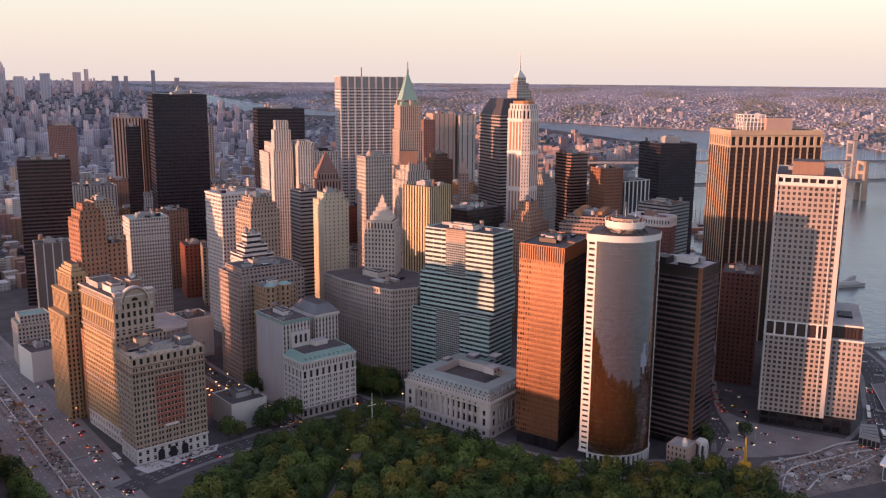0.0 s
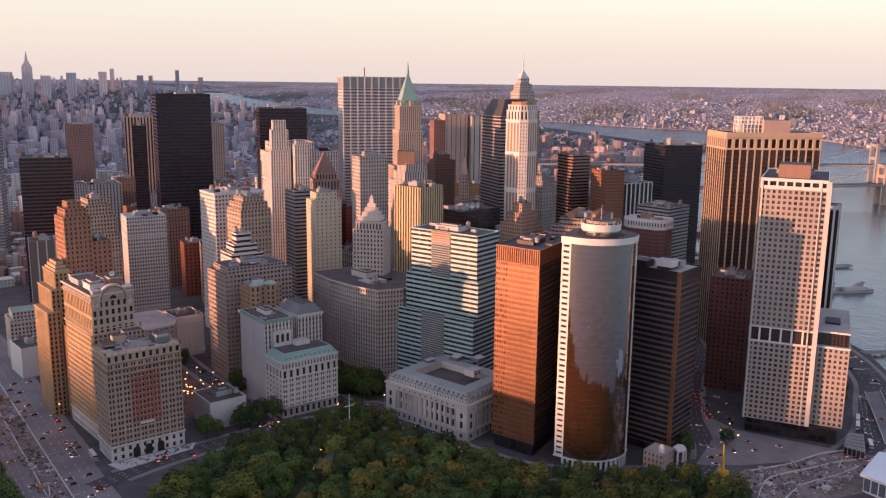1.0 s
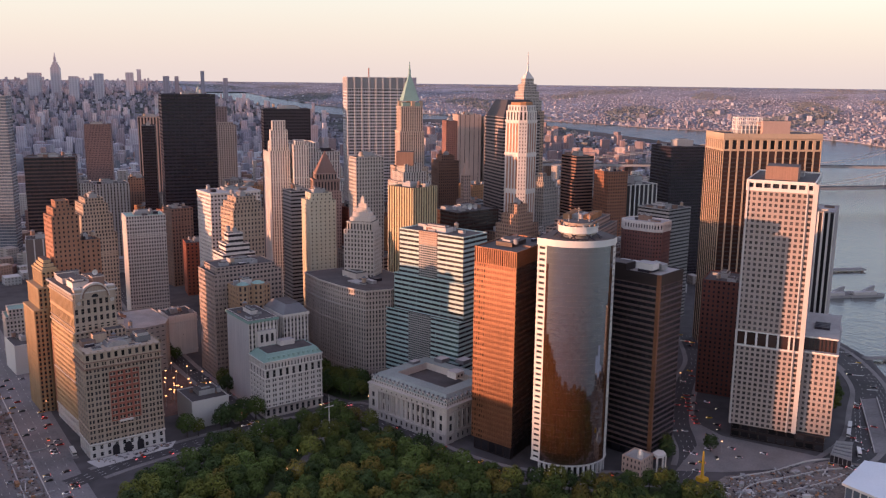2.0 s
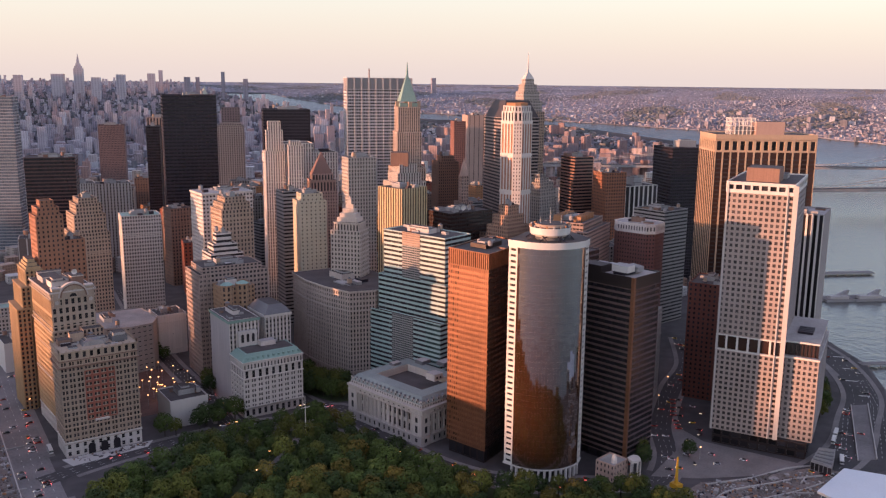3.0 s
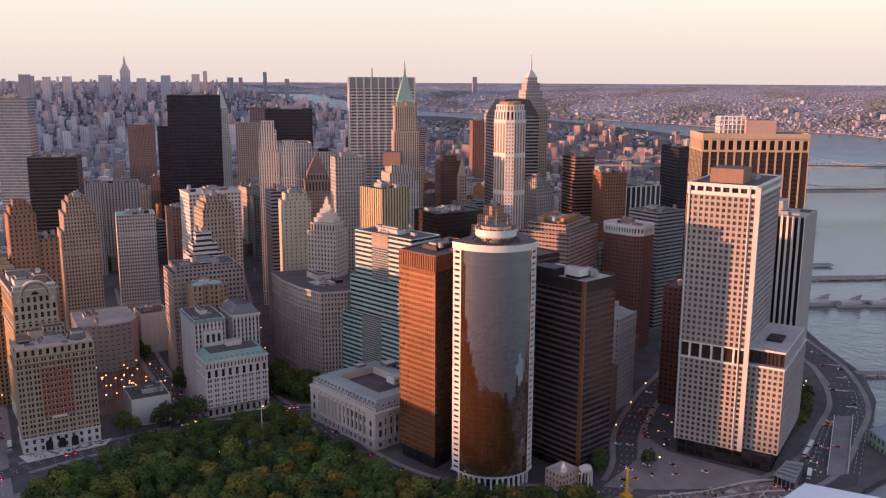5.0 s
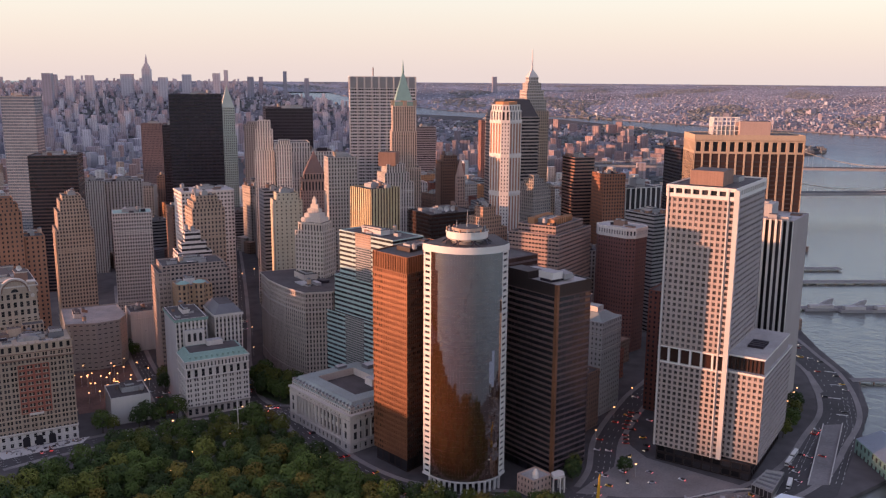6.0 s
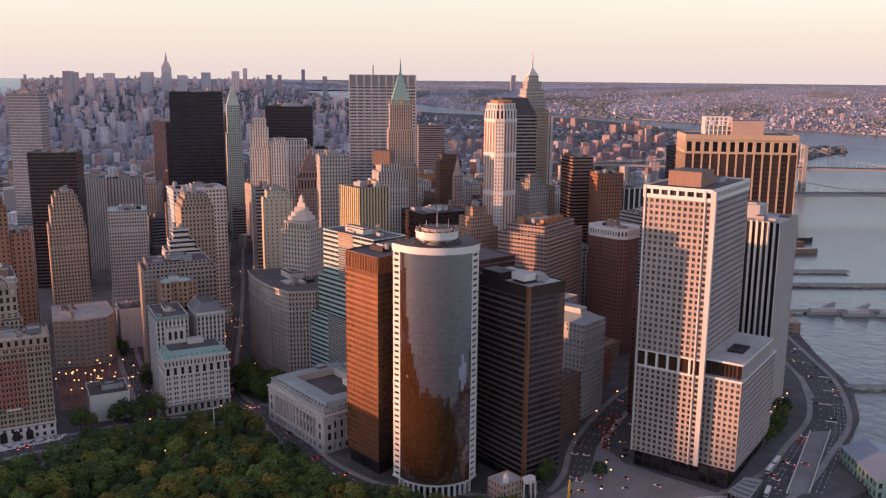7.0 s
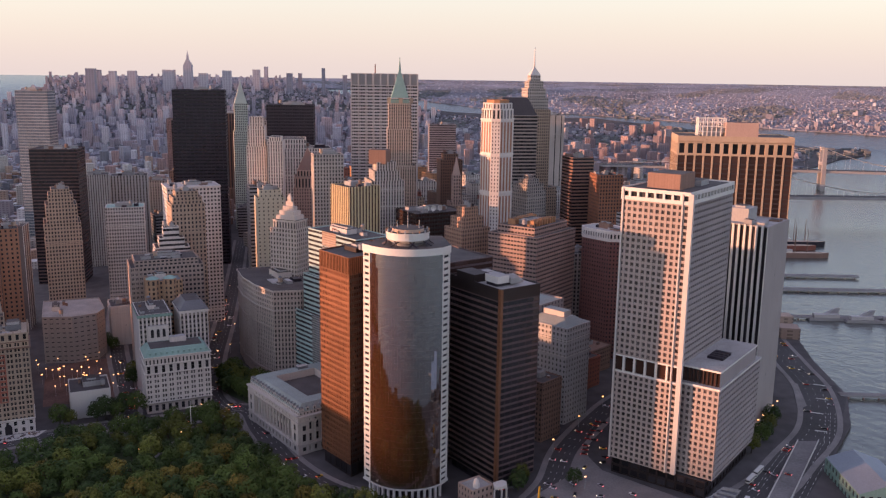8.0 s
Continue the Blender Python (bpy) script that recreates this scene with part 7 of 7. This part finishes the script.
def carpet(name, label, items, m, category="houses"):
    """Very many far houses in one mesh; each item is x, y, z, width, depth, height, turn."""
    it = np.array(items, float)
    c, s = np.cos(it[:, 6]), np.sin(it[:, 6])
    co = np.zeros((len(it), 8, 3))
    for k, (a, b) in enumerate(((-.5, -.5), (.5, -.5), (.5, .5), (-.5, .5))):
        px, py = a * it[:, 3], b * it[:, 4]
        for up in (0, 4):
            co[:, k + up, 0], co[:, k + up, 1] = it[:, 0] + c * px - s * py, it[:, 1] + s * px + c * py
            co[:, k + up, 2] = it[:, 2] + (it[:, 5] if up else -6)
    me = bpy.data.meshes.new(name)
    loops = (FACES[None] + 8 * np.arange(len(it))[:, None, None]).astype(np.int32).ravel()
    me.vertices.add(8 * len(it))
    me.vertices.foreach_set("co", co.astype(np.float32).ravel())
    me.loops.add(len(loops))
    me.loops.foreach_set("vertex_index", loops)
    me.polygons.add(len(loops) // 4)
    me.polygons.foreach_set("loop_start", np.arange(0, len(loops), 4, dtype=np.int32))
    me.materials.append(m)
    me.update(calc_edges=True)
    me.shade_flat()
    return tagged(new(name, me), label, category, kind="stuff")


def shrink(r):
    """How small the far city is drawn in, where the plain bends up."""
    if r < 2600:
        return 1.0
    return r / (r + 52000 * min(1.0, (r - 2600) / 2250) ** 3.2)


C_NEAR = city_mat("old_town_walls", [(0.29, 0.18, 0.13), (0.41, 0.36, 0.32), (0.24, 0.14, 0.12), (0.50, 0.46, 0.41), (0.34, 0.24, 0.19), (0.19, 0.18, 0.19), (0.43, 0.31, 0.24), (0.55, 0.53, 0.50)])
# from here on the colours carry distance haze: muted, paled, towards lilac
C_FAR = city_mat("hazed_town_walls", [(0.26, 0.245, 0.28), (0.31, 0.29, 0.325), (0.24, 0.225, 0.26), (0.35, 0.335, 0.365), (0.225, 0.22, 0.255), (0.18, 0.18, 0.2), (0.32, 0.27, 0.295), (0.54, 0.53, 0.55)], dark=0.3)
C_LES = city_mat("hazed_housing_brick", [(0.31, 0.21, 0.2), (0.285, 0.21, 0.21), (0.34, 0.235, 0.225), (0.25, 0.2, 0.21), (0.4, 0.33, 0.32)])
C_MID = city_mat("hazed_midtown_walls", [(0.46, 0.415, 0.455), (0.38, 0.345, 0.385), (0.52, 0.465, 0.48), (0.35, 0.315, 0.36), (0.46, 0.38, 0.39), (0.58, 0.53, 0.56), (0.39, 0.31, 0.325)])
C_VIL = city_mat("hazed_village_walls", [(0.36, 0.3, 0.31), (0.44, 0.39, 0.4), (0.33, 0.22, 0.2), (0.48, 0.44, 0.455), (0.37, 0.245, 0.225), (0.6, 0.56, 0.57), (0.28, 0.24, 0.255)], dark=0.4)
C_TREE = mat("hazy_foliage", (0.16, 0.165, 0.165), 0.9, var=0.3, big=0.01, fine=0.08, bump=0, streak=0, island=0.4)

town = random.Random(77)
near_items, far_items, tree_items = [], [], []
for r0, r1, gap in ((950, 1700, 24), (1700, 2600, 22), (2600, 3200, 18), (3200, 3800, 15), (3800, 4830, 13)):
    r = r0
    while r < r1:
        step = gap / (r * 1.0)
        a = radians(-4)
        while a < radians(72):
            q, aa = r + town.uniform(-0.5, 0.5) * gap, a + town.uniform(-0.5, 0.5) * step
            x, y = HUB[0] + q * math.sin(aa), HUB[1] + q * math.cos(aa)
            a += step
            isl = inside((x, y), MANHATTAN)
            if not (isl or inside((x, y), BROOKLYN) or (q > 4050 and aa > radians(5))):
                continue
            if q < 1500 and isl and y < 1100 and x < 900:
                continue
            if off_line((x, y), [(408, 760), (520, 1200), (640, 1600), (780, 2050), (900, 2500)]) < 13 + 0.004 * q:
                continue
            if town.random() < 0.12:
                continue
            s = shrink(q)
            if q > 1900 and noise.noise(Vector((x * 0.004, y * 0.004, 3.0))) > 0.16 and town.random() < 0.8:
                tree_items.append((x, y, rise(q), gap * town.uniform(0.5, 1.1), gap * town.uniform(0.5, 1.1), town.uniform(5, 9) * s, town.uniform(0, 3)))
                continue
            if isl and off_line((x, y), [(2320, 1740), (2500, 1785), (2560, 1900), (2500, 2110), (2425, 2315), (2270, 2580), (2010, 2805), (1780, 3010)]) < 55:
                continue
            w, d = town.uniform(8, 21) * max(s, 0.26), town.uniform(8, 21) * max(s, 0.26)
            h = (town.uniform(6, 17) if town.random() < 0.93 else town.uniform(17, 46)) * s
            if isl and q < 2600:
                h *= 1.25
            if isl and y < 1100:
                h = min(h, 11)
            if not isl:
                h *= 0.5
            elif q > 2350 and aa > radians(26):
                h *= 0.5
            item = (x, y, rise(q), w, d, h, radians(town.choice((-20, -30, 25, 5)) + town.gauss(0, 3)))
            (near_items if q < 2300 else far_items).append(item)
        r += gap
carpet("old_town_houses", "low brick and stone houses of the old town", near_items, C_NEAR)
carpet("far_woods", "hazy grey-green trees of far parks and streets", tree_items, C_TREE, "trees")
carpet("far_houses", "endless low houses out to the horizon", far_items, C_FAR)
BANK = [(2320, 1740), (2500, 1785), (2560, 1900), (2500, 2110), (2425, 2315), (2270, 2580), (2010, 2805), (1780, 3010)]
les = []
for _ in range(190):
    x, y = town.uniform(1350, 2480), town.uniform(1500, 2650)
    q = math.dist((x, y), HUB)
    if inside((x, y), MANHATTAN) and q > 2150 and off_line((x, y), BANK) > 90:
        les.append((x, y, rise(q), town.uniform(11, 18), town.uniform(16, 34), town.uniform(34, 58) * shrink(q), town.uniform(0, 3)))
carpet("housing_towers", "reddish brick housing towers near the river", les, C_LES)
heights = []
for _ in range(60):
    x, y = town.uniform(2700, 3400), town.uniform(900, 2300)
    q = math.dist((x, y), HUB)
    if inside((x, y), BROOKLYN):
        heights.append((x, y, rise(q), town.uniform(10, 16), town.uniform(14, 26), town.uniform(20, 40) * shrink(q), town.uniform(0, 3)))
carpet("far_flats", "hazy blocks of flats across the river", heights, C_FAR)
mid, village = [], []
for _ in range(4600):
    ang, q = radians(town.uniform(-1, 27)), 1350 + 3300 * town.random() ** 0.75
    x, y = HUB[0] + q * math.sin(ang), HUB[1] + q * math.cos(ang)
    if inside((x, y), MANHATTAN) and off_line((x, y), [(408, 760), (520, 1200), (640, 1600), (780, 2050), (900, 2500)]) > 22:
        tall = max(0.36, shrink(q))
        if q < 2900:
            village.append((x, y, rise(q), town.uniform(9, 22), town.uniform(9, 24), town.uniform(6, 18) if town.random() < 0.95 else town.uniform(24, 50), radians(-20)))
        else:
            top = min((town.uniform(12, 52) if town.random() < 0.82 else town.uniform(60, 120)) * tall, 262 + town.uniform(-40, 8) - rise(q))
            mid.append((x, y, rise(q), town.uniform(12, 30) * max(0.5, tall), town.uniform(12, 30) * max(0.5, tall), max(top * 0.85, 7), radians(-20)))
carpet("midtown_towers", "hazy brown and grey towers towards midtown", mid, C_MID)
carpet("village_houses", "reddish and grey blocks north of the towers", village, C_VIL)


def far_tower(px, py, w, base, top, m, label, name="far_tower", steps=1):
    b = thing(name, label, "building", px, py)
    sh = Shell()
    fp = rect(px - w / 2, py - w / 2, -20, w, w)
    z = base
    sh.prism(fp, base - 30, base + (top - base) * (0.8 if steps > 1 else 1), m)
    part("shaft", sh, b)
    if steps > 1:
        z = base + (top - base) * 0.8
        for k in range(steps - 1):
            fp = grow(fp, -w * 0.12)
            up = (top - base) * 0.2 / (steps - 1)
            sh = Shell()
            sh.prism(fp, z - 0.5, z + up * 0.7, m)
            part("setback", sh, b)
            z += up * 0.7
        sh = Shell()
        c = tuple(sum((Vector(p) for p in fp), Vector((0, 0))) / 4)
        sh.taper(fp, [c] * 4, z, top + (top - base) * 0.09, m)
        part("spire", sh, b)


# skyline towers with haze mixed into their base colours
M_FARG = city_mat("hazed_grey_stone", [(0.44, 0.40, 0.435), (0.50, 0.455, 0.48), (0.38, 0.34, 0.375)], floor=7.0, bay=7.0, dark=0.3)
M_FARD = city_mat("hazed_dark_glass", [(0.25, 0.24, 0.285), (0.29, 0.27, 0.31)], 0.5, floor=7.0, bay=7.0, dark=0.25)
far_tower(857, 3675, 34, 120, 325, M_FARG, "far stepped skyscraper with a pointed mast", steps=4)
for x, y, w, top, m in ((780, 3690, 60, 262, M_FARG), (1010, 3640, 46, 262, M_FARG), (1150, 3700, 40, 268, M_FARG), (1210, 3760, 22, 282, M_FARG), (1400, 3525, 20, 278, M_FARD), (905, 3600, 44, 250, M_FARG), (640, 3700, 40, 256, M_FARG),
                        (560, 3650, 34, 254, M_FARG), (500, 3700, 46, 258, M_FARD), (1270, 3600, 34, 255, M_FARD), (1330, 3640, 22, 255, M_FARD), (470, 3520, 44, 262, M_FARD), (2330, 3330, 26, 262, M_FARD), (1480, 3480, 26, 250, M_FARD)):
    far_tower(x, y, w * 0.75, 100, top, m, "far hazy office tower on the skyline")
block("office_tower", "brown ribbed tower slab", 512, 1470, -20, 46, 40, 184, spec(5, 200, 0.5, 1.0, 0.8, M_PINK, G_DARK), units=3)
block("office_tower", "brown ribbed tower slab with dark side", 560, 1500, -20, 40, 40, 180, spec(5, 200, 0.5, 1.0, 0.8, M_BROWN, G_DARK), units=3)
block("office_tower", "narrow blue-black glass tower", 436, 1200, -20, 18, 40, 184, S_BLACK, units=2)
block("housing_slab", "large brown brick office block", 520, 1868, -20, 52, 32, 153, S_BROWN | dict(wall=mat("dull_brown_brick", (0.215, 0.14, 0.13))), units=4)
block("office_tower", "pinkish stone tower pair on the east side", 1102, 1345, -20, 48, 40, 185, spec(9, 200, 0.12, 1.0, 0.3, M_PINK, G_DARK), units=2)
block("office_tower", "pale blank tower with dark edge", 1150, 1318, -20, 34, 40, 181, spec(12, 200, 0.16, 1.0, 0.3, M_LIME, G_DARK), units=2)
block("office_tower", "red brick tower on the east side", 1012, 1262, -20, 22, 28, 178, S_RED | dict(wall=mat("dusky_red_brick", (0.25, 0.125, 0.10), var=0.3)), units=2)
block("housing_slab", "wide mauve-grey office slab", 978, 1486, -20, 54, 34, 156, S_GREYB | dict(wall=mat("mauve_concrete", (0.30, 0.255, 0.255), var=0.2), floor=4.5), units=2)
block("office_tower", "pale grey stone tower beyond the black slab", 617, 1416, -20, 46, 36, 171, S_GRAN | dict(wall=M_SHADEC, bay=4), steps=((4, 5),), units=0)
block("office_tower", "brown tower slab far beyond the black towers", 803, 1905, -20, 42, 36, 185, S_BROWN | dict(wall=mat("dusky_grey_brown", (0.17, 0.14, 0.145), var=0.2), bay=6, floor=6), units=0)
block("office_building", "pale grey ribbed office block", 312, 1086, -8, 26, 36, 121, S_GRAN | dict(wall=M_CONC, wf=0.4), units=3)
block("office_building", "broad pale grey office block with roof huts", 342, 1120, -8, 48, 36, 115, S_GRAN | dict(wall=M_CONC, bay=4, wf=0.4), units=4)

# filler blocks of the business quarter
fill = random.Random(31)
FULL = []
for ob in list(scene.collection.objects):
    if ob.type == "EMPTY" and ob.get("category") == "building":
        FULL.append(ob.matrix_world.translation.xy)
for gx in range(400, 1000, 46):
    for gy in range(600, 1330, 48):
        x, y = gx + fill.uniform(-6, 6), gy + fill.uniform(-6, 6)
        if x > 560 + 0.55 * (y - 300) + 120 or not inside((x + 20, y + 20), MANHATTAN):
            continue
        if x < 372 + (y - 600) * 0.25 and x > 330 + (y - 600) * 0.25:
            continue
        if (x < 482 and y < 690) or off_line((x + 18, y + 18), ROADS["broadway"][0]) < 34 or any((Vector((x + 10, y + 10)) - p).length < 44 for p in FULL):
            continue
        h = fill.uniform(45, 98)
        sp = fill.choice((S_STONE, S_TAN, S_BROWN, S_GRAN, S_WHITE, S_RED, S_GREYB, S_ORANGE))
        block("office_building", "stone and brick office block among the towers", x, y, fill.choice((-20, -12, 5, 8)), fill.uniform(26, 36), fill.uniform(26, 36), h, sp | dict(bay=sp["bay"] * 1.3, floor=sp["floor"] * 1.1), units=4)
